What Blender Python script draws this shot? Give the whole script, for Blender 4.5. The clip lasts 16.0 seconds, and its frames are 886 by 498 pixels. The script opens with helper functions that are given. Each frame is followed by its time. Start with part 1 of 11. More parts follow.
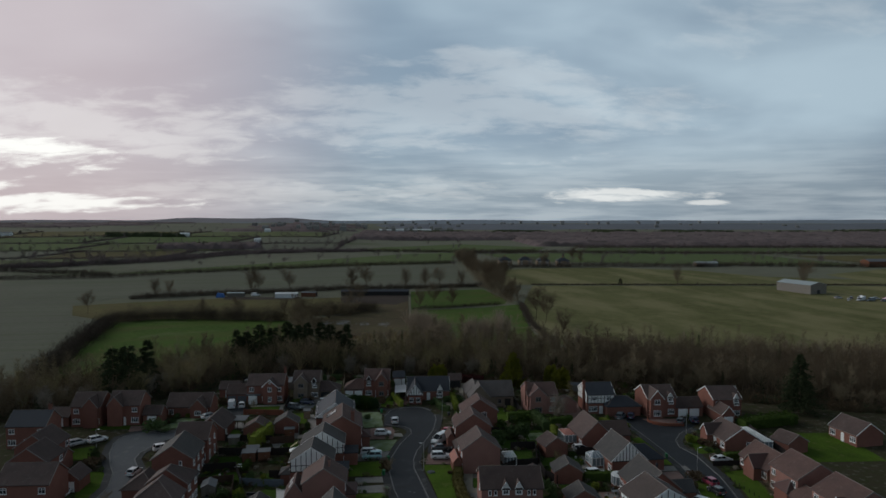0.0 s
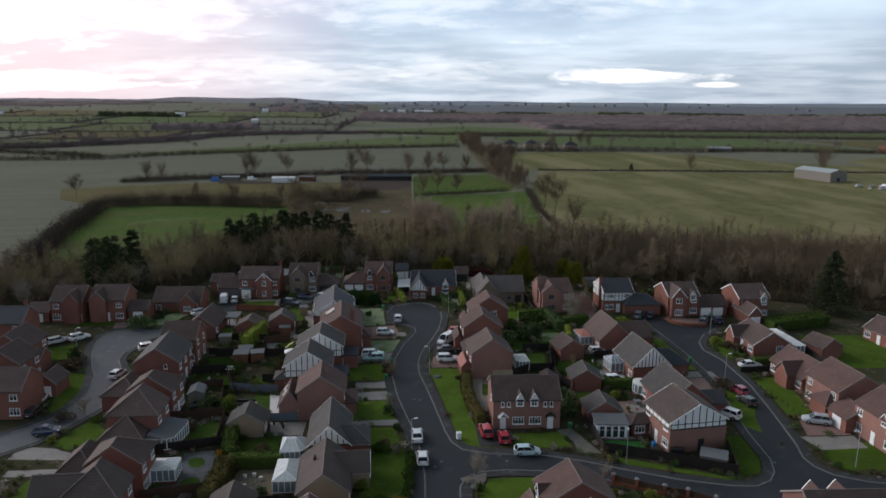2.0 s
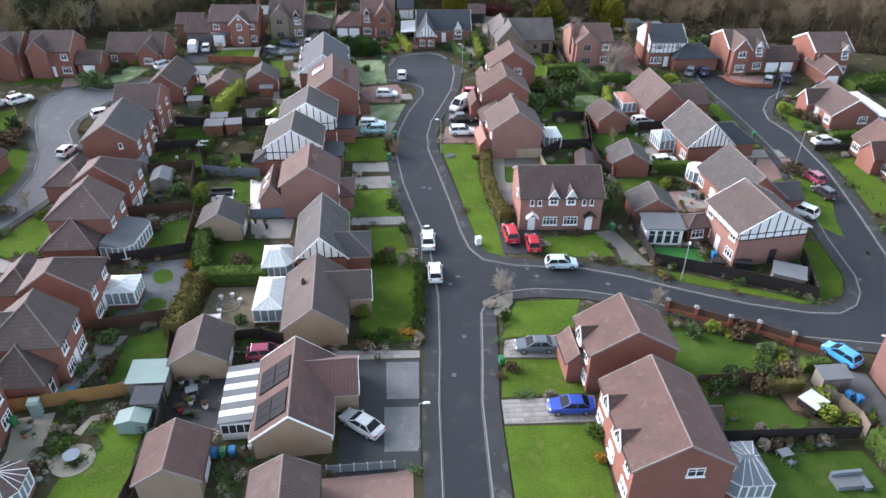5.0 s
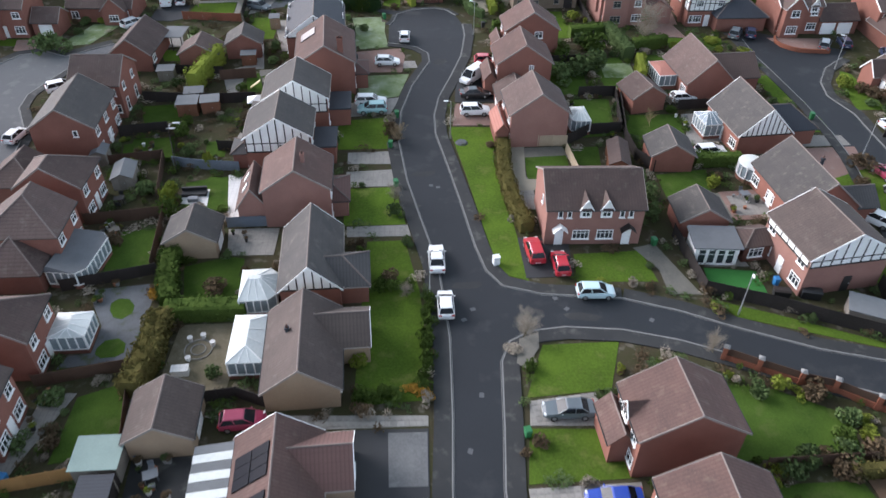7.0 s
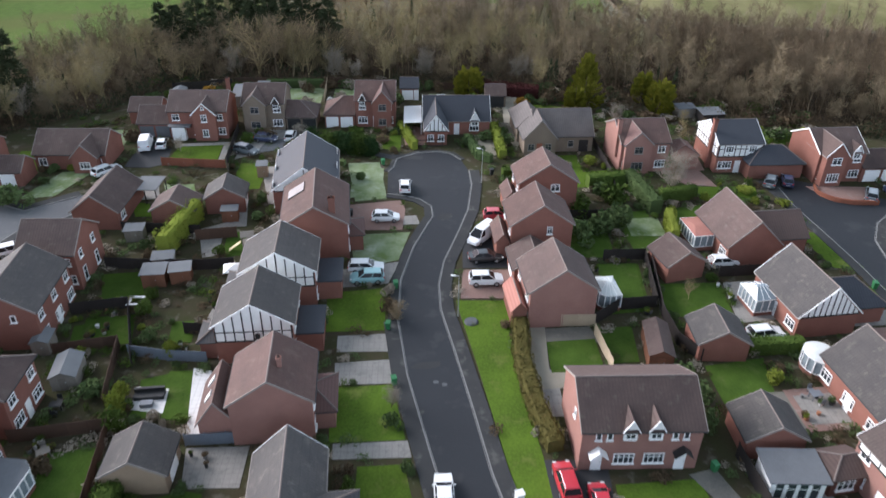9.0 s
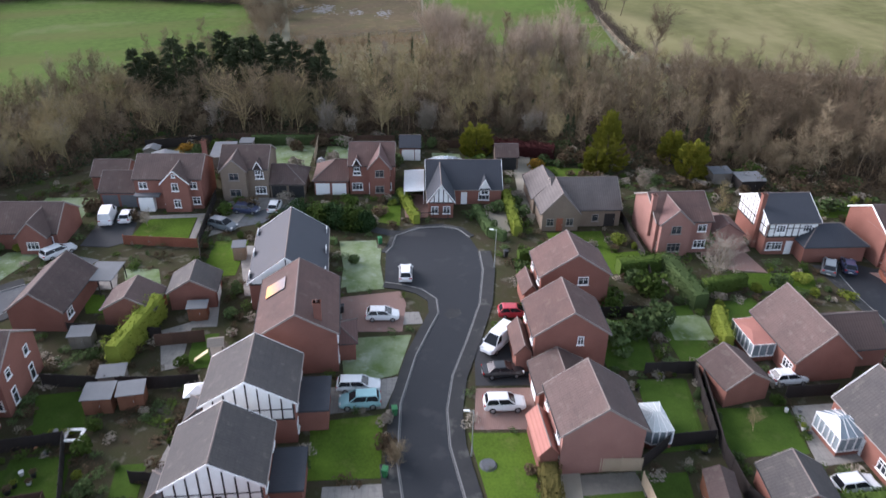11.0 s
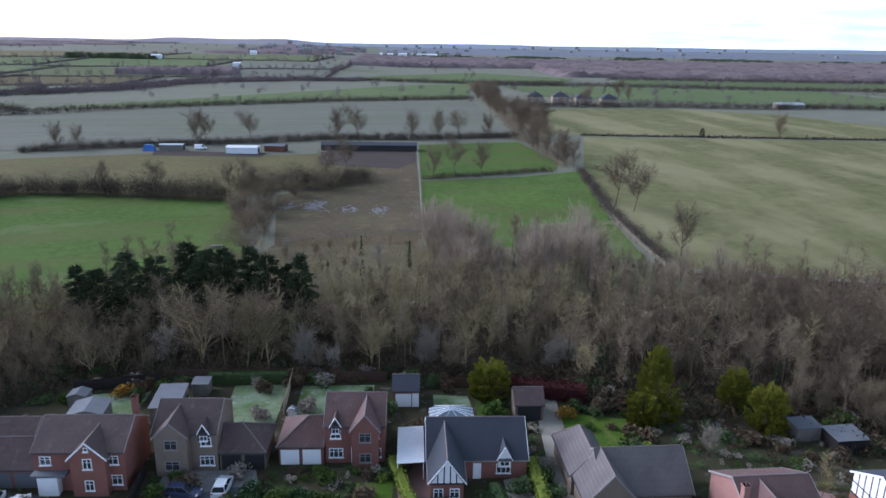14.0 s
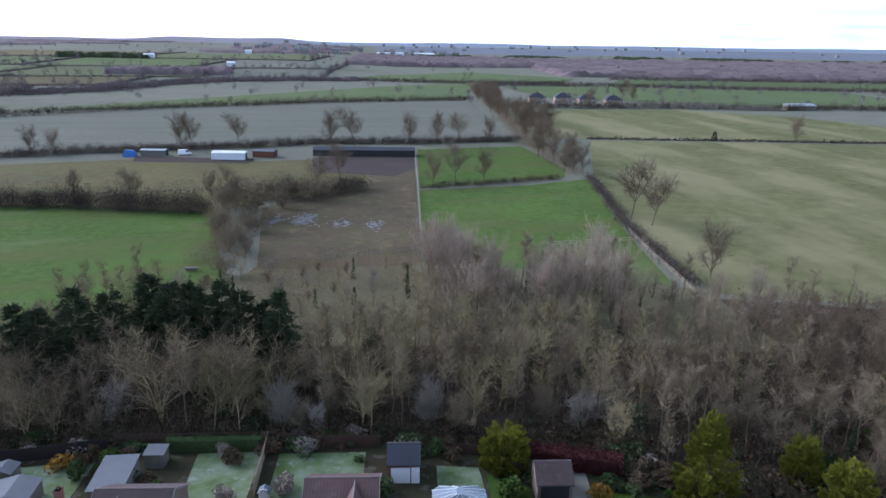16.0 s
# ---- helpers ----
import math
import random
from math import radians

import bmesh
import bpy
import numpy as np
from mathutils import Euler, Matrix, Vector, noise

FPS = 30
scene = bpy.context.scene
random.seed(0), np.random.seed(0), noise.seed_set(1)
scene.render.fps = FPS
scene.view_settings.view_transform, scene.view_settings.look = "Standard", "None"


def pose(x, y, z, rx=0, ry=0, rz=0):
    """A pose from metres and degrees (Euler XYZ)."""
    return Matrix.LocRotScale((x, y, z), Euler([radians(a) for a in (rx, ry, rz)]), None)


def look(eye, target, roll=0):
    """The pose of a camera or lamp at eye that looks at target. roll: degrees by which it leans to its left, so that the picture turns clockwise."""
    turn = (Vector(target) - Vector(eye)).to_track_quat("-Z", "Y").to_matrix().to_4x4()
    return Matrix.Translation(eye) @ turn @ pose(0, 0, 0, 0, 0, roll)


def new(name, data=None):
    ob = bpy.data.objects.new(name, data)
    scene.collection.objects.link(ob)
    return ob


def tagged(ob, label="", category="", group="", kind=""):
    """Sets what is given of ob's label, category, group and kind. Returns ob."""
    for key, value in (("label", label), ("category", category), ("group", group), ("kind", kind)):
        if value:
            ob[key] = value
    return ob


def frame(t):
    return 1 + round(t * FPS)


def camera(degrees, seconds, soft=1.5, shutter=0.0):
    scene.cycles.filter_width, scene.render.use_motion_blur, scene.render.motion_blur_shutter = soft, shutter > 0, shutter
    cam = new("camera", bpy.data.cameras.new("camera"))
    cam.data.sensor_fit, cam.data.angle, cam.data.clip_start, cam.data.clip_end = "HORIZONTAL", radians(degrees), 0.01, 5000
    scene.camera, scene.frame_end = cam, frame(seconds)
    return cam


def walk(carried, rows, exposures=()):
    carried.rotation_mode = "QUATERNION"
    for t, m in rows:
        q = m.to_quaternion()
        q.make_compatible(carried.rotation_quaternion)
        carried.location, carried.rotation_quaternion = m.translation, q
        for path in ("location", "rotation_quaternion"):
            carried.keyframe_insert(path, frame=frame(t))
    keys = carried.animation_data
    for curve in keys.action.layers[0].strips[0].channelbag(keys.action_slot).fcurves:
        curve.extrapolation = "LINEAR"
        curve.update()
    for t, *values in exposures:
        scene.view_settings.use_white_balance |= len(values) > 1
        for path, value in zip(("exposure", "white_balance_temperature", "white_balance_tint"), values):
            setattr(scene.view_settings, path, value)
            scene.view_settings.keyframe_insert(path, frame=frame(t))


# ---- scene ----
cam = camera(62.6, 16.0, shutter=0.5)
PATH = [
    (0, (2.192, -0.381, 53.535), (2.282, 1.615, 53.436), 0.0),
    (0.5, (2.036, 3.718, 53.398), (2.124, 5.71, 53.245), 0.1),
    (1, (1.952, 7.802, 53.259), (2.037, 9.786, 53.02), 0.2),
    (1.5, (1.796, 11.876, 53.169), (1.881, 13.847, 52.842), 0.3),
    (2, (1.618, 16.204, 53.106), (1.703, 18.159, 52.689), 0.4),
    (2.5, (1.589, 20.407, 52.894), (1.671, 22.336, 52.372), 0.4),
    (3, (1.523, 24.771, 52.673), (1.602, 26.662, 52.026), 0.5),
    (3.5, (1.36, 29.127, 52.532), (1.438, 30.972, 51.763), 0.5),
    (4, (1.323, 33.603, 52.421), (1.396, 35.393, 51.532), 0.6),
    (4.5, (1.266, 38.096, 52.245), (1.335, 39.824, 51.241), 0.6),
    (4.7, (1.189, 39.862, 52.231), (1.258, 41.563, 51.182), 0.6),
    (6.8, (0.462, 58.888, 52.238), (0.528, 60.435, 50.972), 0.9),
    (7, (0.493, 60.756, 52.227), (0.557, 62.303, 50.961), 0.9),
    (7.5, (0.358, 65.403, 52.167), (0.425, 66.956, 50.909), 1.0),
    (8, (0.297, 70.115, 52.274), (0.365, 71.707, 51.066), 1.0),
    (8.5, (0.278, 74.82, 52.341), (0.344, 76.484, 51.234), 0.8),
    (9, (0.23, 79.383, 52.178), (0.298, 81.084, 51.129), 0.8),
    (9.2, (0.145, 81.235, 52.171), (0.215, 82.945, 51.137), 0.9),
    (11.3, (-0.506, 100.767, 51.921), (-0.429, 102.514, 50.949), 1.1),
    (11.5, (-0.282, 102.581, 51.873), (-0.207, 104.357, 50.956), 1.1),
    (12, (-0.409, 107.402, 51.771), (-0.332, 109.263, 51.043), 0.9),
    (12.5, (-0.426, 112.094, 51.482), (-0.347, 114.008, 50.908), 0.8),
    (13, (-0.516, 116.826, 51.356), (-0.435, 118.745, 50.797), 0.8),
    (13.5, (-0.469, 121.501, 51.333), (-0.387, 123.419, 50.773), 0.8),
    (14, (-0.511, 126.232, 51.274), (-0.426, 128.15, 50.714), 0.9),
    (14.5, (-0.532, 130.845, 51.147), (-0.445, 132.764, 50.587), 0.8),
    (15, (-0.579, 135.603, 51.094), (-0.491, 137.52, 50.533), 0.9),
    (15.5, (-0.667, 140.259, 51.003), (-0.577, 142.177, 50.442), 0.9),
    (16, (-0.69, 145.117, 50.916), (-0.598, 147.034, 50.354), 0.9),
]
walk(cam, [(t, look(eye, target, roll)) for t, eye, target, roll in PATH],
     ((0, -1.16, 6240, 8), (1.0, -0.91, 6240, 12), (1.5, -0.74, 6240, 12), (2.0, -0.32, 6340, 14), (2.5, 0.05, 6080, 15.5), (3.0, 0.67, 6130, 16.5), (4.0, 1.52, 6130, 17.5), (4.7, 1.59, 6130, 17.5), (7, 1.17, 6230, 16.5), (9, 1.22, 6230, 16.5), (11.5, 1.27, 6010, 22.5), (12.0, 1.27, 5760, 21.5), (12.5, 1.15, 5460, 21.5), (13.0, 0.87, 5480, 20.5), (14, 0.77, 5330, 20.5), (16, 0.86, 5280, 21.5)))

import itertools

# ---- world, sun and sky ----
SUN_AZ, SUN_EL = radians(-62), radians(22)


def bearing_to(az, el):
    return Vector((math.sin(az) * math.cos(el), math.cos(az) * math.cos(el), math.sin(el)))


SUN_DIR = bearing_to(SUN_AZ, SUN_EL)
GLOW_DIR = bearing_to(radians(-38), radians(10))


def build_world():
    w = bpy.data.worlds.new("overcast_evening")
    scene.world = w
    w.use_nodes = True
    nt = w.node_tree
    nt.nodes.clear()
    N, K = nt.nodes.new, nt.links.new

    def math_node(op, a, b=None, c=None, clamp=False):
        n = N("ShaderNodeMath")
        n.operation, n.use_clamp = op, clamp
        for i, v in enumerate((a, b, c)):
            if v is None:
                continue
            if isinstance(v, (int, float)):
                n.inputs[i].default_value = v
            else:
                K(v, n.inputs[i])
        return n.outputs[0]

    def mix(f, a, b, kind="MIX"):
        n = N("ShaderNodeMix")
        n.data_type, n.blend_type = "RGBA", kind
        for sock, v in ((n.inputs[0], f), (n.inputs[6], a), (n.inputs[7], b)):
            if isinstance(v, (int, float)):
                sock.default_value = v
            elif isinstance(v, tuple):
                sock.default_value = (*v, 1)
            else:
                K(v, sock)
        return n.outputs[2]

    def ramp(f, a, b):
        n = N("ShaderNodeMapRange")
        n.interpolation_type = "SMOOTHSTEP"
        K(f, n.inputs[0])
        n.inputs[1].default_value, n.inputs[2].default_value = a, b
        return n.outputs[0]

    out, bg = N("ShaderNodeOutputWorld"), N("ShaderNodeBackground")
    sky = N("ShaderNodeTexSky")
    sky.sky_type = "NISHITA"
    sky.sun_disc = False
    sky.sun_elevation, sky.sun_rotation = SUN_EL, SUN_AZ
    co = N("ShaderNodeTexCoord")
    sep = N("ShaderNodeSeparateXYZ")
    K(co.outputs["Generated"], sep.inputs[0])
    x, y, z = sep.outputs
    up = math_node("MAXIMUM", z, 0.0)
    # clouds lie on a flat layer, so that they close up towards the horizon
    lift = math_node("ADD", up, 0.24)
    comb = N("ShaderNodeCombineXYZ")
    K(math_node("DIVIDE", x, lift), comb.inputs[0])
    K(math_node("DIVIDE", y, lift), comb.inputs[1])

    def noise_node(scale, detail, rough, off, stretch=(1, 1, 1)):
        m = N("ShaderNodeMapping")
        m.inputs["Location"].default_value = off
        m.inputs["Scale"].default_value = stretch
        K(comb.outputs[0], m.inputs[0])
        n = N("ShaderNodeTexNoise")
        n.inputs["Scale"].default_value, n.inputs["Detail"].default_value, n.inputs["Roughness"].default_value = scale, detail, rough
        n.inputs["Distortion"].default_value = 0.3
        K(m.outputs[0], n.inputs["Vector"])
        return n.outputs[0]

    big = noise_node(0.85, 4, 0.5, (3.1, 1.7, 0), (0.85, 1.0, 1))
    fine = noise_node(2.2, 4, 0.5, (7.3, 2.9, 0), (0.8, 1.1, 1))
    wisp = noise_node(7.0, 5, 0.6, (2.3, 8.9, 0), (0.7, 1.0, 1))
    body = math_node("ADD", math_node("MULTIPLY", big, 0.8), math_node("MULTIPLY", fine, 0.20))
    tone = ramp(body, 0.33, 0.62)
    cloud = mix(tone, (0.56, 0.73, 0.91), (1.10, 1.33, 1.48))
    # a paler layer low down, pinkish on the side of the sunset
    low = ramp(z, 0.12, 0.015)
    side = N("ShaderNodeVectorMath")
    side.operation = "DOT_PRODUCT"
    K(co.outputs["Generated"], side.inputs[0])
    side.inputs[1].default_value = GLOW_DIR
    near_sun = ramp(side.outputs["Value"], 0.80, 0.985)
    # long flat streaks close to the horizon
    flat = N("ShaderNodeCombineXYZ")
    K(math_node("MULTIPLY", math_node("ARCTAN2", x, y), 9.0), flat.inputs[0])
    K(math_node("MULTIPLY", z, 95.0), flat.inputs[1])
    bands = N("ShaderNodeTexNoise")
    bands.inputs["Scale"].default_value, bands.inputs["Detail"].default_value, bands.inputs["Roughness"].default_value = 0.8, 5, 0.55
    K(flat.outputs[0], bands.inputs["Vector"])
    streaks = mix(ramp(bands.outputs[0], 0.36, 0.66), (0.47, 0.56, 0.65), (0.90, 0.97, 1.02))
    cloud = mix(math_node("MULTIPLY", low, 0.75), cloud, streaks)
    cloud = mix(math_node("MULTIPLY", near_sun, 0.66), cloud, (1.50, 1.13, 1.10))
    # bright gaps in the cloud: bearing, elevation, half width, half height in degrees, strength
    bearing = math_node("ARCTAN2", x, y)
    level = math_node("ARCSINE", z)
    light = None
    for az, el, wd, ht, gain in ((16.8, 1.35, 5.0, 0.42, 0.62), (22.6, 0.7, 1.4, 0.22, 0.55), (-29.0, 3.9, 6.5, 1.25, 1.0), (-30.0, 0.75, 11.5, 0.5, 0.9), (4.0, 8.0, 16.0, 2.6, 0.2), (31.0, 16.5, 9.0, 3.8, 0.16), (-24.0, 6.4, 12.0, 2.0, 0.3), (-7.0, 1.6, 12.0, 0.7, 0.2)):
        dx = math_node("MULTIPLY", math_node("SUBTRACT", bearing, radians(az)), 1 / radians(wd))
        dy = math_node("MULTIPLY", math_node("SUBTRACT", level, radians(el)), 1 / radians(ht))
        dy = math_node("ADD", dy, math_node("MULTIPLY", math_node("SUBTRACT", fine, 0.5), 4.0))
        far = math_node("ADD", math_node("ADD", math_node("MULTIPLY", dx, dx), math_node("MULTIPLY", dy, dy)), math_node("MULTIPLY", math_node("SUBTRACT", wisp, 0.5), 5.5))
        spot = math_node("MULTIPLY", ramp(far, 1.8, 0.0), gain)
        light = spot if light is None else math_node("MAXIMUM", light, spot)
    cloud = mix(light, cloud, (2.3, 2.22, 2.08))
    cloud = mix(ramp(bearing, radians(8), radians(34)), cloud, mix(1.0, cloud, (0.85, 0.86, 0.87), "MULTIPLY"))
    # the low sun behind thin cloud in the west
    dx = math_node("MULTIPLY", math_node("SUBTRACT", bearing, radians(-41)), 1 / radians(6))
    dy = math_node("MULTIPLY", math_node("SUBTRACT", level, radians(4.5)), 1 / radians(4))
    cloud = mix(ramp(math_node("ADD", math_node("MULTIPLY", dx, dx), math_node("MULTIPLY", dy, dy)), 1.2, 0.3), cloud, (6.5, 2.7, 0.4))
    # the sky overhead, out of view, is dimmed to cut light on the land
    cloud = mix(ramp(z, 0.3, 0.62), cloud, mix(1.0, cloud, (0.25, 0.25, 0.25), "MULTIPLY"))
    away = ramp(y, 0.25, -0.55)
    cloud = mix(away, cloud, mix(1.0, cloud, (0.76, 0.77, 0.79), "MULTIPLY"))
    veil = mix(1.0, cloud, mix(0.0035, (0.0, 0.0, 0.0), sky.outputs[0]), "ADD")
    K(veil, bg.inputs[0])
    bg.inputs[1].default_value = 1.0
    K(bg.outputs[0], out.inputs[0])


build_world()
sun = new("sun", bpy.data.lights.new("sun", "SUN"))
sun.data.energy, sun.data.angle, sun.data.color = 3.5, radians(44), (1.0, 0.98, 0.955)
sun.matrix_world = look(SUN_DIR * 100, (0, 0, 0))

# ---- materials ----
MATS = {}


def material(name, color, rough=0.85, second=None, scale=1.0, fine=12.0, mix_amount=0.6, bump=0.15, metal=0.0, per_object=0.0,
             courses=None, speck=None, spec=0.3, coat=0.0, streak=None):
    """A surface with variation at two scales. courses: (axis, period) pairs of regular dark joints, narrow ones with
    painted profile shade; speck: (colour, amount, scale).
    """
    if name in MATS:
        return MATS[name]
    m = bpy.data.materials.new(name)
    m.use_nodes = True
    nt = m.node_tree
    nt.nodes.clear()
    N, K = nt.nodes.new, nt.links.new
    out, bsdf = N("ShaderNodeOutputMaterial"), N("ShaderNodeBsdfPrincipled")
    K(bsdf.outputs[0], out.inputs[0])
    bsdf.inputs["Roughness"].default_value = rough
    bsdf.inputs["Metallic"].default_value = metal
    bsdf.inputs["Specular IOR Level"].default_value = spec if rough < 0.88 else 0.02
    bsdf.inputs["Coat Weight"].default_value = coat
    co = N("ShaderNodeTexCoord")
    second = second or tuple(c * 0.6 for c in color)

    def tex(s, detail=5):
        n = N("ShaderNodeTexNoise")
        n.inputs["Scale"].default_value, n.inputs["Detail"].default_value = s, detail
        n.inputs["Roughness"].default_value = 0.6
        K(co.outputs["Object"], n.inputs["Vector"])
        return n.outputs[0]

    def rng(f, a, b):
        n = N("ShaderNodeMapRange")
        K(f, n.inputs[0])
        n.inputs[1].default_value, n.inputs[2].default_value = a, b
        return n.outputs[0]

    def mixc(f, a, b, kind="MIX"):
        n = N("ShaderNodeMix")
        n.data_type, n.blend_type = "RGBA", kind
        for sock, v in ((n.inputs[0], f), (n.inputs[6], a), (n.inputs[7], b)):
            if isinstance(v, (int, float)):
                sock.default_value = v
            elif isinstance(v, tuple):
                sock.default_value = (*v, 1)
            else:
                K(v, sock)
        return n.outputs[2]

    def mul(a, b):
        n = N("ShaderNodeMath")
        n.operation = "MULTIPLY"
        K(a, n.inputs[0])
        if isinstance(b, (int, float)):
            n.inputs[1].default_value = b
        else:
            K(b, n.inputs[1])
        return n.outputs[0]

    large, small = tex(scale), tex(fine)
    col = mixc(mul(rng(large, 0.3, 0.7), mix_amount), color, second)
    col = mixc(mul(rng(small, 0.35, 0.75), 0.45 * mix_amount), col, tuple(min(1, c * 1.5) for c in color))
    if speck:
        col = mixc(mul(rng(tex(speck[2], 6), 0.56, 0.66), speck[1]), col, speck[0])
    if streak:
        mp = N("ShaderNodeMapping")
        mp.vector_type = "TEXTURE"
        mp.inputs["Rotation"].default_value = (0, 0, radians(streak[2]))
        mp.inputs["Scale"].default_value = streak[3]
        K(co.outputs["Object"], mp.inputs[0])
        sn = N("ShaderNodeTexNoise")
        sn.inputs["Scale"].default_value, sn.inputs["Detail"].default_value = 1.0, 5
        K(mp.outputs[0], sn.inputs["Vector"])
        col = mixc(mul(rng(sn.outputs[0], 0.46, 0.64), streak[1]), col, streak[0])
    if per_object:
        info = N("ShaderNodeObjectInfo")
        hsv = N("ShaderNodeHueSaturation")
        K(col, hsv.inputs["Color"])
        n = N("ShaderNodeMapRange")
        K(info.outputs["Random"], n.inputs[0])
        n.inputs[3].default_value, n.inputs[4].default_value = 1 - per_object, 1 + per_object
        K(n.outputs[0], hsv.inputs["Value"])
        col = hsv.outputs[0]
    height = small
    if courses:
        sep = N("ShaderNodeSeparateXYZ")
        K(co.outputs["Object"], sep.inputs[0])
        for axis, period in courses:
            f = N("ShaderNodeMath")
            f.operation = "FRACT"
            K(mul(sep.outputs[axis], 1 / period), f.inputs[0])
            # narrow courses fade from dark over half a period: profile shade in the colour
            j = rng(f.outputs[0], 0.0, 0.16 if axis == 2 or period > 0.4 else 0.5)
            n = N("ShaderNodeMath")
            n.operation = "MINIMUM"
            n.inputs[1].default_value = 1.0
            K(j, n.inputs[0])
            inv = N("ShaderNodeMath")
            inv.operation = "SUBTRACT"
            inv.inputs[0].default_value = 1.0
            K(n.outputs[0], inv.inputs[1])
            col = mixc(mul(inv.outputs[0], 0.5 if axis == 2 else 0.28 if period > 0.6 else 0.5), col, tuple(c * 0.55 for c in color))
            height = mixc(mul(inv.outputs[0], 0.8), height, (0.0, 0.0, 0.0))
    K(col, bsdf.inputs["Base Color"])
    if bump:
        b = N("ShaderNodeBump")
        b.inputs["Strength"].default_value, b.inputs["Distance"].default_value = bump, 0.05
        K(height, b.inputs["Height"])
        K(b.outputs[0], bsdf.inputs["Normal"])
    MATS[name] = m
    return m


BRICK = material("red_brick", (0.222, 0.103, 0.079), 0.9, (0.15, 0.069, 0.055), 0.5, 14, per_object=0.10, courses=((2, 0.075),))
BRICK_PINK = material("pinkish_brick", (0.28, 0.152, 0.126), 0.9, (0.205, 0.108, 0.09), 0.5, 14, per_object=0.08, courses=((2, 0.075),))
BRICK_TAN = material("tan_brick", (0.29, 0.215, 0.15), 0.9, (0.21, 0.155, 0.112), 0.5, 14, per_object=0.08, courses=((2, 0.075),))
BRICK_STONE = material("weathered_buff_stone", (0.2, 0.158, 0.122), 0.9, (0.135, 0.108, 0.086), 0.5, 8, per_object=0.08, courses=((2, 0.15),))
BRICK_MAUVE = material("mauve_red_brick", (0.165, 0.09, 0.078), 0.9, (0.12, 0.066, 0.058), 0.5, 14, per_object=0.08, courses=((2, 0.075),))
BRICK_WALL = material("garden_wall_brick", (0.25, 0.095, 0.06), 0.9, (0.16, 0.07, 0.05), 0.8, 10, per_object=0.1, courses=((2, 0.075),))
TILE_BROWN = material("brown_roof_tile", (0.0987, 0.0672, 0.0595), 0.85, (0.0546, 0.0384, 0.0355), 0.3, 9, per_object=0.2, mix_amount=1.0, courses=((1, 0.33), (0, 0.62)), speck=((0.18, 0.165, 0.135), 0.25, 1.1), bump=0.5)
TILE_RED = material("red_brown_roof_tile", (0.112, 0.065, 0.055), 0.85, (0.062, 0.04, 0.036), 0.3, 9, per_object=0.16, mix_amount=1.0, courses=((1, 0.33), (0, 0.62)), speck=((0.2, 0.155, 0.12), 0.25, 1.0), bump=0.5)
TILE_GREY = material("grey_roof_tile", (0.074, 0.067, 0.063), 0.85, (0.044, 0.042, 0.043), 0.35, 9, per_object=0.16, mix_amount=0.95, courses=((1, 0.33), (0, 0.62)), speck=((0.2, 0.19, 0.15), 0.22, 1.1), bump=0.4)
TILE_SLATE = material("dark_slate_roof", (0.044, 0.048, 0.058), 0.7, (0.032, 0.036, 0.045), 0.4, 9, per_object=0.1, courses=((1, 0.3),), bump=0.35)
TILE_PALE = material("weathered_pale_tile", (0.118, 0.103, 0.097), 0.85, (0.07, 0.061, 0.059), 0.35, 9, per_object=0.08, mix_amount=0.95, courses=((1, 0.33), (0, 0.62)), bump=0.4)
TILE_WORN = material("grey_brown_roof_tile", (0.0906, 0.0686, 0.0608), 0.85, (0.0515, 0.0402, 0.0372), 0.3, 9, per_object=0.12, mix_amount=1.0, courses=((1, 0.33), (0, 0.62)), speck=((0.17, 0.155, 0.13), 0.25, 1.1), bump=0.5)
CROSS = {}
for tile, args in ((TILE_BROWN, ((0.09, 0.06, 0.052), (0.06, 0.042, 0.038))), (TILE_RED, ((0.128, 0.072, 0.064), (0.092, 0.055, 0.05))), (TILE_GREY, ((0.068, 0.065, 0.065), (0.046, 0.045, 0.047))), (TILE_SLATE, ((0.044, 0.048, 0.058), (0.032, 0.036, 0.045))), (TILE_WORN, ((0.082, 0.065, 0.058), (0.05, 0.041, 0.038)))):
    CROSS[tile.name] = material(tile.name + "_across", args[0], 0.85, args[1], 0.35, 9, per_object=0.12, courses=((0, 0.33), (1, 0.62)), bump=0.4)
RIDGE = material("ridge_tile", (0.165, 0.135, 0.122), 0.85, (0.115, 0.093, 0.085), 1.5, 8, courses=((1, 0.45),))
WHITE = material("white_upvc", (0.80, 0.80, 0.79), 0.4, (0.68, 0.68, 0.66), 0.8, 6, bump=0.03, spec=0.5)
RENDER_WHITE = material("white_render", (0.76, 0.76, 0.74), 0.85, (0.62, 0.61, 0.58), 0.7, 8, bump=0.1)
BLACK_WOOD = material("black_stained_timber", (0.022, 0.02, 0.02), 0.7, (0.04, 0.035, 0.03), 2, 20)
BARGE_GREY = material("weathered_bargeboard", (0.25, 0.22, 0.2), 0.7, (0.17, 0.15, 0.135), 1.2, 9)
GLASS = material("dark_window_glass", (0.028, 0.033, 0.04), 0.06, (0.05, 0.055, 0.06), 0.7, 3, bump=0.0, spec=0.8)
SKYLIGHT = material("skylight_glass", (0.06, 0.065, 0.07), 0.05, (0.045, 0.05, 0.055), 0.7, 3, bump=0.0, spec=1.0)
LEAD = material("grey_flat_roof", (0.125, 0.13, 0.14), 0.8, (0.08, 0.085, 0.09), 0.6, 7)
PINK_ROOF = material("pink_tiled_lean_to", (0.36, 0.16, 0.125), 0.85, (0.28, 0.12, 0.10), 0.6, 9, courses=((0, 0.3),))
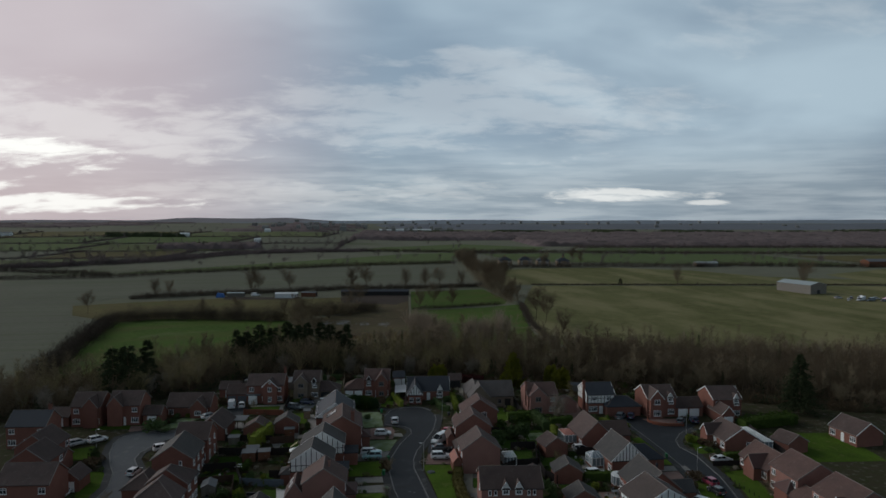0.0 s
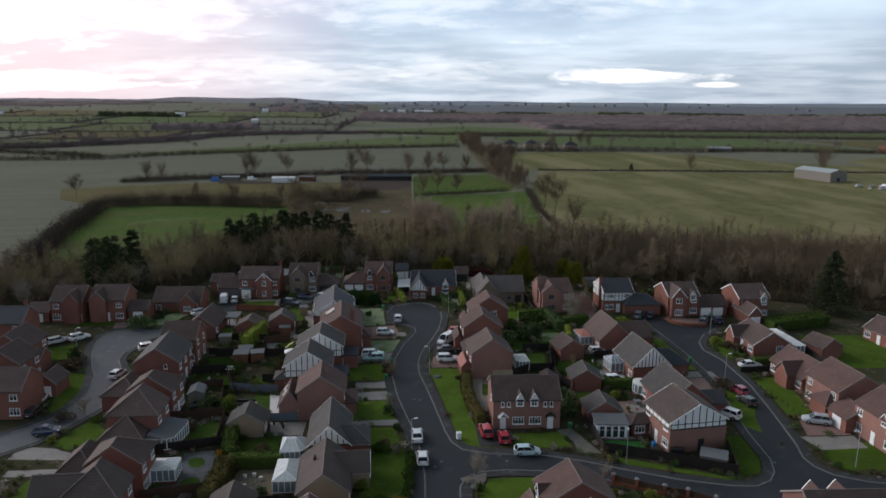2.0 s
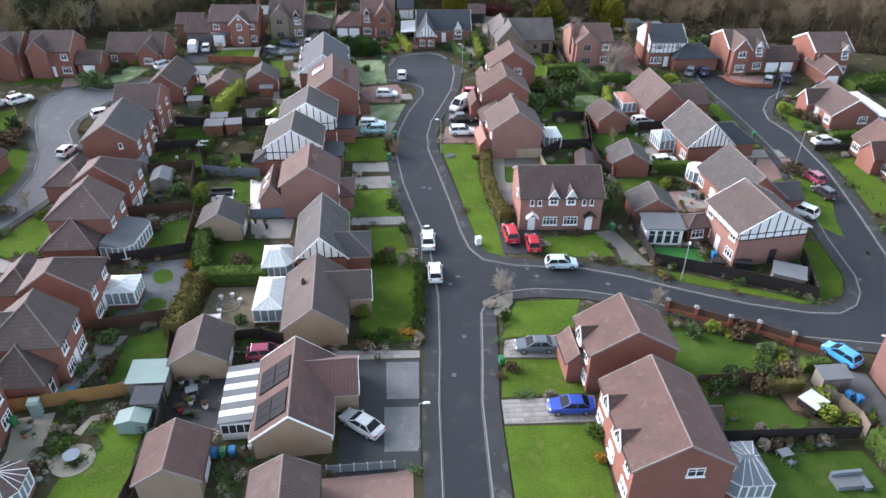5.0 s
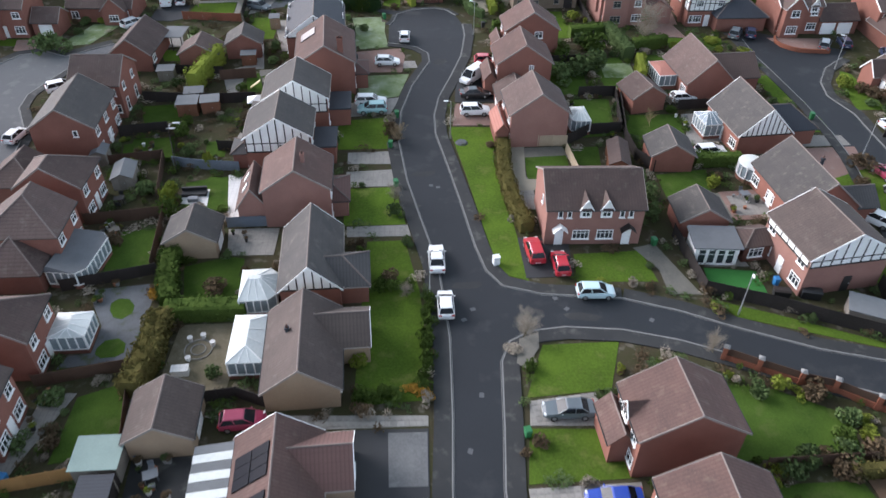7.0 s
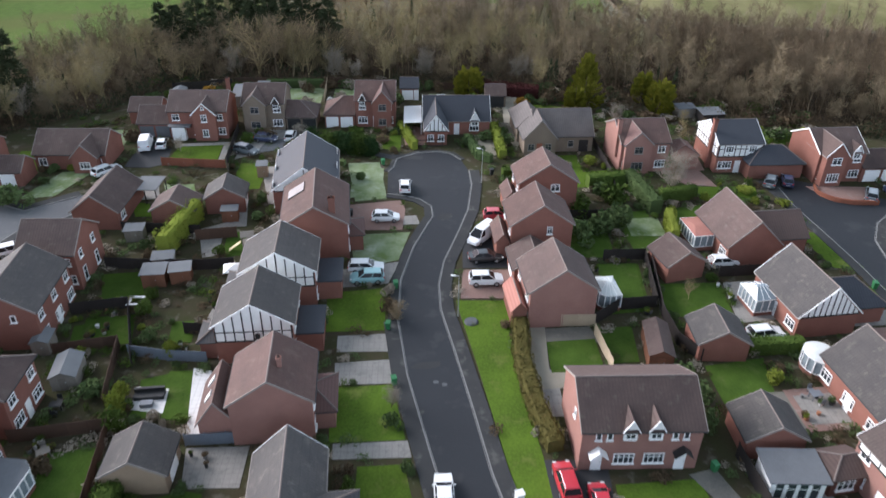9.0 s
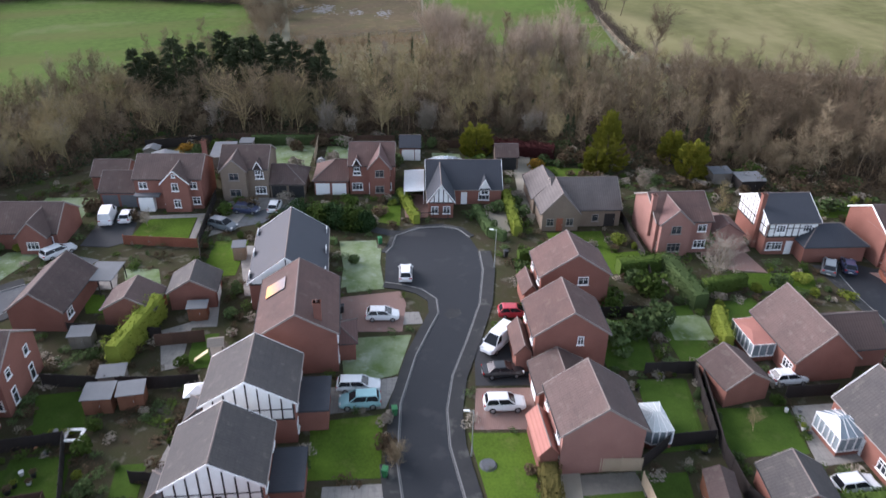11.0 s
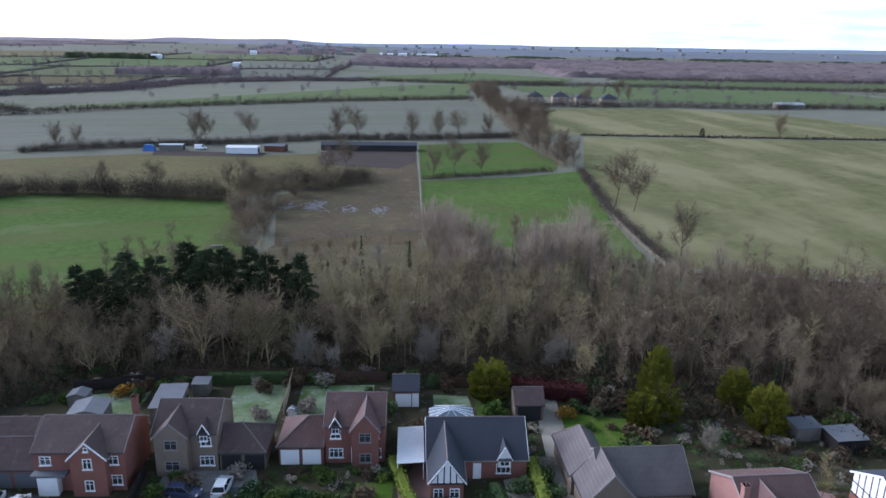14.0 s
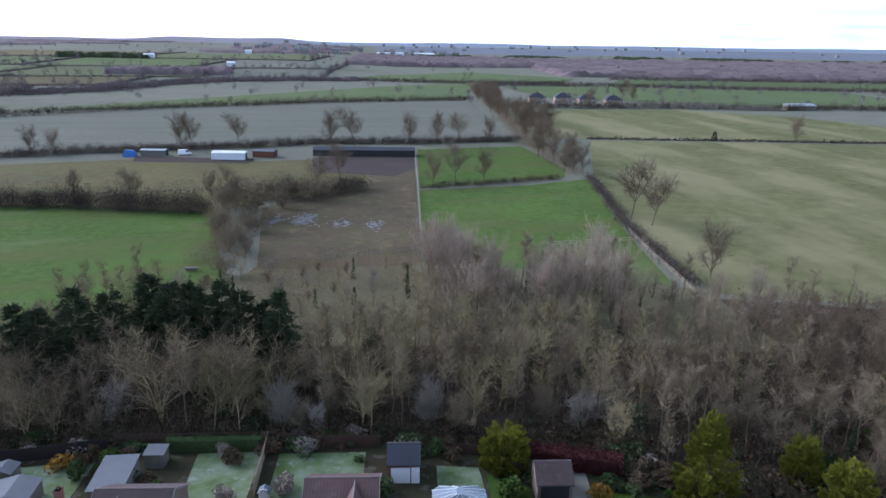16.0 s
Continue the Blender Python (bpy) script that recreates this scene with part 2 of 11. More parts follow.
POLY_WHITE = material("white_polycarbonate", (0.52, 0.545, 0.535), 0.7, (0.44, 0.465, 0.46), 0.6, 4, bump=0.03, spec=0.2)
POLY_GREY = material("grey_polycarbonate", (0.15, 0.165, 0.185), 0.4, (0.11, 0.125, 0.145), 0.5, 4, bump=0.03, spec=0.5)
CAR_GLASS = material("tinted_car_glass", (0.012, 0.014, 0.017), 0.12, (0.02, 0.022, 0.025), 0.7, 3, bump=0.0, spec=0.25)
GLASS_MID = material("conservatory_side_glass", (0.22, 0.26, 0.28), 0.12, (0.12, 0.14, 0.15), 0.9, 3, bump=0.0, spec=0.6)
GLASS_PALE = material("pale_roof_glazing", (0.20, 0.245, 0.275), 0.15, (0.15, 0.185, 0.21), 0.6, 3, bump=0.0, spec=0.6)
ASPHALT = material("asphalt_road", (0.0185, 0.0215, 0.026), 0.72, (0.0125, 0.0145, 0.018), 0.12, 7, speck=((0.046, 0.048, 0.051), 0.4, 0.3), bump=0.25)
ASPHALT_OLD = material("pale_worn_asphalt", (0.10, 0.104, 0.11), 0.85, (0.075, 0.078, 0.085), 0.15, 7, speck=((0.2, 0.2, 0.19), 0.3, 0.5), bump=0.25)
ASPHALT_BLACK = material("new_black_tarmac", (0.03, 0.031, 0.034), 0.75, (0.042, 0.043, 0.045), 0.3, 8)
PAVE = material("dark_tarmac_pavement", (0.023, 0.0245, 0.026), 0.85, (0.04, 0.041, 0.041), 0.3, 8, mix_amount=0.9, speck=((0.11, 0.108, 0.10), 0.5, 0.5))
KERB = material("concrete_kerb", (0.19, 0.19, 0.187), 0.85, (0.14, 0.14, 0.137), 0.8, 9, per_object=0.08)
CONCRETE = material("concrete_slab_paving", (0.26, 0.245, 0.225), 0.85, (0.16, 0.15, 0.14), 0.5, 8, speck=((0.12, 0.12, 0.11), 0.5, 1.1), courses=((0, 0.6), (1, 0.6)))
SLAB = material("laid_concrete_slab", (0.255, 0.24, 0.22), 0.85, (0.17, 0.16, 0.15), 0.8, 9, per_object=0.22, speck=((0.12, 0.12, 0.11), 0.4, 2.0))
BLOCK_RED = material("red_block_paving", (0.25, 0.155, 0.13), 0.85, (0.19, 0.125, 0.11), 0.5, 10, speck=((0.32, 0.28, 0.25), 0.4, 1.0), courses=((0, 0.2), (1, 0.1)))
SLATE_CHIP = material("grey_slate_chippings", (0.125, 0.13, 0.142), 0.9, (0.07, 0.075, 0.075), 0.5, 12, mix_amount=0.9, speck=((0.075, 0.09, 0.035), 0.7, 0.5))
DRIVE_WORN = material("worn_gravelly_drive", (0.165, 0.155, 0.135), 0.9, (0.10, 0.096, 0.088), 0.35, 9, mix_amount=0.9, speck=((0.24, 0.22, 0.18), 0.3, 2.5))
GRAVEL = material("beige_gravel", (0.30, 0.27, 0.22), 0.95, (0.2, 0.18, 0.14), 0.5, 14)
GRAVEL_BED = material("mossy_garden_gravel", (0.17, 0.145, 0.105), 0.95, (0.085, 0.078, 0.047), 0.45, 12, mix_amount=0.95, speck=((0.25, 0.22, 0.17), 0.4, 1.5))
PAD = material("stained_concrete_pad", (0.15, 0.15, 0.15), 0.85, (0.09, 0.092, 0.095), 0.35, 7, mix_amount=1.0, speck=((0.22, 0.22, 0.215), 0.5, 0.6))
PATIO_WHITE = material("pale_patio", (0.62, 0.61, 0.60), 0.7, (0.5, 0.49, 0.48), 0.6, 6, courses=((0, 0.6), (1, 0.6)))
GRASS = material("garden_lawn", (0.08, 0.13, 0.018), 0.95, (0.034, 0.06, 0.011), 0.2, 4, mix_amount=1.0, speck=((0.155, 0.165, 0.05), 0.4, 0.4), per_object=0.2, bump=0.35)
GRASS_DARK = material("deep_green_turf", (0.058, 0.1, 0.018), 0.95, (0.028, 0.054, 0.011), 0.3, 7, mix_amount=1.0, speck=((0.1, 0.115, 0.04), 0.4, 0.5), per_object=0.15, bump=0.35)
GRASS_FROST = material("frosted_lawn", (0.1, 0.145, 0.045), 0.95, (0.32, 0.36, 0.28), 0.4, 6, mix_amount=0.7, speck=((0.42, 0.45, 0.40), 0.4, 0.6), bump=0.3)
TURF = material("artificial_turf", (0.045, 0.17, 0.045), 0.9, (0.035, 0.13, 0.035), 0.8, 20)
SOIL = material("garden_soil", (0.056, 0.045, 0.031), 0.95, (0.036, 0.047, 0.017), 0.4, 6, speck=((0.15, 0.134, 0.112), 0.6, 0.6), mix_amount=0.95, bump=0.4)
WOOD_FLOOR = material("woodland_floor", (0.0578, 0.0432, 0.0314), 0.97, (0.0347, 0.0288, 0.021), 0.15, 3, speck=((0.09, 0.075, 0.045), 0.5, 0.5), bump=0.5)
FENCE_BROWN = material("brown_fence_timber", (0.08, 0.045, 0.03), 0.85, (0.055, 0.036, 0.027), 1.5, 14, per_object=0.15, courses=((0, 0.12),))
FENCE_DARK = material("dark_fence_timber", (0.028, 0.022, 0.02), 0.85, (0.02, 0.017, 0.016), 1.5, 14, per_object=0.15, courses=((0, 0.12),))
FENCE_GREY = material("weathered_fence_timber", (0.17, 0.138, 0.108), 0.88, (0.1, 0.083, 0.067), 1.2, 12, per_object=0.25, courses=((0, 0.12),))
DECK = material("brown_decking", (0.15, 0.095, 0.06), 0.8, (0.10, 0.065, 0.043), 0.8, 8, courses=((1, 0.15),))
FENCE_BLUE = material("blue_grey_painted_fence", (0.15, 0.175, 0.21), 0.8, (0.11, 0.13, 0.16), 1.5, 14, courses=((0, 0.12),))
FENCE_ORANGE = material("orange_fence_timber", (0.32, 0.17, 0.06), 0.85, (0.24, 0.13, 0.055), 1.5, 14, per_object=0.1, courses=((0, 0.12),))
FENCE_PALE = material("new_pale_timber", (0.42, 0.33, 0.23), 0.85, (0.33, 0.26, 0.19), 1.5, 14, per_object=0.1, courses=((0, 0.12),))
SHED_GREY = material("weathered_shed_boards", (0.2, 0.18, 0.155), 0.9, (0.14, 0.125, 0.11), 1.2, 12, per_object=0.15, courses=((2, 0.14),))
SHED_BROWN = material("brown_shed_boards", (0.17, 0.08, 0.05), 0.9, (0.12, 0.06, 0.04), 1.2, 12, per_object=0.15, courses=((2, 0.14),))
FELT_GREY = material("grey_roofing_felt", (0.1319, 0.1394, 0.1469), 0.85, (0.0979, 0.1027, 0.1074), 0.6, 8, per_object=0.12)
FELT_GREEN = material("green_shed_roof", (0.22, 0.29, 0.265), 0.75, (0.18, 0.24, 0.22), 0.6, 8)
TYRE = material("tyre_rubber", (0.02, 0.02, 0.02), 0.85, (0.03, 0.03, 0.03), 4, 20)
ALLOY = material("alloy_rim", (0.45, 0.45, 0.46), 0.35, (0.3, 0.3, 0.31), 4, 20, metal=0.8)
METAL = material("galvanised_steel", (0.42, 0.43, 0.43), 0.5, (0.32, 0.33, 0.33), 2, 10, metal=0.6)
BIN_GREEN = material("green_plastic", (0.03, 0.16, 0.06), 0.5, (0.025, 0.12, 0.05), 2, 9)
BIN_BLUE = material("blue_plastic", (0.03, 0.16, 0.36), 0.5, (0.02, 0.12, 0.28), 2, 9)
BIN_BLACK = material("dark_plastic", (0.02, 0.021, 0.023), 0.5, (0.03, 0.03, 0.03), 2, 9)
SOLAR = material("solar_cell", (0.009, 0.01, 0.014), 0.45, (0.014, 0.014, 0.018), 2, 9, bump=0, spec=0.03)
LAMP_RED = material("tail_light", (0.35, 0.02, 0.02), 0.2, (0.25, 0.02, 0.02), 4, 10, bump=0)
LAMP_CLEAR = material("headlight_glass", (0.6, 0.62, 0.63), 0.15, (0.45, 0.46, 0.47), 4, 10, bump=0)
# vegetation
BARK = material("grey_brown_bark", (0.1631, 0.1415, 0.0874), 0.95, (0.1019, 0.0885, 0.056), 0.6, 6, per_object=0.3)
BARK_GREEN = material("mossy_bark", (0.2999, 0.2419, 0.1315), 0.95, (0.1979, 0.1617, 0.0908), 0.6, 6, per_object=0.25)
BARK_DARK = material("dark_bark", (0.1309, 0.1018, 0.0677), 0.95, (0.0864, 0.0669, 0.0469), 0.6, 6, per_object=0.2)
TWIG_PURPLE = material("purple_brown_twigs", (0.2052, 0.1598, 0.1023), 0.95, (0.1221, 0.096, 0.0645), 0.3, 4, per_object=0.3)
TWIG_OLIVE = material("olive_twigs", (0.2381, 0.1956, 0.1042), 0.95, (0.1466, 0.121, 0.0677), 0.3, 4, per_object=0.3)
TWIG_PALE = material("pale_grey_twigs", (0.2825, 0.2443, 0.1972), 0.95, (0.1942, 0.1663, 0.1351), 0.3, 4, per_object=0.2)
TWIG_DARK = material("dark_fine_twigs", (0.1588, 0.1202, 0.0803), 0.95, (0.1038, 0.0793, 0.0534), 0.3, 4, per_object=0.2)
TWIG_LILAC = material("lilac_grey_twigs", (0.3236, 0.2546, 0.1923), 0.95, (0.2277, 0.1777, 0.1338), 0.3, 4, per_object=0.2)
TWIG_RED = material("russet_scrub", (0.23, 0.15, 0.085), 0.95, (0.17, 0.125, 0.075), 0.3, 4, per_object=0.25)
BRUSH = material("dark_undergrowth", (0.112, 0.0796, 0.05), 0.95, (0.065, 0.051, 0.031), 0.2, 3, speck=((0.15, 0.125, 0.075), 0.55, 0.8), per_object=0.2)
F_SCRUB = material("tussocky_scrub_grass", (0.135, 0.123, 0.072), 0.97, (0.085, 0.08, 0.045), 0.12, 1.6, mix_amount=0.9, speck=((0.18, 0.135, 0.085), 0.4, 0.25), bump=0.4)
LEAF_DARK = material("dark_conifer_needles", (0.05, 0.06, 0.03), 0.9, (0.028, 0.036, 0.019), 0.6, 5, per_object=0.25)
LEAF_GOLD = material("yellow_green_cypress", (0.21, 0.2, 0.026), 0.9, (0.075, 0.085, 0.015), 0.9, 5, mix_amount=0.95, per_object=0.12)
LEAF_HEDGE = material("hedge_leaves", (0.062, 0.094, 0.021), 0.9, (0.036, 0.058, 0.015), 0.7, 5, mix_amount=0.9, per_object=0.2)
LEAF_OLIVE = material("olive_brown_leaves", (0.095, 0.082, 0.028), 0.9, (0.055, 0.053, 0.02), 0.6, 5, speck=((0.14, 0.105, 0.04), 0.6, 1.2), per_object=0.1)
LEAF_DEEP = material("deep_green_leaves", (0.032, 0.06, 0.022), 0.9, (0.022, 0.042, 0.017), 0.7, 5, per_object=0.15)
LEAF_LIME = material("lime_green_leaves", (0.17, 0.20, 0.034), 0.9, (0.11, 0.14, 0.027), 0.7, 5, per_object=0.15)
LEAF_SHRUB = material("shrub_leaves", (0.072, 0.105, 0.04), 0.9, (0.055, 0.078, 0.034), 0.7, 5, per_object=0.3)
LEAF_ORANGE = material("orange_shrub", (0.30, 0.17, 0.03), 0.9, (0.2, 0.10, 0.025), 0.7, 5, per_object=0.1)
LEAF_CRIMSON = material("dark_red_stems", (0.062, 0.021, 0.02), 0.9, (0.04, 0.016, 0.016), 0.7, 5)
HEDGE_BROWN = material("winter_hedgerow", (0.09, 0.07, 0.055), 0.95, (0.052, 0.042, 0.034), 0.08, 1.2, speck=((0.11, 0.085, 0.06), 0.4, 0.3), per_object=0.2)
# fields
F_GREEN = material("bright_pasture", (0.073, 0.112, 0.026), 0.97, (0.046, 0.074, 0.019), 0.035, 0.5, mix_amount=1.0, speck=((0.12, 0.13, 0.065), 0.5, 0.05), per_object=0.1, streak=((0.09, 0.09, 0.034), 0.6, 25, (40, 11, 1)))
# next two: pasture greens muted with distance haze, painted into the colour
F_FAR = material("haze_tinted_pasture", (0.092, 0.118, 0.047), 0.97, (0.078, 0.096, 0.045), 0.02, 0.3, per_object=0.12, mix_amount=0.9)
F_PALE = material("haze_paled_grass", (0.115, 0.13, 0.058), 0.97, (0.088, 0.097, 0.047), 0.02, 0.3, per_object=0.15, mix_amount=0.9)
F_STRAW = material("pale_stubble_pasture", (0.1396, 0.1362, 0.0604), 0.97, (0.0927, 0.0938, 0.0371), 0.014, 0.25, mix_amount=1.0, speck=((0.22, 0.2, 0.10), 0.35, 0.06), per_object=0.05, streak=((0.27, 0.235, 0.125), 0.55, 98, (105, 24, 1)))
F_GREY = material("grey_green_crop", (0.1349, 0.136, 0.1027), 0.97, (0.1064, 0.108, 0.0835), 0.02, 0.4, per_object=0.08, streak=((0.105, 0.118, 0.07), 0.5, 8, (120, 6, 1)))
F_OLIVE = material("rough_grass", (0.118, 0.103, 0.046), 0.97, (0.082, 0.07, 0.037), 0.04, 0.5, mix_amount=0.9, speck=((0.10, 0.12, 0.04), 0.5, 0.08), per_object=0.15)
F_BROWN = material("brown_wet_ground", (0.105, 0.082, 0.05), 0.95, (0.066, 0.053, 0.036), 0.06, 0.7, mix_amount=0.95, speck=((0.165, 0.13, 0.075), 0.55, 0.2), streak=((0.085, 0.085, 0.04), 0.5, 30, (14, 5, 1)))
F_DARK = material("bare_dark_soil", (0.06, 0.048, 0.042), 0.97, (0.08, 0.065, 0.053), 0.1, 1)
# far land and woods: paler and greyer, distance haze is in the base colour
LAND = material("far_farmland_hazed", (0.15, 0.155, 0.108), 0.97, (0.125, 0.11, 0.098), 0.006, 0.06, speck=((0.10, 0.12, 0.055), 0.7, 0.006))
FAR_WOOD = material("far_bare_woodland_hazed", (0.165, 0.128, 0.125), 0.97, (0.092, 0.073, 0.072), 0.012, 0.12, mix_amount=0.95, speck=((0.06, 0.055, 0.05), 0.6, 0.03))
# blue-grey and mauve distance haze is painted into these three base colours
FAR_HILL = material("haze_painted_hill", (0.19, 0.215, 0.245), 1.0, (0.155, 0.175, 0.20), 0.004, 0.03, bump=0)
HAZE_LAND = material("haze_painted_country", (0.15, 0.155, 0.175), 1.0, (0.11, 0.118, 0.13), 0.006, 0.05, mix_amount=0.9, bump=0)
HILL = material("haze_tinted_hillside", (0.20, 0.19, 0.20), 1.0, (0.14, 0.135, 0.145), 0.004, 0.03, bump=0)
WATER = material("flooded_ground", (0.125, 0.123, 0.118), 0.6, (0.095, 0.085, 0.07), 0.12, 0.9, mix_amount=0.9, bump=0.1, spec=0.2, speck=((0.12, 0.10, 0.07), 0.8, 0.3))
STEEL_BLACK = material("black_sheet_roof", (0.03, 0.034, 0.045), 0.6, (0.045, 0.048, 0.056), 0.4, 4, courses=((0, 1.0),))
SHEET_WHITE = material("white_sheet_metal", (0.68, 0.69, 0.69), 0.5, (0.55, 0.56, 0.56), 0.4, 3)
SHEET_GREEN = material("grey_green_sheet_roof", (0.33, 0.37, 0.37), 0.6, (0.28, 0.31, 0.31), 0.3, 3, courses=((0, 1.0),))
TARP_BLUE = material("blue_tarpaulin", (0.05, 0.13, 0.36), 0.5, (0.04, 0.10, 0.28), 1, 6)


def paint(name, c):
    return material("car_paint_" + name, c, 0.3, tuple(v * 0.85 for v in c), 2, 20, bump=0.0, spec=0.5, coat=0.5)


# ---- terrain ----
HEIGHTS = ((-2000, 0), (150, 0), (180, 1.2), (230, 1.5), (330, 2.2), (450, 4), (600, 5), (1000, 5), (1800, 2), (9000, 2))
H_Y = np.array([h[0] for h in HEIGHTS], float)
H_Z = np.array([h[1] for h in HEIGHTS], float)


def ease(a, b, v):
    t = min(1.0, max(0.0, (v - a) / (b - a)))
    return t * t * (3 - 2 * t)


def terrain(x, y):
    """Height of the land: nearly level, with a long hillside rising far off on the west."""
    z = float(np.interp(y, H_Y, H_Z))
    if y > 700:
        side = ease(0.02, -0.17, x / y)
        z += 15 * ease(720, 2100, y) * ease(3900, 2500, y) * side
        z += ease(800, 1700, y) * (2.0 + 2.5 * side) * noise.noise(Vector((x / 330, y / 420, 0.4)))
    return z


# ---- mesh helpers ----
class Shape:
    """Vertices and faces of one part, gathered piece by piece."""

    def __init__(self):
        self.v, self.f = [], []

    def poly(self, pts):
        n = len(self.v)
        self.v += [tuple(p) for p in pts]
        self.f.append(tuple(range(n, n + len(pts))))
        return self

    def hull(self, bottom, top):
        """A closed solid between two rings of equal length, counter-clockwise from above."""
        n, k = len(self.v), len(bottom)
        self.v += [tuple(p) for p in bottom] + [tuple(p) for p in top]
        self.f.append(tuple(range(n + k - 1, n - 1, -1)))
        self.f.append(tuple(range(n + k, n + 2 * k)))
        for i in range(k):
            j = (i + 1) % k
            self.f.append((n + i, n + j, n + k + j, n + k + i))
        return self

    def box(self, x0, y0, z0, x1, y1, z1):
        a = [(x0, y0), (x1, y0), (x1, y1), (x0, y1)]
        return self.hull([(x, y, z0) for x, y in a], [(x, y, z1) for x, y in a])

    def prism(self, ring, z0, z1):
        return self.hull([(x, y, z0) for x, y in ring], [(x, y, z1) for x, y in ring])

    def tube(self, a, b, r0, r1, sides=6, caps=True):
        a, b = Vector(a), Vector(b)
        d = (b - a).normalized()
        s = d.orthogonal().normalized()
        t = d.cross(s)
        n = len(self.v)
        for c, r in ((a, r0), (b, r1)):
            for i in range(sides):
                w = 2 * math.pi * i / sides
                self.v.append(tuple(c + (s * math.cos(w) + t * math.sin(w)) * r))
        for i in range(sides):
            j = (i + 1) % sides
            self.f.append((n + i, n + j, n + sides + j, n + sides + i))
        if caps:
            self.f.append(tuple(range(n + sides - 1, n - 1, -1)))
            self.f.append(tuple(range(n + sides, n + 2 * sides)))
        return self

    def lattice(self, xs, zs, y0, y1, solid):
        """A plate in the xz plane, one piece, with holes where solid(i, j) is false."""
        n, k, m = len(self.v), len(xs), len(zs)
        for y in (y0, y1):
            self.v += [(x, y, z) for z in zs for x in xs]
        front = lambda i, j: n + j * k + i
        back = lambda i, j: n + k * m + j * k + i
        full = lambda i, j: 0 <= i < k - 1 and 0 <= j < m - 1 and solid(i, j)
        for j in range(m - 1):
            for i in range(k - 1):
                if not full(i, j):
                    continue
                self.f.append((front(i, j), front(i + 1, j), front(i + 1, j + 1), front(i, j + 1)))
                self.f.append((back(i, j), back(i, j + 1), back(i + 1, j + 1), back(i + 1, j)))
                for (di, dj), (p, q) in (((-1, 0), ((i, j + 1), (i, j))), ((1, 0), ((i + 1, j), (i + 1, j + 1))), ((0, -1), ((i, j), (i + 1, j))), ((0, 1), ((i + 1, j + 1), (i, j + 1)))):
                    if not full(i + di, j + dj):
                        self.f.append((front(*q), front(*p), back(*p), back(*q)))
        return self

    def data(self, name, mat, weld=True):
        me = bpy.data.meshes.new(name)
        if weld:
            seen, remap, verts = {}, [], []
            for p in self.v:
                key = (round(p[0], 3), round(p[1], 3), round(p[2], 3))
                if key not in seen:
                    seen[key] = len(verts)
                    verts.append(p)
                remap.append(seen[key])
            faces = []
            for f in self.f:
                g = []
                for i in f:
                    i = remap[i]
                    if i not in g:
                        g.append(i)
                if len(g) > 2:
                    faces.append(g)
            me.from_pydata(verts, [], faces)
        else:
            me.from_pydata(self.v, [], self.f)
        if mat:
            me.materials.append(mat)
        me.update()
        return me


def part(name, shape, mat, parent, label=""):
    ob = new(name, shape if isinstance(shape, bpy.types.Mesh) else shape.data(name, mat))
    ob.parent = parent
    return tagged(ob, label) if label else ob


def thing(name, m, label, category, group="", kind=""):
    ob = new(name)
    ob.empty_display_size = 0.2
    ob.matrix_world = m
    return tagged(ob, label, category, group, kind)


def solo(name, shape, mat, m, label, category, group="", kind=""):
    ob = new(name, shape.data(name, mat))
    if m is not None:
        ob.matrix_world = m
    return tagged(ob, label, category, group, kind)


def at_ground(x, y, yaw=0, dz=0.0):
    return pose(x, y, terrain(x, y) + dz, 0, 0, yaw)


LAYER = itertools.count()
COVERED = []


def draped(name, ring, mat, lift, label, category, thick=0.0, step=0.0, kind="structure", parent=None):
    """A flat area of the ground that follows the terrain, lift metres above it, with sides thick metres deep."""
    lift += 0.0004 * (next(LAYER) % 10)
    if name.split("_")[0] not in ("ground", "field", "woodland"):
        COVERED.append(ring)
    bm = bmesh.new()
    bm.faces.new([bm.verts.new((x, y, 0)) for x, y in ring])
    bmesh.ops.recalc_face_normals(bm, faces=bm.faces)
    if bm.faces[:][0].normal.z < 0:
        bmesh.ops.reverse_faces(bm, faces=bm.faces)
    xs, ys = [p[0] for p in ring], [p[1] for p in ring]
    cuts = {float(h) for h in H_Y}
    if max(ys) > 700:
        cuts |= {float(c) for c in range(700, 2600, 50)}
        for c in range(-1500, 1501, 50):
            if min(xs) < c < max(xs):
                bmesh.ops.bisect_plane(bm, geom=bm.verts[:] + bm.edges[:] + bm.faces[:], plane_co=(c, 0, 0), plane_no=(1, 0, 0))
    for c in sorted(c for c in cuts if min(ys) < c < max(ys)):
        bmesh.ops.bisect_plane(bm, geom=bm.verts[:] + bm.edges[:] + bm.faces[:], plane_co=(0, c, 0), plane_no=(0, 1, 0))
    if thick:
        edges = [e for e in bm.edges if len(e.link_faces) == 1]
        ex = bmesh.ops.extrude_edge_only(bm, edges=edges)
        low = {v for v in ex["geom"] if isinstance(v, bmesh.types.BMVert)}
    else:
        low = set()
    for v in bm.verts:
        v.co.z = terrain(v.co.x, v.co.y) + lift - (thick if v in low else 0)
    bmesh.ops.triangulate(bm, faces=[f for f in bm.faces if len(f.verts) > 4])
    me = bpy.data.meshes.new(name)
    bm.to_mesh(me)
    bm.free()
    me.materials.append(mat)
    ob = new(name, me)
    ob.parent = parent
    return tagged(ob, label, category, "", kind) if not parent else ob


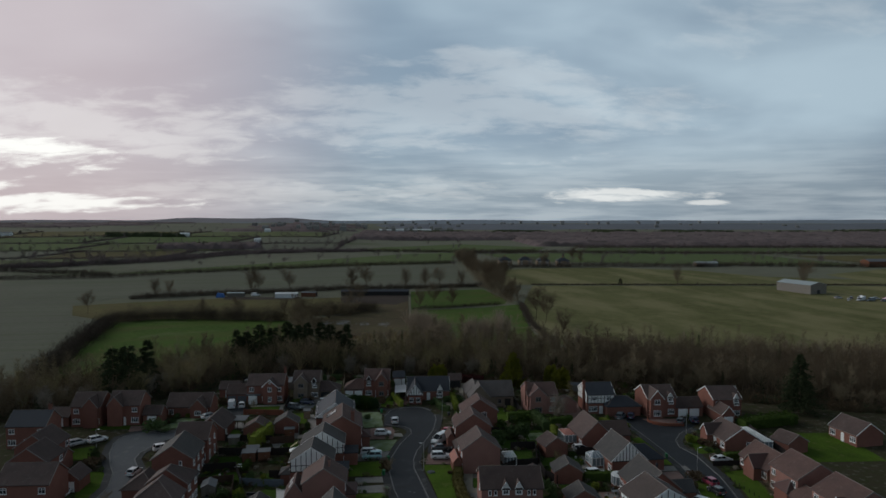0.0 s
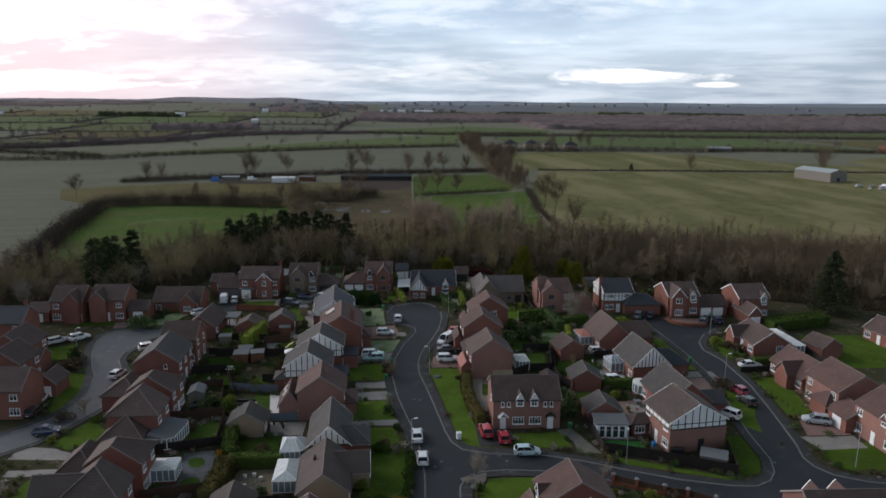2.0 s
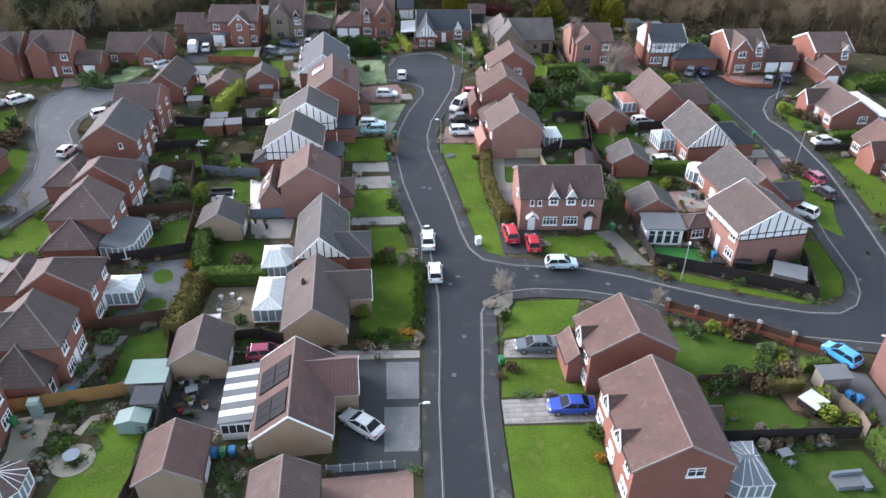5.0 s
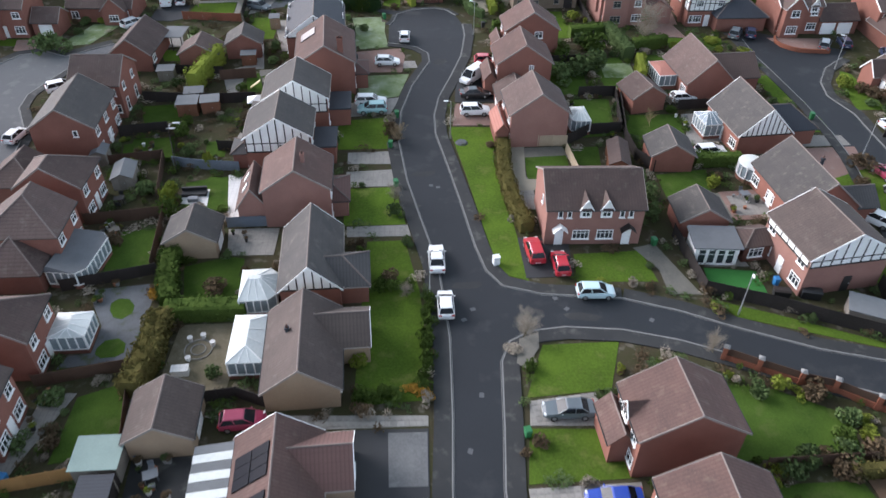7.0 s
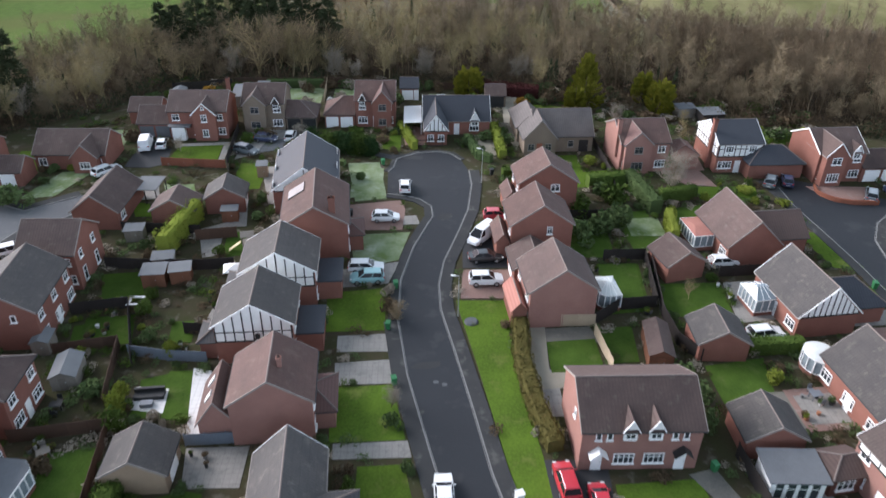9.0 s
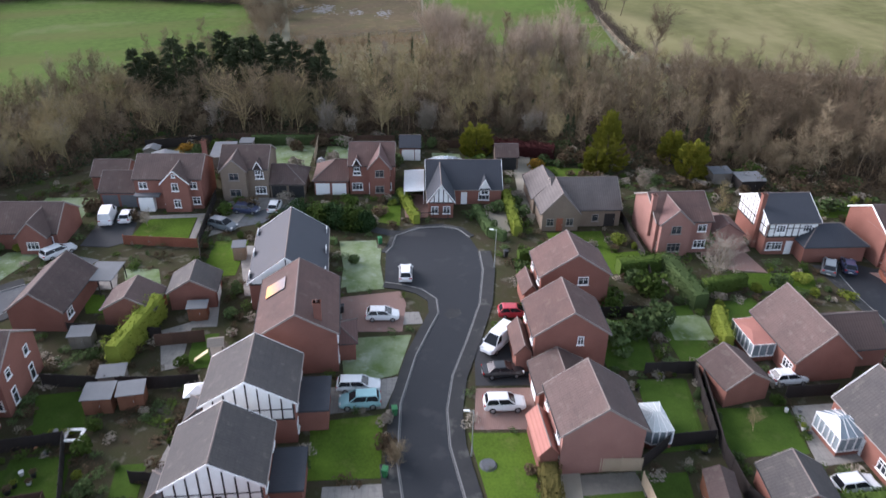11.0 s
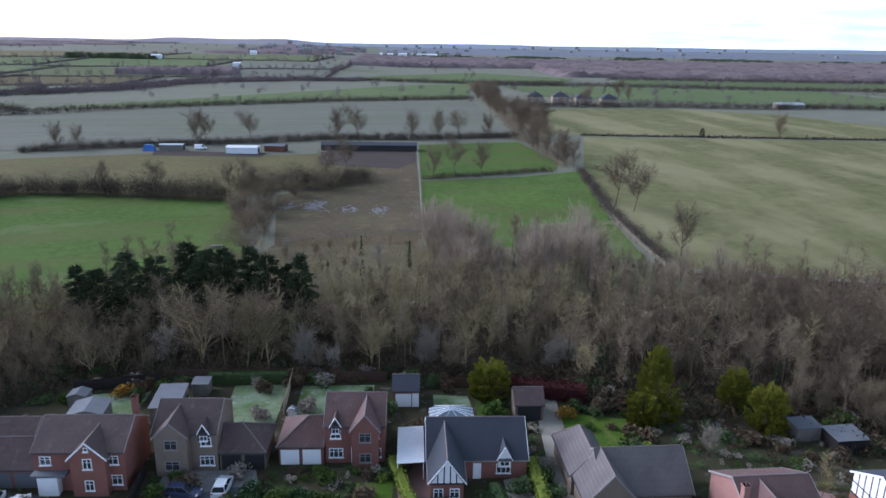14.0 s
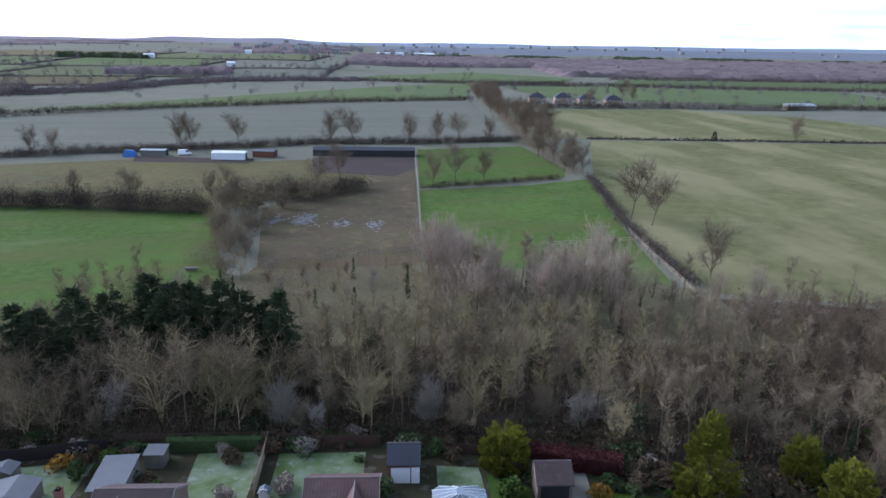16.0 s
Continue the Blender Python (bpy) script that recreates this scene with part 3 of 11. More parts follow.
def strip(line, width):
    """The ring of a band of that width along a line of points."""
    left, right = [], []
    n = len(line)
    for i, (x, y) in enumerate(line):
        a, b = line[max(i - 1, 0)], line[min(i + 1, n - 1)]
        dx, dy = b[0] - a[0], b[1] - a[1]
        d = math.hypot(dx, dy) or 1
        nx, ny = -dy / d * width / 2, dx / d * width / 2
        left.append((x + nx, y + ny))
        right.append((x - nx, y - ny))
    return right + left[::-1]


def smooth(line, n=3):
    """A rounder line through the given points."""
    for _ in range(n):
        out = [line[0]]
        for a, b in zip(line, line[1:]):
            out += [(0.75 * a[0] + 0.25 * b[0], 0.75 * a[1] + 0.25 * b[1]), (0.25 * a[0] + 0.75 * b[0], 0.25 * a[1] + 0.75 * b[1])]
        line = out + [line[-1]]
    return line


def build_ground():
    xs = sorted({*range(-1500, 1501, 50), *range(-4800, 4801, 300)})
    ys = sorted({*(int(h) for h in H_Y if -300 < h < 4900), *range(-280, 700, 40), *range(700, 2600, 50), *range(2600, 4901, 150)})
    s = Shape()
    for y in ys:
        for x in xs:
            s.v.append((x, y, terrain(x, y) - 0.05))
    k = len(xs)
    for j in range(len(ys) - 1):
        for i in range(k - 1):
            s.f.append((j * k + i, j * k + i + 1, (j + 1) * k + i + 1, (j + 1) * k + i))
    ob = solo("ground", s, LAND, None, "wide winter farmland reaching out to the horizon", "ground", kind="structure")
    for p in ob.data.polygons:
        p.use_smooth = True


build_ground()
draped("ground_estate", [(-130, -60), (130, -60), (130, 150), (120, 232), (-110, 232), (-130, 150)], SOIL, 0.0, "garden soil and rough grass between the houses", "ground")

# ---- roads ----
WEST_KERB = [(2.9, -55), (3.0, 93.8), (3.3, 101), (3.4, 110.6), (2.5, 121.7), (0.5, 131.1), (-1.0, 138.4), (-2.2, 148), (-2.0, 156), (-0.4, 163.5), (1.3, 168.5), (2.4, 171.5), (2.2, 174.5), (0.4, 176.6), (-1.9, 177.6), (-4.4, 178.2)]
HEAD_NORTH = [(-4.5, 185.6), (-3.7, 187.2), (-3.2, 190.5), (0.1, 192.8), (3.6, 193.3), (5.9, 192.4), (7.4, 190)]
EAST_KERB = [(8.5, 186), (8.6, 181), (7.6, 173.5), (5.6, 166.5), (3.6, 160.2), (2.8, 155), (2.9, 150), (4.2, 142.3), (5.6, 133.4), (6.8, 125), (7.7, 120.8), (9.3, 118.2), (13.4, 116.8), (21.7, 116), (27.2, 114), (32.5, 111.4), (39.6, 108.4), (46.0, 106.6), (49.5, 106.4), (52.1, 107.8), (53.8, 110.2), (55.0, 113.8), (55.6, 121.8), (57.0, 131.5), (59.0, 143), (59.4, 150), (58.7, 158.7), (57.7, 166.5), (56.6, 174), (56.6, 179.5)]
ROAD_TWO_EAST = [(60.5, 182), (68.0, 178), (73.0, 175), (71.0, 172.6), (66.6, 168.9), (63.9, 164.4), (63.1, 160.1), (64.9, 154.7), (65.0, 149.6), (64.9, 142), (64.0, 135.1), (62.8, 127), (61.3, 118.3), (60.2, 114.3), (60.4, 111.6), (62.0, 109), (66.0, 107), (80.0, 104), (110.0, 97)]
SOUTH_KERB = [(110, 90), (80, 95.5), (58.3, 99.6), (50.6, 101.3), (43.1, 102.6), (35.6, 105.8), (26, 110), (20.7, 111.5), (15, 112), (11.5, 111.5), (9.2, 110.1), (8.2, 107.5), (7.7, 99.7), (7.2, 93.7), (7.0, -55)]
ring = WEST_KERB + HEAD_NORTH + EAST_KERB + ROAD_TWO_EAST + SOUTH_KERB
draped("road", ring, ASPHALT, 0.02, "dark worn asphalt of the residential road with its junction", "road")
WEST_ROAD_L = [(-110, 86), (-92, 101), (-75, 114), (-66, 121.5), (-60.5, 127.2), (-58, 131), (-56.6, 136), (-56.8, 142.3), (-58.9, 149.7), (-61.4, 154.5), (-64.3, 161.4), (-65.7, 167), (-65.9, 171), (-63.8, 174), (-60, 175.2), (-56.5, 173.6), (-50, 178), (-46, 185)]
WEST_ROAD_R = [(-43, 184), (-47, 175), (-51.8, 170), (-54.7, 169.3), (-56.4, 164.9), (-57.7, 161.3), (-57.4, 157.4), (-54, 150.8), (-53.2, 145), (-52.1, 140), (-51.8, 135), (-53, 131.5), (-54.3, 127.6), (-56.8, 122.6), (-62, 117), (-72, 108.4), (-90, 94), (-107, 80)]
draped("road_west", WEST_ROAD_L + WEST_ROAD_R, ASPHALT_OLD, 0.02, "pale worn asphalt of the smaller close", "road")
draped("side_turning", [(-58, 121.2), (-52.5, 120.4), (-48.6, 118.4), (-48.6, 116.6), (-58, 117.2)], CONCRETE, 0.035, "pale concrete drive off the small close", "road")
draped("side_turning", [(-56, 113.8), (-46, 114.3), (-46, 112.2), (-56, 112)], CONCRETE, 0.035, "pale concrete drive off the small close", "road")


def offset(line, d):
    out = []
    n = len(line)
    for i, (x, y) in enumerate(line):
        a, b = line[max(i - 1, 0)], line[min(i + 1, n - 1)]
        dx, dy = b[0] - a[0], b[1] - a[1]
        q = math.hypot(dx, dy) or 1
        out.append((x - dy / q * d, y + dx / q * d))
    return out


def pavement(name, line, width, side):
    """A raised footway beside a kerb line, and its pale kerb stones."""
    walk_ring = line + offset(line, side * width)[::-1]
    draped(name, walk_ring, PAVE, 0.11, "dark tarmac pavement beside the road", "pavement", 0.13)
    kerb = draped("kerb", strip(offset(line, side * 0.05), 0.13), KERB, 0.125, "row of pale concrete kerb stones", "kerb", 0.14)
    draped("channel_line", strip(offset(line, -side * 0.11), 0.06), KERB, 0.028, "pale concrete channel along the kerb", "kerb")
    return kerb


pavement("pavement_west", WEST_KERB[:8], 1.7, 1)
pavement("pavement_west", WEST_KERB[7:], 1.2, 1)
pavement("pavement_head", HEAD_NORTH, 0.8, 1)
pavement("pavement_east", EAST_KERB[:14], 1.6, 1)
pavement("pavement_side_north", EAST_KERB[13:21], 1.6, 1)
pavement("pavement_second", EAST_KERB[20:], 1.5, 1)
pavement("pavement_second_east", ROAD_TWO_EAST[3:], 1.5, 1)
pavement("pavement_side_south", SOUTH_KERB, 1.7, 1)
pavement("pavement_close_west", WEST_ROAD_L[:-1], 1.6, 1)
pavement("pavement_close_east", WEST_ROAD_R[1:], 1.4, 1)

# lawns, drives and yards
BEDS = []
for ring in ([(-5.5, 126), (-1.2, 126.2), (0.5, 117.2), (1.0, 110), (0.6, 103), (-5.6, 102.5)], [(-9, 136.6), (-2.6, 137), (-1.1, 129.2), (-8.4, 129)],
             [(-11, 153.5), (-3.8, 154.5), (-3.7, 146.2), (-10.5, 146)],
             [(4.8, 151.8), (12.4, 151.7), (10.8, 146.5), (11, 137), (11.8, 126.6), (12.2, 119), (10, 119.9), (9, 121.6), (8.2, 127), (6.6, 139.6)],
             [(17.8, 123.4), (25.5, 123.9), (26.2, 118.6), (17.4, 118.8)],
             [(12.4, 109.6), (20, 109.9), (18, 103.9), (10.1, 103.1)], [(9.9, 99.7), (17.5, 99.5), (18, 94.6), (9.2, 94.2)], [(9, 90.4), (17.9, 90.4), (17.7, 78), (9.2, 78)],
             
             [(50.6, 121.5), (55.2, 121.8), (53.5, 114), (51.5, 110), (48.6, 109)], [(30.7, 115.9), (37, 113.4), (47.8, 108.6), (46.5, 108.3), (33, 113)],
             [(66.9, 145), (71.3, 146), (71.6, 137), (70.4, 130.6), (66.6, 127.2), (65.4, 128.6), (66.4, 136)],
             [(62, 134), (59.4, 128), (58, 122.5), (55.5, 126), (56.5, 140), (60, 142)],
             [(63.8, 116.4), (73, 119), (74, 110), (64, 110.6)], [(55, 158), (59, 158), (57, 167), (53.5, 166)], [(52, 150), (59.5, 150), (59.3, 154), (52, 153)],
             [(66, 156), (70.5, 156), (70, 167), (68.6, 168), (66.6, 163)], [(48.5, 130.5), (59, 135), (59.5, 143.5), (52, 143)],
             [(-58.6, 134), (-58.4, 143), (-60.8, 150.6), (-64, 151), (-62.2, 141), (-59.8, 133)], [(-66, 158), (-69.5, 166), (-76, 163), (-72, 157)],
             [(-75, 176.5), (-69, 177.5), (-64, 177), (-64, 180), (-75, 179.5)], [(-50.2, 140), (-50.0, 133), (-45.5, 130), (-47, 139)], [(-51.0, 130.3), (-47.4, 126.3), (-46.6, 121.2), (-50.8, 119.9), (-53.6, 121.8), (-52.2, 127.5)],
             [(-52, 111), (-45, 111), (-45, 100), (-52, 100)], [(-58, 187), (-66, 186), (-66, 194), (-58, 194)],
             [(-40.4, 195.6), (-33.1, 196.4), (-32.6, 188.4), (-40.9, 189.4)], [(-6.9, 200), (-2.6, 200.6), (-2.7, 193.6), (-7.6, 195.4)],
             [(18.8, 191.4), (27, 191.9), (27, 184), (18.9, 185)], [(24, 185), (31, 186), (31, 180), (24, 180)], [(43, 180), (53, 180), (52, 175.5), (43, 176)],
             [(-28.6, 189), (-24, 189.5), (-24, 180), (-28.6, 179.5)], [(88, 150), (105, 150), (105, 168), (88, 168)], [(62, 202), (75, 200), (75, 196), (62, 196)], [(17, 217), (30, 214), (30, 205), (24, 205)]):
    BEDS.append(ring)
    draped("lawn", ring, GRASS, 0.03, "mown winter lawn of a garden", "lawn", 0.05)
for ring in ([(27, 104.6), (33, 103.6), (38.5, 100.6), (38, 96.5), (27, 96)], [(28.5, 93.7), (36.6, 93.9), (37.4, 91.0), (38.7, 90.5), (37.0, 88.9), (28.5, 88.8)], [(29, 86.6), (41.6, 86.6), (43.0, 80), (42.6, 76), (29, 76)], [(23.9, 158.7), (29.2, 159.3), (28.4, 150.8), (24.4, 150.4)], [(14.9, 144.3), (19.5, 144.7), (19.5, 139.4), (15, 139.2)], [(30.6, 154.8), (38.6, 155), (38, 148.5), (29.7, 148.1)],
             [(31.3, 139.3), (38.3, 140.5), (37.2, 134.7), (31.4, 131.8)], [(-28.5, 133), (-26.2, 139.6), (-23.6, 139.6), (-22.4, 132.2)], [(-25.2, 121.9), (-20.8, 123.6), (-18.9, 123.2), (-18.6, 119.3), (-18.6, 116.3), (-23.9, 116.2)], [(-27.9, 148.1), (-25.7, 148.1), (-25.3, 144.3), (-27.6, 144.4)], [(-31.3, 116.3), (-30.7, 117.0), (-29.6, 116.9), (-28.8, 115.9), (-28.7, 114.8), (-29.5, 113.9), (-30.4, 114.2), (-31.1, 115.2)], [(-30.7, 110.0), (-30.2, 111.0), (-29.0, 111.3), (-28.1, 110.6), (-27.9, 109.4), (-28.6, 108.8), (-29.9, 108.7), (-30.6, 109.2)],
             [(-39, 153), (-35.5, 157.6), (-34.2, 156.2), (-35.2, 151.6)], [(-39.5, 147.6), (-33, 149.3), (-32, 144.4), (-38.5, 143.2)], [(-34.5, 128.2), (-29.8, 129), (-28.6, 121), (-33.6, 120.5)],
             [(-30.4, 104), (-26, 106), (-24.6, 98), (-30.4, 97)], [(-21.4, 149.5), (-15.8, 150.5), (-15.8, 146), (-21.4, 146)],
             [(-20.5, 158), (-17.5, 158.6), (-19, 166), (-23.5, 164)], [(20.2, 170), (27, 170), (26.5, 160.8), (21, 160.8)], [(28.5, 172), (34, 173), (33.6, 162.5), (29.6, 162)], [(38, 173.5), (43, 174.5), (42, 169.5), (37, 168.5)],
             [(13, 184), (18, 184), (18, 180), (13, 180)], [(8.5, 219.6), (13, 217), (13, 211), (8.5, 211)]):
    BEDS.append(ring)
    draped("lawn", ring, GRASS_DARK, 0.03, "deep green back garden lawn", "lawn", 0.05)
for ring in ([(-9.2, 166.7), (-0.9, 167.4), (-2.4, 160.6), (-8, 158.6)], [(-10.1, 186.4), (-5.2, 187), (-5.2, 178.8), (-10, 177)], [(-26.4, 224.6), (-18.6, 225), (-18.7, 214), (-25.8, 213.5)], [(-16.5, 224.4), (-6, 224.6), (-6, 213), (-16.5, 213)],
             [(2.6, 221.5), (7.6, 221), (8.4, 211.5), (2.6, 211.5)], [(-56, 186), (-51, 186.5), (-54, 178), (-59, 177)], [(-58, 203), (-50, 203), (-50, 196), (-58, 196)], [(-46.5, 222), (-38, 223.5), (-38, 212), (-46.5, 212)], [(30, 170.5), (35, 171), (35, 166), (30, 166)], [(57, 200), (61, 200), (61, 194), (57, 194)]):
    draped("lawn", ring, GRASS_FROST, 0.035, "lawn white with melting frost", "lawn", 0.05)
for ring in ([(-9, 145.2), (-3.5, 145.5), (-3.2, 142.4), (-8.9, 142.4)], [(-8.9, 140.5), (-2.9, 141), (-2.3, 137.2), (-8.6, 137)], [(-8, 128.8), (-0.9, 129.1), (-0.5, 127), (-7.9, 126.9)], 
             [(-21.7, 128.6), (-15.8, 128.7), (-15.8, 123.8), (-20.9, 123.8)], [(-24.4, 150.7), (-21.8, 150.2), (-21.8, 146), (-24.9, 146.4)],
             [(-12, 171.5), (0, 171.8), (0.5, 169.5), (-12, 168.5)], [(-10, 158.4), (-2.2, 160.2), (-3.6, 155.4), (-10, 154.6)], [(63.4, 121), (72, 121), (72, 117), (64.5, 116.6)], [(31, 125), (36, 125), (37, 121), (32, 121)],
             [(13, 139), (15, 139), (14.8, 132), (12.6, 132)], [(-19, 203), (-29.5, 203), (-30, 190.5), (-23, 195.5), (-18, 199.6)], [(38, 146.8), (43, 147.5), (44, 155.4), (39, 155)], [(-33, 96.5), (-30.6, 104.5), (-33.5, 104.5), (-34, 96)], [(51.5, 146), (60.5, 146.4), (60.3, 149), (51.5, 149.2)]):
    draped("paving", ring, CONCRETE, 0.045, "stained concrete slab paving of a drive or patio", "paving", 0.06)
for ring in ([(6, 158.2), (12, 158.2), (12, 152.2), (5.4, 152.2)], [(38.2, 135.3), (44, 135.9), (44, 129.8), (38.3, 129.4)], [(66.8, 128.3), (72, 129.5), (72, 121.4), (64.8, 121.4)], [(61, 180), (72, 179.6), (70, 175.8), (63, 175.6)], [(-2.6, 205), (0.8, 204), (2.4, 196.2), (-1.9, 196.2)], [(54, 138), (60, 140.6), (60.8, 146), (53.5, 145.6)], [(-66.5, 179.6), (-63, 179.6), (-62, 175.2), (-65.6, 175.6)], [(41, 186), (46, 186), (47, 180), (42, 181)]):
    draped("paving", ring, BLOCK_RED, 0.05, "red block paving of a drive", "paving", 0.06)
for ring in ([(11.8, 126.4), (17.6, 126.4), (17.2, 119.7), (12, 119.4)], [(-3.4, 99.9), (1.1, 99.9), (1.1, 86), (-2.4, 84), (-6.4, 84), (-6.4, 99.8)], [(6.4, 166.5), (12, 168), (12, 158.6), (6, 158.6)], [(-47, 198.6), (-41.9, 198.6), (-40.6, 189), (-43, 187.4), (-47, 187.8)], [(54, 182), (60.4, 182), (57.4, 179.4), (55, 176)]):
    draped("drive", ring, ASPHALT_BLACK, 0.05, "black tarmac drive", "drive", 0.06)
draped("parking_pad", [(-2.4, 93.1), (1.0, 93.1), (0.9, 87.6), (-2.2, 87.6)], PAD, 0.075, "weathered grey asphalt pad in the front garden", "paving", 0.05)
draped("parking_pad", [(-2.4, 99.5), (1.0, 99.5), (1.0, 94.2), (-2.2, 94.2)], PAD, 0.075, "weathered grey asphalt pad in the front garden", "paving", 0.05)
draped("lawn", [(-38.9, 181.7), (-34.3, 181.6), (-32.6, 176.9), (-37.0, 176.9)], GRASS_FROST, 0.05, "small back lawn white with frost", "lawn", 0.05)
draped("lawn", [(-41.8, 175.8), (-39.3, 175.7), (-37.7, 171.9), (-40.2, 171.9)], GRASS, 0.05, "small green back lawn", "lawn", 0.05)
draped("patio", [(-44.6, 181.0), (-39.6, 181.4), (-38.2, 177.0), (-43.0, 176.6)], CONCRETE, 0.052, "grey slab patio between the houses", "paving", 0.05)
draped("drive", [(-9.9, 174.9), (-2.4, 176.2), (-1.6, 173.6), (-2.0, 168.0), (-8.9, 168.0)], BLOCK_RED, 0.056, "pinkish block paved drive", "drive", 0.06)
draped("lawn", [(-11.2, 188.9), (-6.0, 189.2), (-4.4, 176.8), (-9.1, 175.9)], GRASS_FROST, 0.054, "front lawn white with melting frost", "lawn", 0.05)
draped("drive", [(17.0, 220.5), (20.2, 220.5), (19.4, 200.6), (17.1, 194.2), (16.0, 200.6)], GRAVEL, 0.05, "brown gravel drive beside a bungalow", "drive", 0.06)
draped("drive", [(44.4, 198.7), (48.0, 197.0), (47.0, 185.9), (39.4, 184.3), (40.6, 188.6)], BLOCK_RED, 0.058, "dark red block paved drive", "drive", 0.06)
draped("gravel_bed", [(10.3, 200.4), (13.4, 201.6), (13.6, 192.0), (10.7, 190.6)], GRAVEL, 0.052, "curved gravel bed edged with pale kerbs", "paving", 0.05)
draped("path", [(-25.0, 187.7), (-22.9, 187.7), (-20.0, 175.3), (-21.9, 175.4)], CONCRETE, 0.05, "pale path beside a long house", "path", 0.05)
draped("patio", [(-27.8, 175.6), (-25.0, 176.4), (-23.9, 169.2), (-27.0, 169.0)], CONCRETE, 0.053, "slab yard between garages", "paving", 0.05)
for ring, mat, lab in (([(-40.0, 157.8), (-35.1, 158.4), (-33.0, 152.6), (-37.9, 152.1)], GRASS_DARK, "deep green back lawn"), ([(-38.6, 149.1), (-33.2, 149.7), (-32.1, 144.7), (-37.8, 144.3)], GRASS_DARK, "deep green back lawn"),
                       ([(-26.1, 167.6), (-23.3, 167.9), (-23.1, 162.0), (-25.7, 161.4)], GRASS_DARK, "narrow green back lawn"), ([(-28.4, 148.2), (-26.0, 148.4), (-25.4, 144.3), (-27.9, 144.4)], GRASS_DARK, "small green back lawn"),
                       ([(23.7, 159.3), (28.9, 159.4), (27.8, 149.4), (23.0, 148.8)], GRASS_DARK, "long green lawn between fences"), ([(21.2, 146.1), (25.1, 146.4), (24.4, 140.1), (21.5, 139.9)], GRASS_DARK, "fenced green back lawn"),
                       ([(14.6, 143.7), (20.3, 144.2), (20.3, 139.0), (14.4, 136.5)], GRASS_DARK, "fenced green back lawn"), ([(-28.9, 138.2), (-24.9, 139.6), (-23.1, 132.2), (-27.9, 132.7)], GRASS_DARK, "deep green back lawn")):
    draped("lawn", ring, mat, 0.046, lab, "lawn", 0.05)
draped("patio", [(-30.3, 168.4), (-26.9, 170.2), (-26.3, 162.0), (-28.2, 161.4)], CONCRETE, 0.051, "pale slab yard beside a lawn", "paving", 0.05)
draped("patio", [(12.6, 146.0), (20.2, 146.5), (20.7, 143.6), (14.5, 142.6), (14.2, 136.3), (12.5, 136.7)], DRIVE_WORN, 0.040, "brownish slab path round a lawn", "paving", 0.05)
draped("patio", [(36.6, 135.0), (38.4, 135.1), (38.5, 129.2), (36.9, 128.7)], DRIVE_WORN, 0.048, "beige edge of a worn patio", "paving", 0.05)
draped("patio_slabs", [(38.9, 134.4), (43.2, 134.8), (43.2, 130.6), (39.0, 130.3)], CONCRETE, 0.07, "pale slab patio set in brick edging", "paving", 0.05)
draped("lawn", [(-30.3, 91.7), (-27.9, 92.2), (-24.8, 91.6), (-24.7, 88.2), (-24.4, 84.8), (-24.2, 78), (-31, 78), (-30.6, 84.5), (-30.1, 86.5), (-28.3, 87.3), (-28.2, 89.5), (-29.1, 90.6)], GRASS, 0.03, "curved back lawn beside a rockery", "lawn", 0.05)
draped("patio", [(-37.5, 92.5), (-33.9, 93.3), (-33.5, 90.4), (-33.6, 88.4), (-32.7, 87.9), (-32.2, 84.7), (-32.6, 80), (-36, 80), (-36.4, 88.7)], GRAVEL, 0.04, "beige paved back yard", "paving", 0.05)
draped("path", [(-31.2, 90.6), (-30.3, 92.7), (-28.1, 93.4), (-27.9, 92.4), (-30.0, 92.1), (-30.4, 90.3)], GRAVEL, 0.05, "curved stepping stone path", "path", 0.05)
draped("path", [(-34.1, 102.0), (-32.4, 102.0), (-32.6, 98.5), (-33.2, 95.4), (-35.0, 95.4), (-34.5, 97.6)], CONCRETE, 0.05, "pale paved path beside the house", "path", 0.05)
draped("paving", [(-8, 84.7), (-1.4, 85.3), (0.4, 85.6), (0.6, 76), (-7, 76)], BLOCK_RED, 0.05, "worn pinkish paved drive", "paving", 0.06)
draped("deck", [(36.9, 95.2), (40.8, 95.5), (40.7, 94.3), (39.6, 91.4), (37.4, 91.6)], DECK, 0.08, "brown timber deck in a back garden", "deck", 0.1)
draped("yard", [(42.8, 97.6), (47.3, 96.6), (47.3, 88), (45.6, 86), (45.0, 90.3), (43.6, 92.8)], ASPHALT_OLD, 0.045, "grey concrete side yard", "paving", 0.05)
draped("path", [(12.3, 147.0), (15.0, 147.4), (14.2, 138.5), (16.5, 138.5), (16.1, 136.2), (12.9, 135.9), (12.6, 141.4)], GRAVEL, 0.05, "pale L-shaped garden path behind the houses", "path", 0.05)
draped("drive", [(24.8, 124.4), (27.4, 125.1), (28.8, 120.9), (30.3, 116.5), (26.9, 116.6), (26.8, 120.5)], DRIVE_WORN, 0.05, "worn gravelly beige drive beside the houses", "drive", 0.05)
draped("path", [(-33.0, 197.2), (-31.8, 197.2), (-31.6, 187.6), (-32.4, 187.6)], CONCRETE, 0.05, "pale path along a front lawn", "path", 0.05)
draped("path", [(-41.0, 196.8), (-32.2, 197.6), (-32.2, 196.4), (-40.8, 195.8)], CONCRETE, 0.055, "pale path along a house front", "path", 0.05)
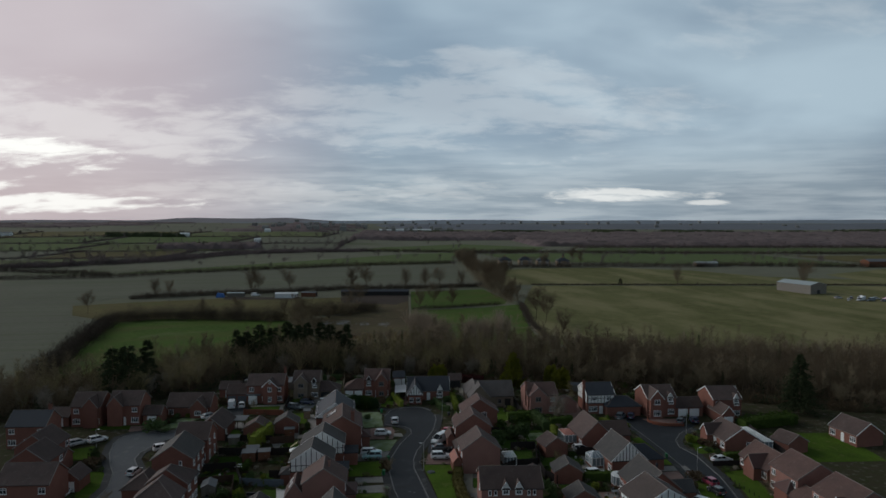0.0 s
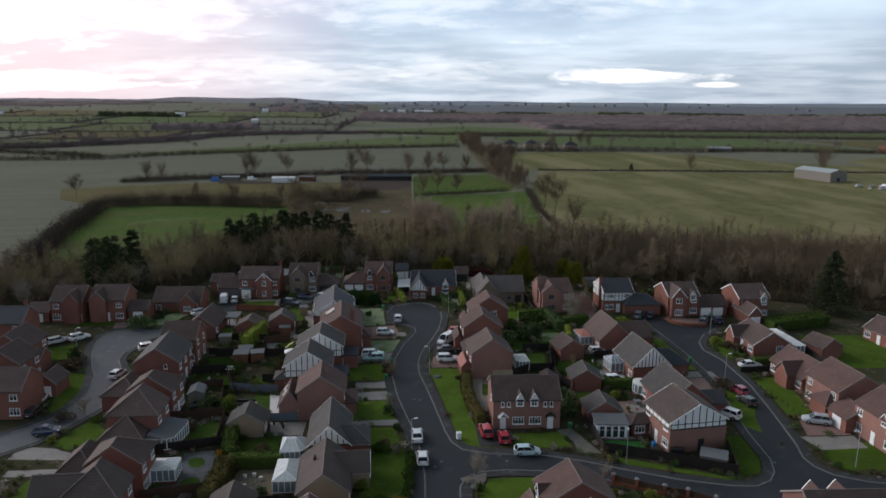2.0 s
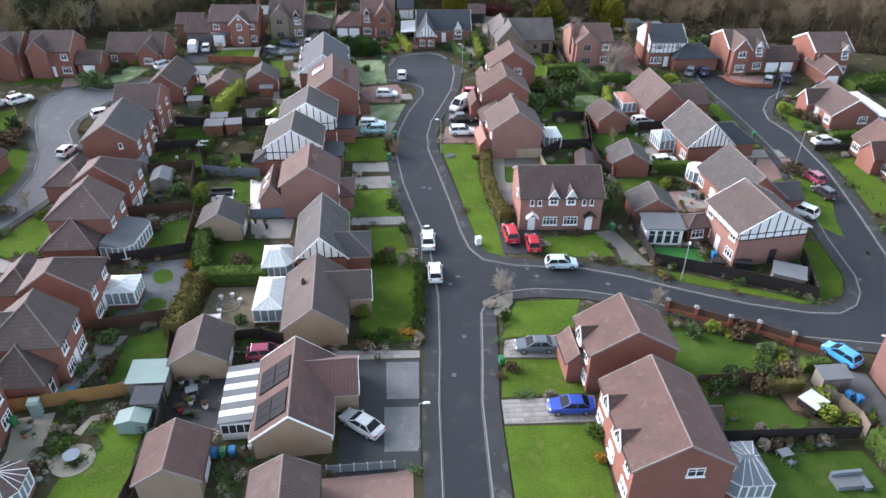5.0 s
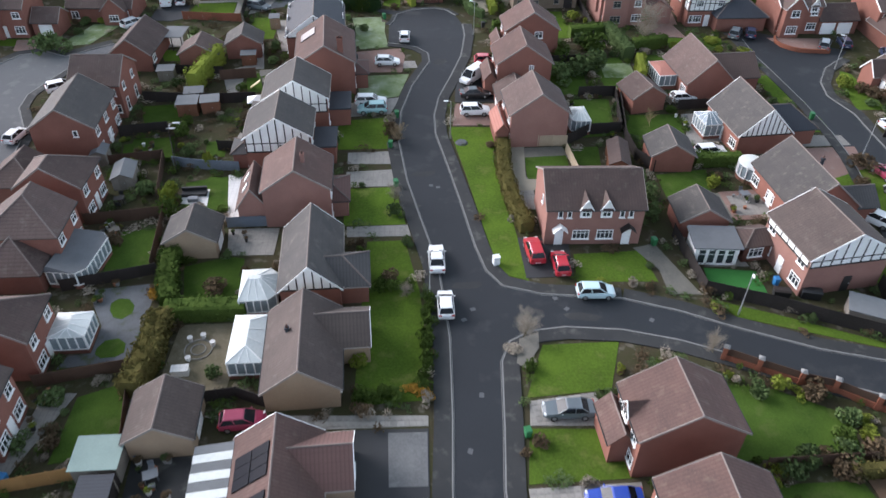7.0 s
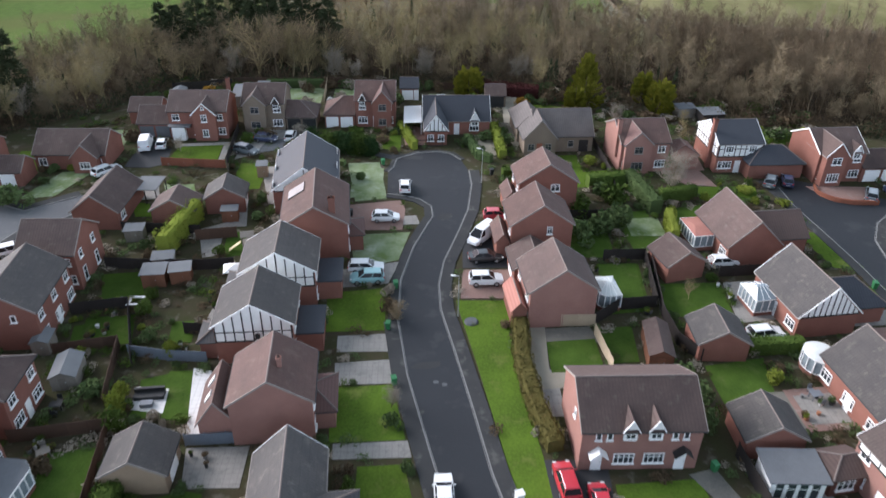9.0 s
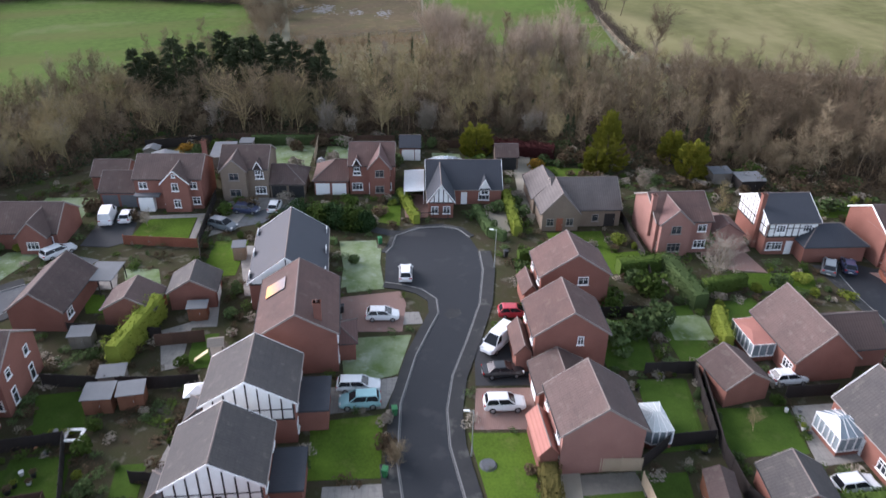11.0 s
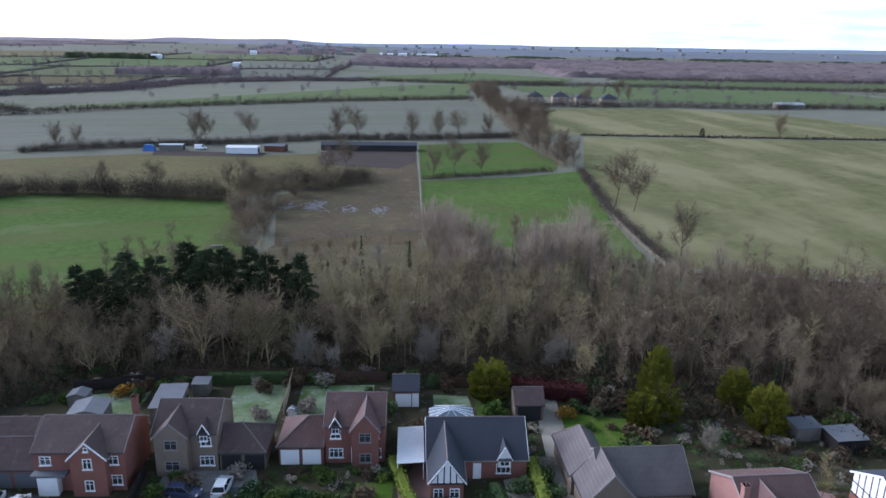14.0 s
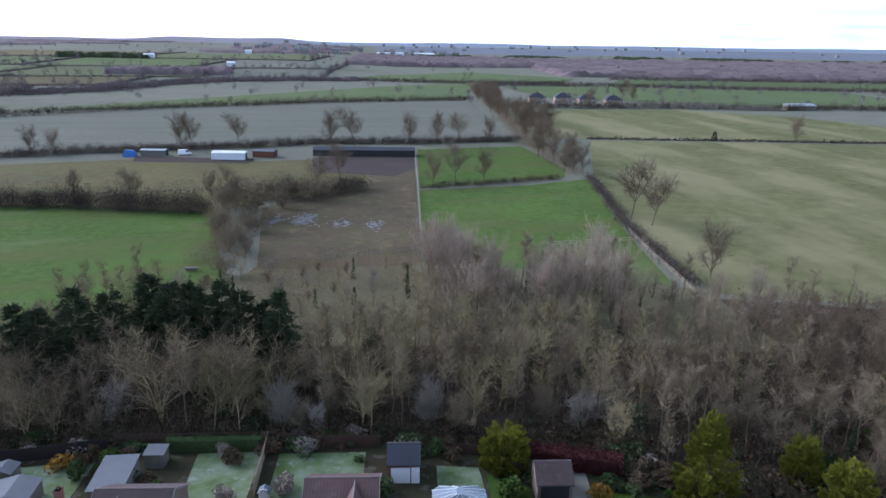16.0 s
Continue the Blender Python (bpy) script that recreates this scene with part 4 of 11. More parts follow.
draped("corner_bed", [(10.2, 110.4), (12.2, 111.2), (12.0, 109.2), (10.4, 106.6), (9.6, 107.2)], DRIVE_WORN, 0.125, "pale gravel patch at the junction corner", "paving", 0.05)
draped("slate_bed", [(-33.6, 118.4), (-28.2, 119.2), (-27.2, 117), (-27.2, 108.6), (-33.6, 107.4), (-33.1, 109), (-31.0, 109.4), (-31.2, 113), (-33, 116)], SLATE_CHIP, 0.02, "grey slate chippings over a back garden", "paving", 0.05)
draped("gravel_bed", [(-23.4, 113.0), (-17.4, 113.2), (-17.2, 104.6), (-18.6, 103.6), (-23.6, 103.8)], GRAVEL_BED, 0.04, "beige gravel over a back garden", "paving", 0.05)
draped("white_patio", [(-23.9, 140), (-21.9, 139.5), (-19.6, 129.6), (-22, 129.4)], PATIO_WHITE, 0.07, "long pale patio beside the house", "paving", 0.08)
draped("yard", [(-23.6, 97.4), (-17.5, 97.6), (-16.5, 90), (-23, 90)], PAVE, 0.045, "dark asphalt back yard", "paving", 0.05)
draped("artificial_turf", [(31.8, 120.8), (37.4, 120.1), (37.4, 116.6), (31.6, 118.2)], TURF, 0.05, "bright artificial turf behind the fence", "lawn", 0.05)
draped("frosted_drive", [(-26, 197.5), (-22, 199.6), (-19.5, 199.6), (-23, 194.4), (-27, 193)], SLATE_CHIP, 0.06, "pale gravel drive", "paving", 0.05)


def slabs(parent, ring, size=0.6):
    """Loose-laid square slabs over a paved area, each a piece of its own."""
    half = size / 2 - 0.012
    me = Shape().hull([(-half, -half, 0), (half, -half, 0), (half, half, 0), (-half, half, 0)], [(-half + 0.01, -half + 0.01, 0.035), (half - 0.01, -half + 0.01, 0.035), (half - 0.01, half - 0.01, 0.035), (-half + 0.01, half - 0.01, 0.035)]).data("slab", SLAB)
    (ax, ay), (bx, by) = ring[0], ring[1]
    turn = math.atan2(by - ay, bx - ax)
    c, q = math.cos(turn), math.sin(turn)
    flat = [((x - ax) * c + (y - ay) * q, -(x - ax) * q + (y - ay) * c) for x, y in ring]
    jit = random.Random(3)

    def within(p):
        n, hit = len(flat), False
        for i in range(n):
            (x0, y0), (x1, y1) = flat[i], flat[(i + 1) % n]
            if (y0 > p[1]) != (y1 > p[1]) and p[0] < (x1 - x0) * (p[1] - y0) / (y1 - y0) + x0:
                hit = not hit
        return hit

    for i in range(int(min(p[0] for p in flat) / size) - 1, int(max(p[0] for p in flat) / size) + 2):
        for j in range(int(min(p[1] for p in flat) / size) - 1, int(max(p[1] for p in flat) / size) + 2):
            u, v = (i + 0.5) * size, (j + 0.5) * size
            if all(within((u + d * half, v + e * half)) for d in (-1, 1) for e in (-1, 1)):
                ob = part("slab", me, None, parent)
                x, y = ax + u * c - v * q, ay + u * q + v * c
                ob.matrix_local = pose(x, y, terrain(x, y) + 0.04 + jit.uniform(0, 0.01), jit.uniform(-0.6, 0.6), jit.uniform(-0.6, 0.6), math.degrees(turn) + jit.uniform(-0.8, 0.8))


# ---- houses ----
def local(axis, a, b, z):
    return (a, b, z) if axis == "v" else (b, a, z)


WINDOW_CACHE = {}


def window_meshes(w, h, bars, frame_mat):
    key = (round(w, 2), round(h, 2), bars, frame_mat.name)
    if key not in WINDOW_CACHE:
        s, f, d = Shape(), 0.09, 0.07
        xs = [-w / 2, -w / 2 + f]
        for i in range(1, bars):
            x = -w / 2 + w * i / bars
            xs += [x - 0.035, x + 0.035]
        xs += [w / 2 - f, w / 2]
        zs = [-h / 2, -h / 2 + f] + ([h * 0.14, h * 0.14 + 0.05] if h > 0.9 else []) + [h / 2 - f, h / 2]
        s.lattice(xs, zs, -d, 0.02, lambda i, j: i % 2 == 0 or j % 2 == 0)
        pane = Shape().box(-w / 2 + f, -0.03, -h / 2 + f, w / 2 - f, 0.01, h / 2 - f)
        sill = Shape().box(-w / 2 - 0.08, -0.16, -h / 2 - 0.08, w / 2 + 0.08, 0.02, -h / 2)
        WINDOW_CACHE[key] = (s.data("window", frame_mat), pane.data("pane", GLASS), sill.data("sill", frame_mat))
    return WINDOW_CACHE[key]


FACE_TURN = {"S": 0, "E": 90, "N": 180, "W": 270}


def window(parent, face, along, out, z, w, h, bars=2, mat=None):
    """A framed window on a wall. face: the way it looks; along: its place along the wall; out: the wall's distance from the middle."""
    frame_me, pane_me, sill_me = window_meshes(w, h, bars, mat or WHITE)
    x, y = {"S": (along, -out), "N": (along, out), "E": (out, along), "W": (-out, along)}[face]
    win = part("window", frame_me, None, parent)
    win.matrix_local = pose(x, y, z, 0, 0, FACE_TURN[face])
    part("pane", pane_me, None, win)
    part("sill", sill_me, None, win)
    return win


DOOR_CACHE = {}


def door(parent, face, along, out, mat=None, w=0.95, h=2.05, base=0.0):
    mat = mat or WHITE
    key = (mat.name, w, h)
    if key not in DOOR_CACHE:
        s = Shape().box(-w / 2, -0.06, 0, w / 2, 0.02, h)
        k = Shape().box(w / 2 - 0.16, -0.12, 1.0, w / 2 - 0.1, -0.06, 1.14)
        DOOR_CACHE[key] = (s.data("door", mat), k.data("handle", METAL))
    x, y = {"S": (along, -out), "N": (along, out), "E": (out, along), "W": (-out, along)}[face]
    d = part("door", DOOR_CACHE[key][0], None, parent)
    d.matrix_local = pose(x, y, base, 0, 0, FACE_TURN[face])
    part("handle", DOOR_CACHE[key][1], None, d)


GARAGE_CACHE = {}


def garage_door(parent, face, along, out, mat=None, w=2.2, h=2.0):
    mat = mat or WHITE
    key = (mat.name, w, h)
    if key not in GARAGE_CACHE:
        prof = [(0.02, h), (0.02, 0.0)]
        for i in range(8):
            prof += [(-0.02, h * i / 8), (-0.055, h * i / 8 + 0.03), (-0.055, h * (i + 1) / 8 - 0.03)]
        prof.append((-0.02, h))
        s = Shape().hull([(-w / 2, y, z) for y, z in prof], [(w / 2, y, z) for y, z in prof])
        GARAGE_CACHE[key] = s.data("garage_door", mat)
    x, y = {"S": (along, -out), "N": (along, out), "E": (out, along), "W": (-out, along)}[face]
    d = part("garage_door", GARAGE_CACHE[key], None, parent)
    d.matrix_local = pose(x, y, 0, 0, 0, FACE_TURN[face])


FOOT = []


def block(parent, u0, u1, v0, v1, ze, zr, wall, roof, axis="v", hips=(False, False), barge=None, over=0.3, verge=0.15, gutter=True, ridge=True):
    """Walls and a pitched roof over u0..u1, v0..v1 (the eaves' outline); the ridge runs along axis."""
    if axis == "u":
        a0, a1, b0, b1 = v0, v1, u0, u1
    else:
        a0, a1, b0, b1 = u0, u1, v0, v1
    m = (a0 + a1) / 2
    half = (a1 - a0) / 2
    slope = (zr - ze) / half
    P = lambda a, b, z: local(axis, a, b, z)
    # walls
    s = Shape()
    wa0, wa1, wb0, wb1 = a0 + over, a1 - over, b0 + (over if hips[0] else verge), b1 - (over if hips[1] else verge)
    zt = ze + slope * over - 0.06
    top = zr - 0.06
    for b, hip in ((wb0, hips[0]), (wb1, hips[1])):
        ring = [P(wa0, b, -0.3), P(wa1, b, -0.3), P(wa1, b, zt)] + ([] if hip else [P(m, b, top)]) + [P(wa0, b, zt)]
        s.poly(ring)
    for a in (wa0, wa1):
        s.poly([P(a, wb0, -0.3), P(a, wb1, -0.3), P(a, wb1, zt), P(a, wb0, zt)])
    part("wall", s, wall, parent)
    mw = parent.matrix_world
    FOOT.append([tuple((mw @ Vector((a, b, 0)))[:2]) for a, b in ((u0, v0), (u1, v0), (u1, v1), (u0, v1))])
    # roof slopes with thickness
    h0 = b0 + (half if hips[0] else 0)
    h1 = b1 - (half if hips[1] else 0)
    if h1 < h0:
        h0 = h1 = (h0 + h1) / 2
    T = 0.12

    def slab(pts):
        low = [(x, y, z - T) for x, y, z in pts]
        area = sum(pts[i][0] * pts[(i + 1) % len(pts)][1] - pts[(i + 1) % len(pts)][0] * pts[i][1] for i in range(len(pts)))
        r.hull(*((low, pts) if area > 0 else (low[::-1], pts[::-1])))

    slopes = [[P(a0, b0, ze), P(m, h0, zr), P(m, h1, zr), P(a0, b1, ze)], [P(a1, b0, ze), P(m, h0, zr), P(m, h1, zr), P(a1, b1, ze)]]
    if hips[0]:
        slopes.append([P(a0, b0, ze), P(a1, b0, ze), P(m, h0, zr)])
    if hips[1]:
        slopes.append([P(a0, b1, ze), P(a1, b1, ze), P(m, h1, zr)])
    for pts in slopes:
        r = Shape()
        slab(pts)
        part("roof_slope", r, CROSS.get(roof.name, roof) if axis == "u" else roof, parent)
    if ridge:
        if h1 - h0 > 0.3:
            part("ridge", Shape().tube(P(m, h0, zr - 0.02), P(m, h1, zr - 0.02), 0.085, 0.085, 6), RIDGE, parent)
        for hip, hb, b in ((hips[0], h0, b0), (hips[1], h1, b1)):
            if hip:
                for a in (a0, a1):
                    part("hip_ridge", Shape().tube(P(m, hb, zr), P(a, b, ze + 0.03), 0.09, 0.09, 5), RIDGE, parent)
    if barge:
        for b, hip, d in ((b0, hips[0], -1), (b1, hips[1], 1)):
            if hip:
                continue
            for a in (a0, a1):
                g = Shape()
                q = [P(a, b + d * 0.005, ze - 0.15), P(a, b + d * 0.005, ze + 0.03), P(m, b + d * 0.005, zr + 0.03), P(m, b + d * 0.005, zr - 0.2)]
                q2 = [P(a, b + d * 0.06, ze - 0.2), P(a, b + d * 0.06, ze + 0.03), P(m, b + d * 0.06, zr + 0.03), P(m, b + d * 0.06, zr - 0.2)]
                g.hull(q, q2)
                part("bargeboard", g, barge, parent)
    if gutter:
        for a, d in ((a0, -1), (a1, 1)):
            g = Shape().tube(P(a + d * 0.05, b0, ze - 0.09), P(a + d * 0.05, b1, ze - 0.09), 0.06, 0.06, 5)
            part("gutter", g, BARGE_GREY if barge is WHITE else BIN_BLACK, parent)


def tudor(parent, face, along0, along1, out, z0, ze, zr, posts=7, half_w=None):
    """White infill with black timbers on a gable, from z0 up to the roof."""
    m, half = (along0 + along1) / 2, (along1 - along0) / 2

    def P(a, d, z):
        return {"S": (a, -out - d, z), "N": (a, out + d, z), "E": (out + d, a, z), "W": (-out - d, a, z)}[face]

    def top(a):
        return min(zr, ze + (zr - ze) * (1 - abs(a - m) / half)) - 0.12

    p = Shape()
    f = [(along0 + 0.05, z0), (along1 - 0.05, z0)]
    if ze > z0 + 0.05:
        f += [(along1 - 0.05, ze - 0.1), (m, zr - 0.12), (along0 + 0.05, ze - 0.1)]
    else:
        f += [(m, zr - 0.12)]
    p.hull([P(a, 0.0, z) for a, z in f], [P(a, 0.03, z) for a, z in f])
    part("render_panel", p, RENDER_WHITE, parent, "white rendered infill panel")
    for i in range(posts):
        a = along0 + 0.12 + (along1 - along0 - 0.24) * i / (posts - 1)
        if top(a) - z0 < 0.25:
            continue
        b = Shape().hull([P(a - 0.07, 0.02, z0), P(a + 0.07, 0.02, z0), P(a + 0.07, 0.02, top(a)), P(a - 0.07, 0.02, top(a))],
                         [P(a - 0.07, 0.07, z0), P(a + 0.07, 0.07, z0), P(a + 0.07, 0.07, top(a)), P(a - 0.07, 0.07, top(a))])
        part("timber", b, BLACK_WOOD, parent)
    b = Shape().hull([P(along0, 0.02, z0 - 0.09), P(along1, 0.02, z0 - 0.09), P(along1, 0.02, z0 + 0.09), P(along0, 0.02, z0 + 0.09)],
                     [P(along0, 0.08, z0 - 0.09), P(along1, 0.08, z0 - 0.09), P(along1, 0.08, z0 + 0.09), P(along0, 0.08, z0 + 0.09)])
    part("timber", b, BLACK_WOOD, parent)
    if ze - z0 > 1.0:
        zz = (z0 + ze) / 2 + 0.2
        b = Shape().hull([P(along0, 0.02, zz - 0.06), P(along1, 0.02, zz - 0.06), P(along1, 0.02, zz + 0.06), P(along0, 0.02, zz + 0.06)],
                         [P(along0, 0.065, zz - 0.06), P(along1, 0.065, zz - 0.06), P(along1, 0.065, zz + 0.06), P(along0, 0.065, zz + 0.06)])
        part("timber", b, BLACK_WOOD, parent)


def chimney(parent, u, v, z0, z1, mat=None, w=0.7, d=0.6):
    c = part("chimney", Shape().box(u - w / 2, v - d / 2, z0, u + w / 2, v + d / 2, z1).box(u - w / 2 - 0.06, v - d / 2 - 0.06, z1 - 0.2, u + w / 2 + 0.06, v + d / 2 + 0.06, z1), mat or BRICK, parent)
    part("chimney_pot", Shape().tube((u, v, z1), (u, v, z1 + 0.35), 0.13, 0.1, 8), TILE_RED, c)


def gablet(parent, face, along, out, ze, mat_roof, w=1.5, h=1.1, wall=None, depth=2.2, win=True):
    """A small gable over an upper window that breaks the eaves."""
    def P(a, d, z):
        return {"S": (a, -out - d, z), "N": (a, out + d, z), "E": (out + d, a, z), "W": (-out - d, a, z)}[face]
    z0, zt = ze - 0.25, ze + h
    s = Shape().poly([P(along - w / 2, 0.12, z0 - 0.9), P(along + w / 2, 0.12, z0 - 0.9), P(along + w / 2, 0.12, z0 + 0.25), P(along, 0.12, zt - 0.05), P(along - w / 2, 0.12, z0 + 0.25)])
    part("gable_wall", s, wall or RENDER_WHITE, parent)
    for d in (-1, 1):
        r = Shape()
        e, t = P(along + d * (w / 2 + 0.15), 0.3, z0 + 0.15), P(along, 0.3, zt)
        e2, t2 = P(along + d * (w / 2 + 0.15), -depth * 0.5, z0 + 0.15), P(along, -depth, zt)
        ring = [e, t, t2, e2]
        r.hull([(x, y, z - 0.09) for x, y, z in ring], ring)
        part("gable_roof", r, mat_roof, parent)
    for d in (-1, 1):
        a, b = P(along + d * (w / 2 + 0.17), 0.32, z0 + 0.12), P(along, 0.32, zt)
        part("bargeboard", Shape().tube(a, b, 0.07, 0.07, 4), WHITE, parent)
    if win:
        window(parent, face, along, out + 0.14, z0 - 0.25, w * 0.75, 0.95, 2)


def house(x, y, yaw, L, W, ze, zr, wall, roof, label, barge=BARGE_GREY, hips=(False, False), group="houses of the estate", category="house"):
    h = thing("house", at_ground(x, y, yaw), label, category, group)
    block(h, -W / 2, W / 2, -L / 2, L / 2, ze, zr, wall, roof, "v", hips, barge)
    return h


def rows(h, face, half_out, half_len, floors=2, n=2, front=True, mat=None, door_mat=None, door_at=0.0):
    """Windows in rows along one wall, with a door where it is a front."""
    out = half_out - 0.3 if face in "EW" else half_out - 0.15
    span = half_len - 1.4
    for fl in range(floors):
        for i in range(n):
            a = -span + 2 * span * i / max(n - 1, 1) if n > 1 else 0
            w = 1.7 if (fl == 0 and front) else 1.25
            window(h, face, a, out, 1.35 + 2.5 * fl, w, 1.25 if fl == 0 else 1.1, 3 if w > 1.5 else 2, mat)
    if front:
        door(h, face, door_at, out, door_mat)


def two_storey(x, y, yaw, L, W, wall, roof, label, barge=BARGE_GREY, ze=5.0, zr=7.8, sides="EW", n=2, hips=(False, False)):
    h = house(x, y, yaw, L, W, ze, zr, wall, roof, label, barge, hips)
    for f in sides:
        if f in "EW":
            rows(h, f, W / 2, L / 2, 2, n, True)
        else:
            rows(h, f, L / 2, W / 2, 2, n, True)
    return h


def garage(x, y, yaw, L, W, wall, roof, label, door_face="N", ze=2.4, zr=4.2, door_mat=None, barge=BARGE_GREY):
    g = thing("garage", at_ground(x, y, yaw), label, "garage", "garages of the estate")
    block(g, -W / 2, W / 2, -L / 2, L / 2, ze, zr, wall, roof, "v", (False, False), barge)
    out = (L / 2 - 0.15) if door_face in "NS" else (W / 2 - 0.3)
    if W > 5 and door_face in "NS":
        garage_door(g, door_face, -1.3, out, door_mat)
        garage_door(g, door_face, 1.3, out, door_mat)
    else:
        garage_door(g, door_face, 0, out, door_mat)
    return g


# west side of the main road, from south to north
garage(-10.1, 79.9, 4, 8.2, 6.0, BRICK_TAN, TILE_BROWN, "tan brick garage with a pitched brown tiled roof", "E")
solar = house(-10.7, 92.5, 4, 10.6, 7.4, 2.5, 5.3, BRICK_TAN, TILE_RED, "tan brick bungalow with solar panels on its brown roof", WHITE)
block(solar, 0.8, 6.0, -0.4, 5.1, 2.5, 4.6, BRICK_TAN, TILE_RED, "u", (False, False), WHITE)
window(solar, "E", 2.4, 5.85, 1.4, 1.6, 1.2, 3)
window(solar, "E", -3.4, 3.4, 1.4, 1.6, 1.2, 3)
for k in (-3.0, 1.3):
    for i in range(3):
        for j in range(2):
            v0, a0 = k - 1.5 + i * 1.02, 0.14 + j * 0.4
            q = [(-3.7 + 3.7 * aa, vv, 2.5 + 2.8 * aa) for vv, aa in ((v0, a0), (v0 + 0.97, a0), (v0 + 0.97, a0 + 0.38), (v0, a0 + 0.38))]
            part("solar_panel", Shape().hull([(c[0] - 0.02, c[1], c[2] + 0.04) for c in q][::-1], [(c[0] - 0.06, c[1], c[2] + 0.10) for c in q][::-1]), SOLAR, solar, "black solar panel")
bung = house(-10.3, 107.3, 4, 10.4, 7.2, 2.5, 5.3, BRICK_TAN, TILE_WORN, "tan brick bungalow with a grey-brown tiled roof", BARGE_GREY)
block(bung, 0.9, 6.2, -0.3, 5.05, 2.5, 4.5, BRICK_TAN, TILE_WORN, "u", (False, False), WHITE)
window(bung, "E", 2.4, 6.05, 1.4, 1.8, 1.2, 3)
window(bung, "E", -3.2, 3.3, 1.4, 1.6, 1.2, 3)
chimney(bung, -1.3, 0.6, 4.0, 4.75, TILE_SLATE, 0.3, 0.3)
dh = house(-10.9, 120.3, 4, 10.8, 6.6, 2.6, 5.8, BRICK, TILE_GREY, "brick bungalow with a black and white timbered gable", WHITE)
tudor(dh, "S", -3.0, 3.0, 5.26, 2.75, 2.9, 5.7, 8)
block(dh, 1.2, 6.1, -5.0, 0.6, 2.5, 4.4, BRICK, TILE_GREY, "u", (False, True), WHITE)
window(dh, "E", 3.2, 3.0, 1.4, 1.6, 1.2, 3)
window(dh, "E", -2.3, 5.8, 1.4, 1.6, 1.2, 3)
re = two_storey(-13.7, 132.7, 4, 7.4, 8.2, BRICK_PINK, TILE_RED, "pale red brick house with a long brown catslide roof", BARGE_GREY)
block(re, -7.2, -3.2, -3.2, 2.9, 2.4, 5.2, BRICK_PINK, TILE_RED, "v", (False, False), BARGE_GREY, gutter=False, ridge=False)
for v in (-1.2, 1.0):
    part("skylight", Shape().hull([(-6.3, v - 0.35, 3.62), (-5.6, v - 0.35, 4.6), (-5.6, v + 0.35, 4.6), (-6.3, v + 0.35, 3.62)], [(-6.4, v - 0.35, 3.72), (-5.7, v - 0.35, 4.7), (-5.7, v + 0.35, 4.7), (-6.4, v + 0.35, 3.72)]), PATIO_WHITE, re, "white framed skylight")
block(re, 3.6, 6.0, -2.4, 3.2, 2.4, 3.6, BRICK_PINK, TILE_RED, "u", (False, True), None)
chimney(re, 0.9, -1.0, 7.2, 8.3, BRICK_PINK, 0.4, 0.4)
for (hx, hy, hw) in ((-17.4, 144.5, 8.8), (-16.4, 154.3, 9.2)):
    f = two_storey(hx, hy, 3, 7.6, hw, BRICK, TILE_GREY, "black and white timbered house with a grey roof", WHITE)
    tudor(f, "S", -hw / 2 + 0.3, hw / 2 - 0.3, 3.66, 3.0, 5.05, 7.7, 9)
    tudor(f, "N", -hw / 2 + 0.3, hw / 2 - 0.3, 3.66, 3.0, 5.05, 7.7, 9)
    window(f, "S", 0.4, 3.72, 3.6, 0.5, 0.7, 1, BLACK_WOOD)
    part("side_extension", Shape().box(hw / 2 - 0.32, -2.2, -0.3, hw / 2 + 2.6, 2.6, 2.5), BRICK, f)
    part("flat_roof", Shape().box(hw / 2 - 0.25, -2.4, 2.5, hw / 2 + 2.8, 2.8, 2.72), TILE_SLATE, f, "dark felt flat roof")
    block(f, -hw / 2 - 2.0, -hw / 2 + 0.6, -2.9, 1.2, 2.3, 3.3, BRICK, TILE_GREY, "u", (True, False), None, gutter=False)
    window(f, "W", -1.0, hw / 2 + 1.72, 1.3, 1.6, 1.5, 3)
hh = two_storey(-13.5, 166.4, 5, 11.6, 9.0, BRICK, TILE_RED, "long red brick house with a brown roof and a skylight", BARGE_GREY, n=3)
chimney(hh, 2.3, -4.6, 5.0, 8.4, BRICK, 0.8, 0.7)
part("skylight", Shape().hull([(-3.6, 0.6, 5.55), (-1.4, 0.6, 6.93), (-1.4, 3.0, 6.93), (-3.6, 3.0, 5.55)], [(-3.68, 0.6, 5.68), (-1.48, 0.6, 7.06), (-1.48, 3.0, 7.06), (-3.68, 3.0, 5.68)]), SKYLIGHT, hh, "large glass skylight mirroring the bright sky")
block(hh, 4.0, 6.4, -4.2, 0.5, 2.4, 3.6, BRICK, TILE_RED, "u", (False, True), None)
ih = two_storey(-16.4, 179.4, 5, 13.6, 9.6, BRICK, TILE_SLATE, "chalet house with a steep dark roof and white gable", WHITE, ze=3.6, zr=7.0, n=3)
tudor(ih, "S", -4.4, 4.4, 6.66, 3.4, 3.7, 6.9, 3)
garage(-21.2, 100.1, 4, 5.6, 5.9, BRICK_TAN, TILE_WORN, "tan brick double garage with white doors", "E")
garage(-20.2, 85.5, 4, 5.6, 5.8, BRICK_TAN, TILE_RED, "tan brick garage with a brown tiled roof", "E")
garage(-24.6, 125.6, 2, 4.9, 6.0, BRICK_TAN, TILE_GREY, "brick garage with a dark grey tiled roof", "E")
garage(-27.6, 175.0, 5, 4.8, 6.0, BRICK, TILE_GREY, "red brick garage with a grey tiled roof", "E")
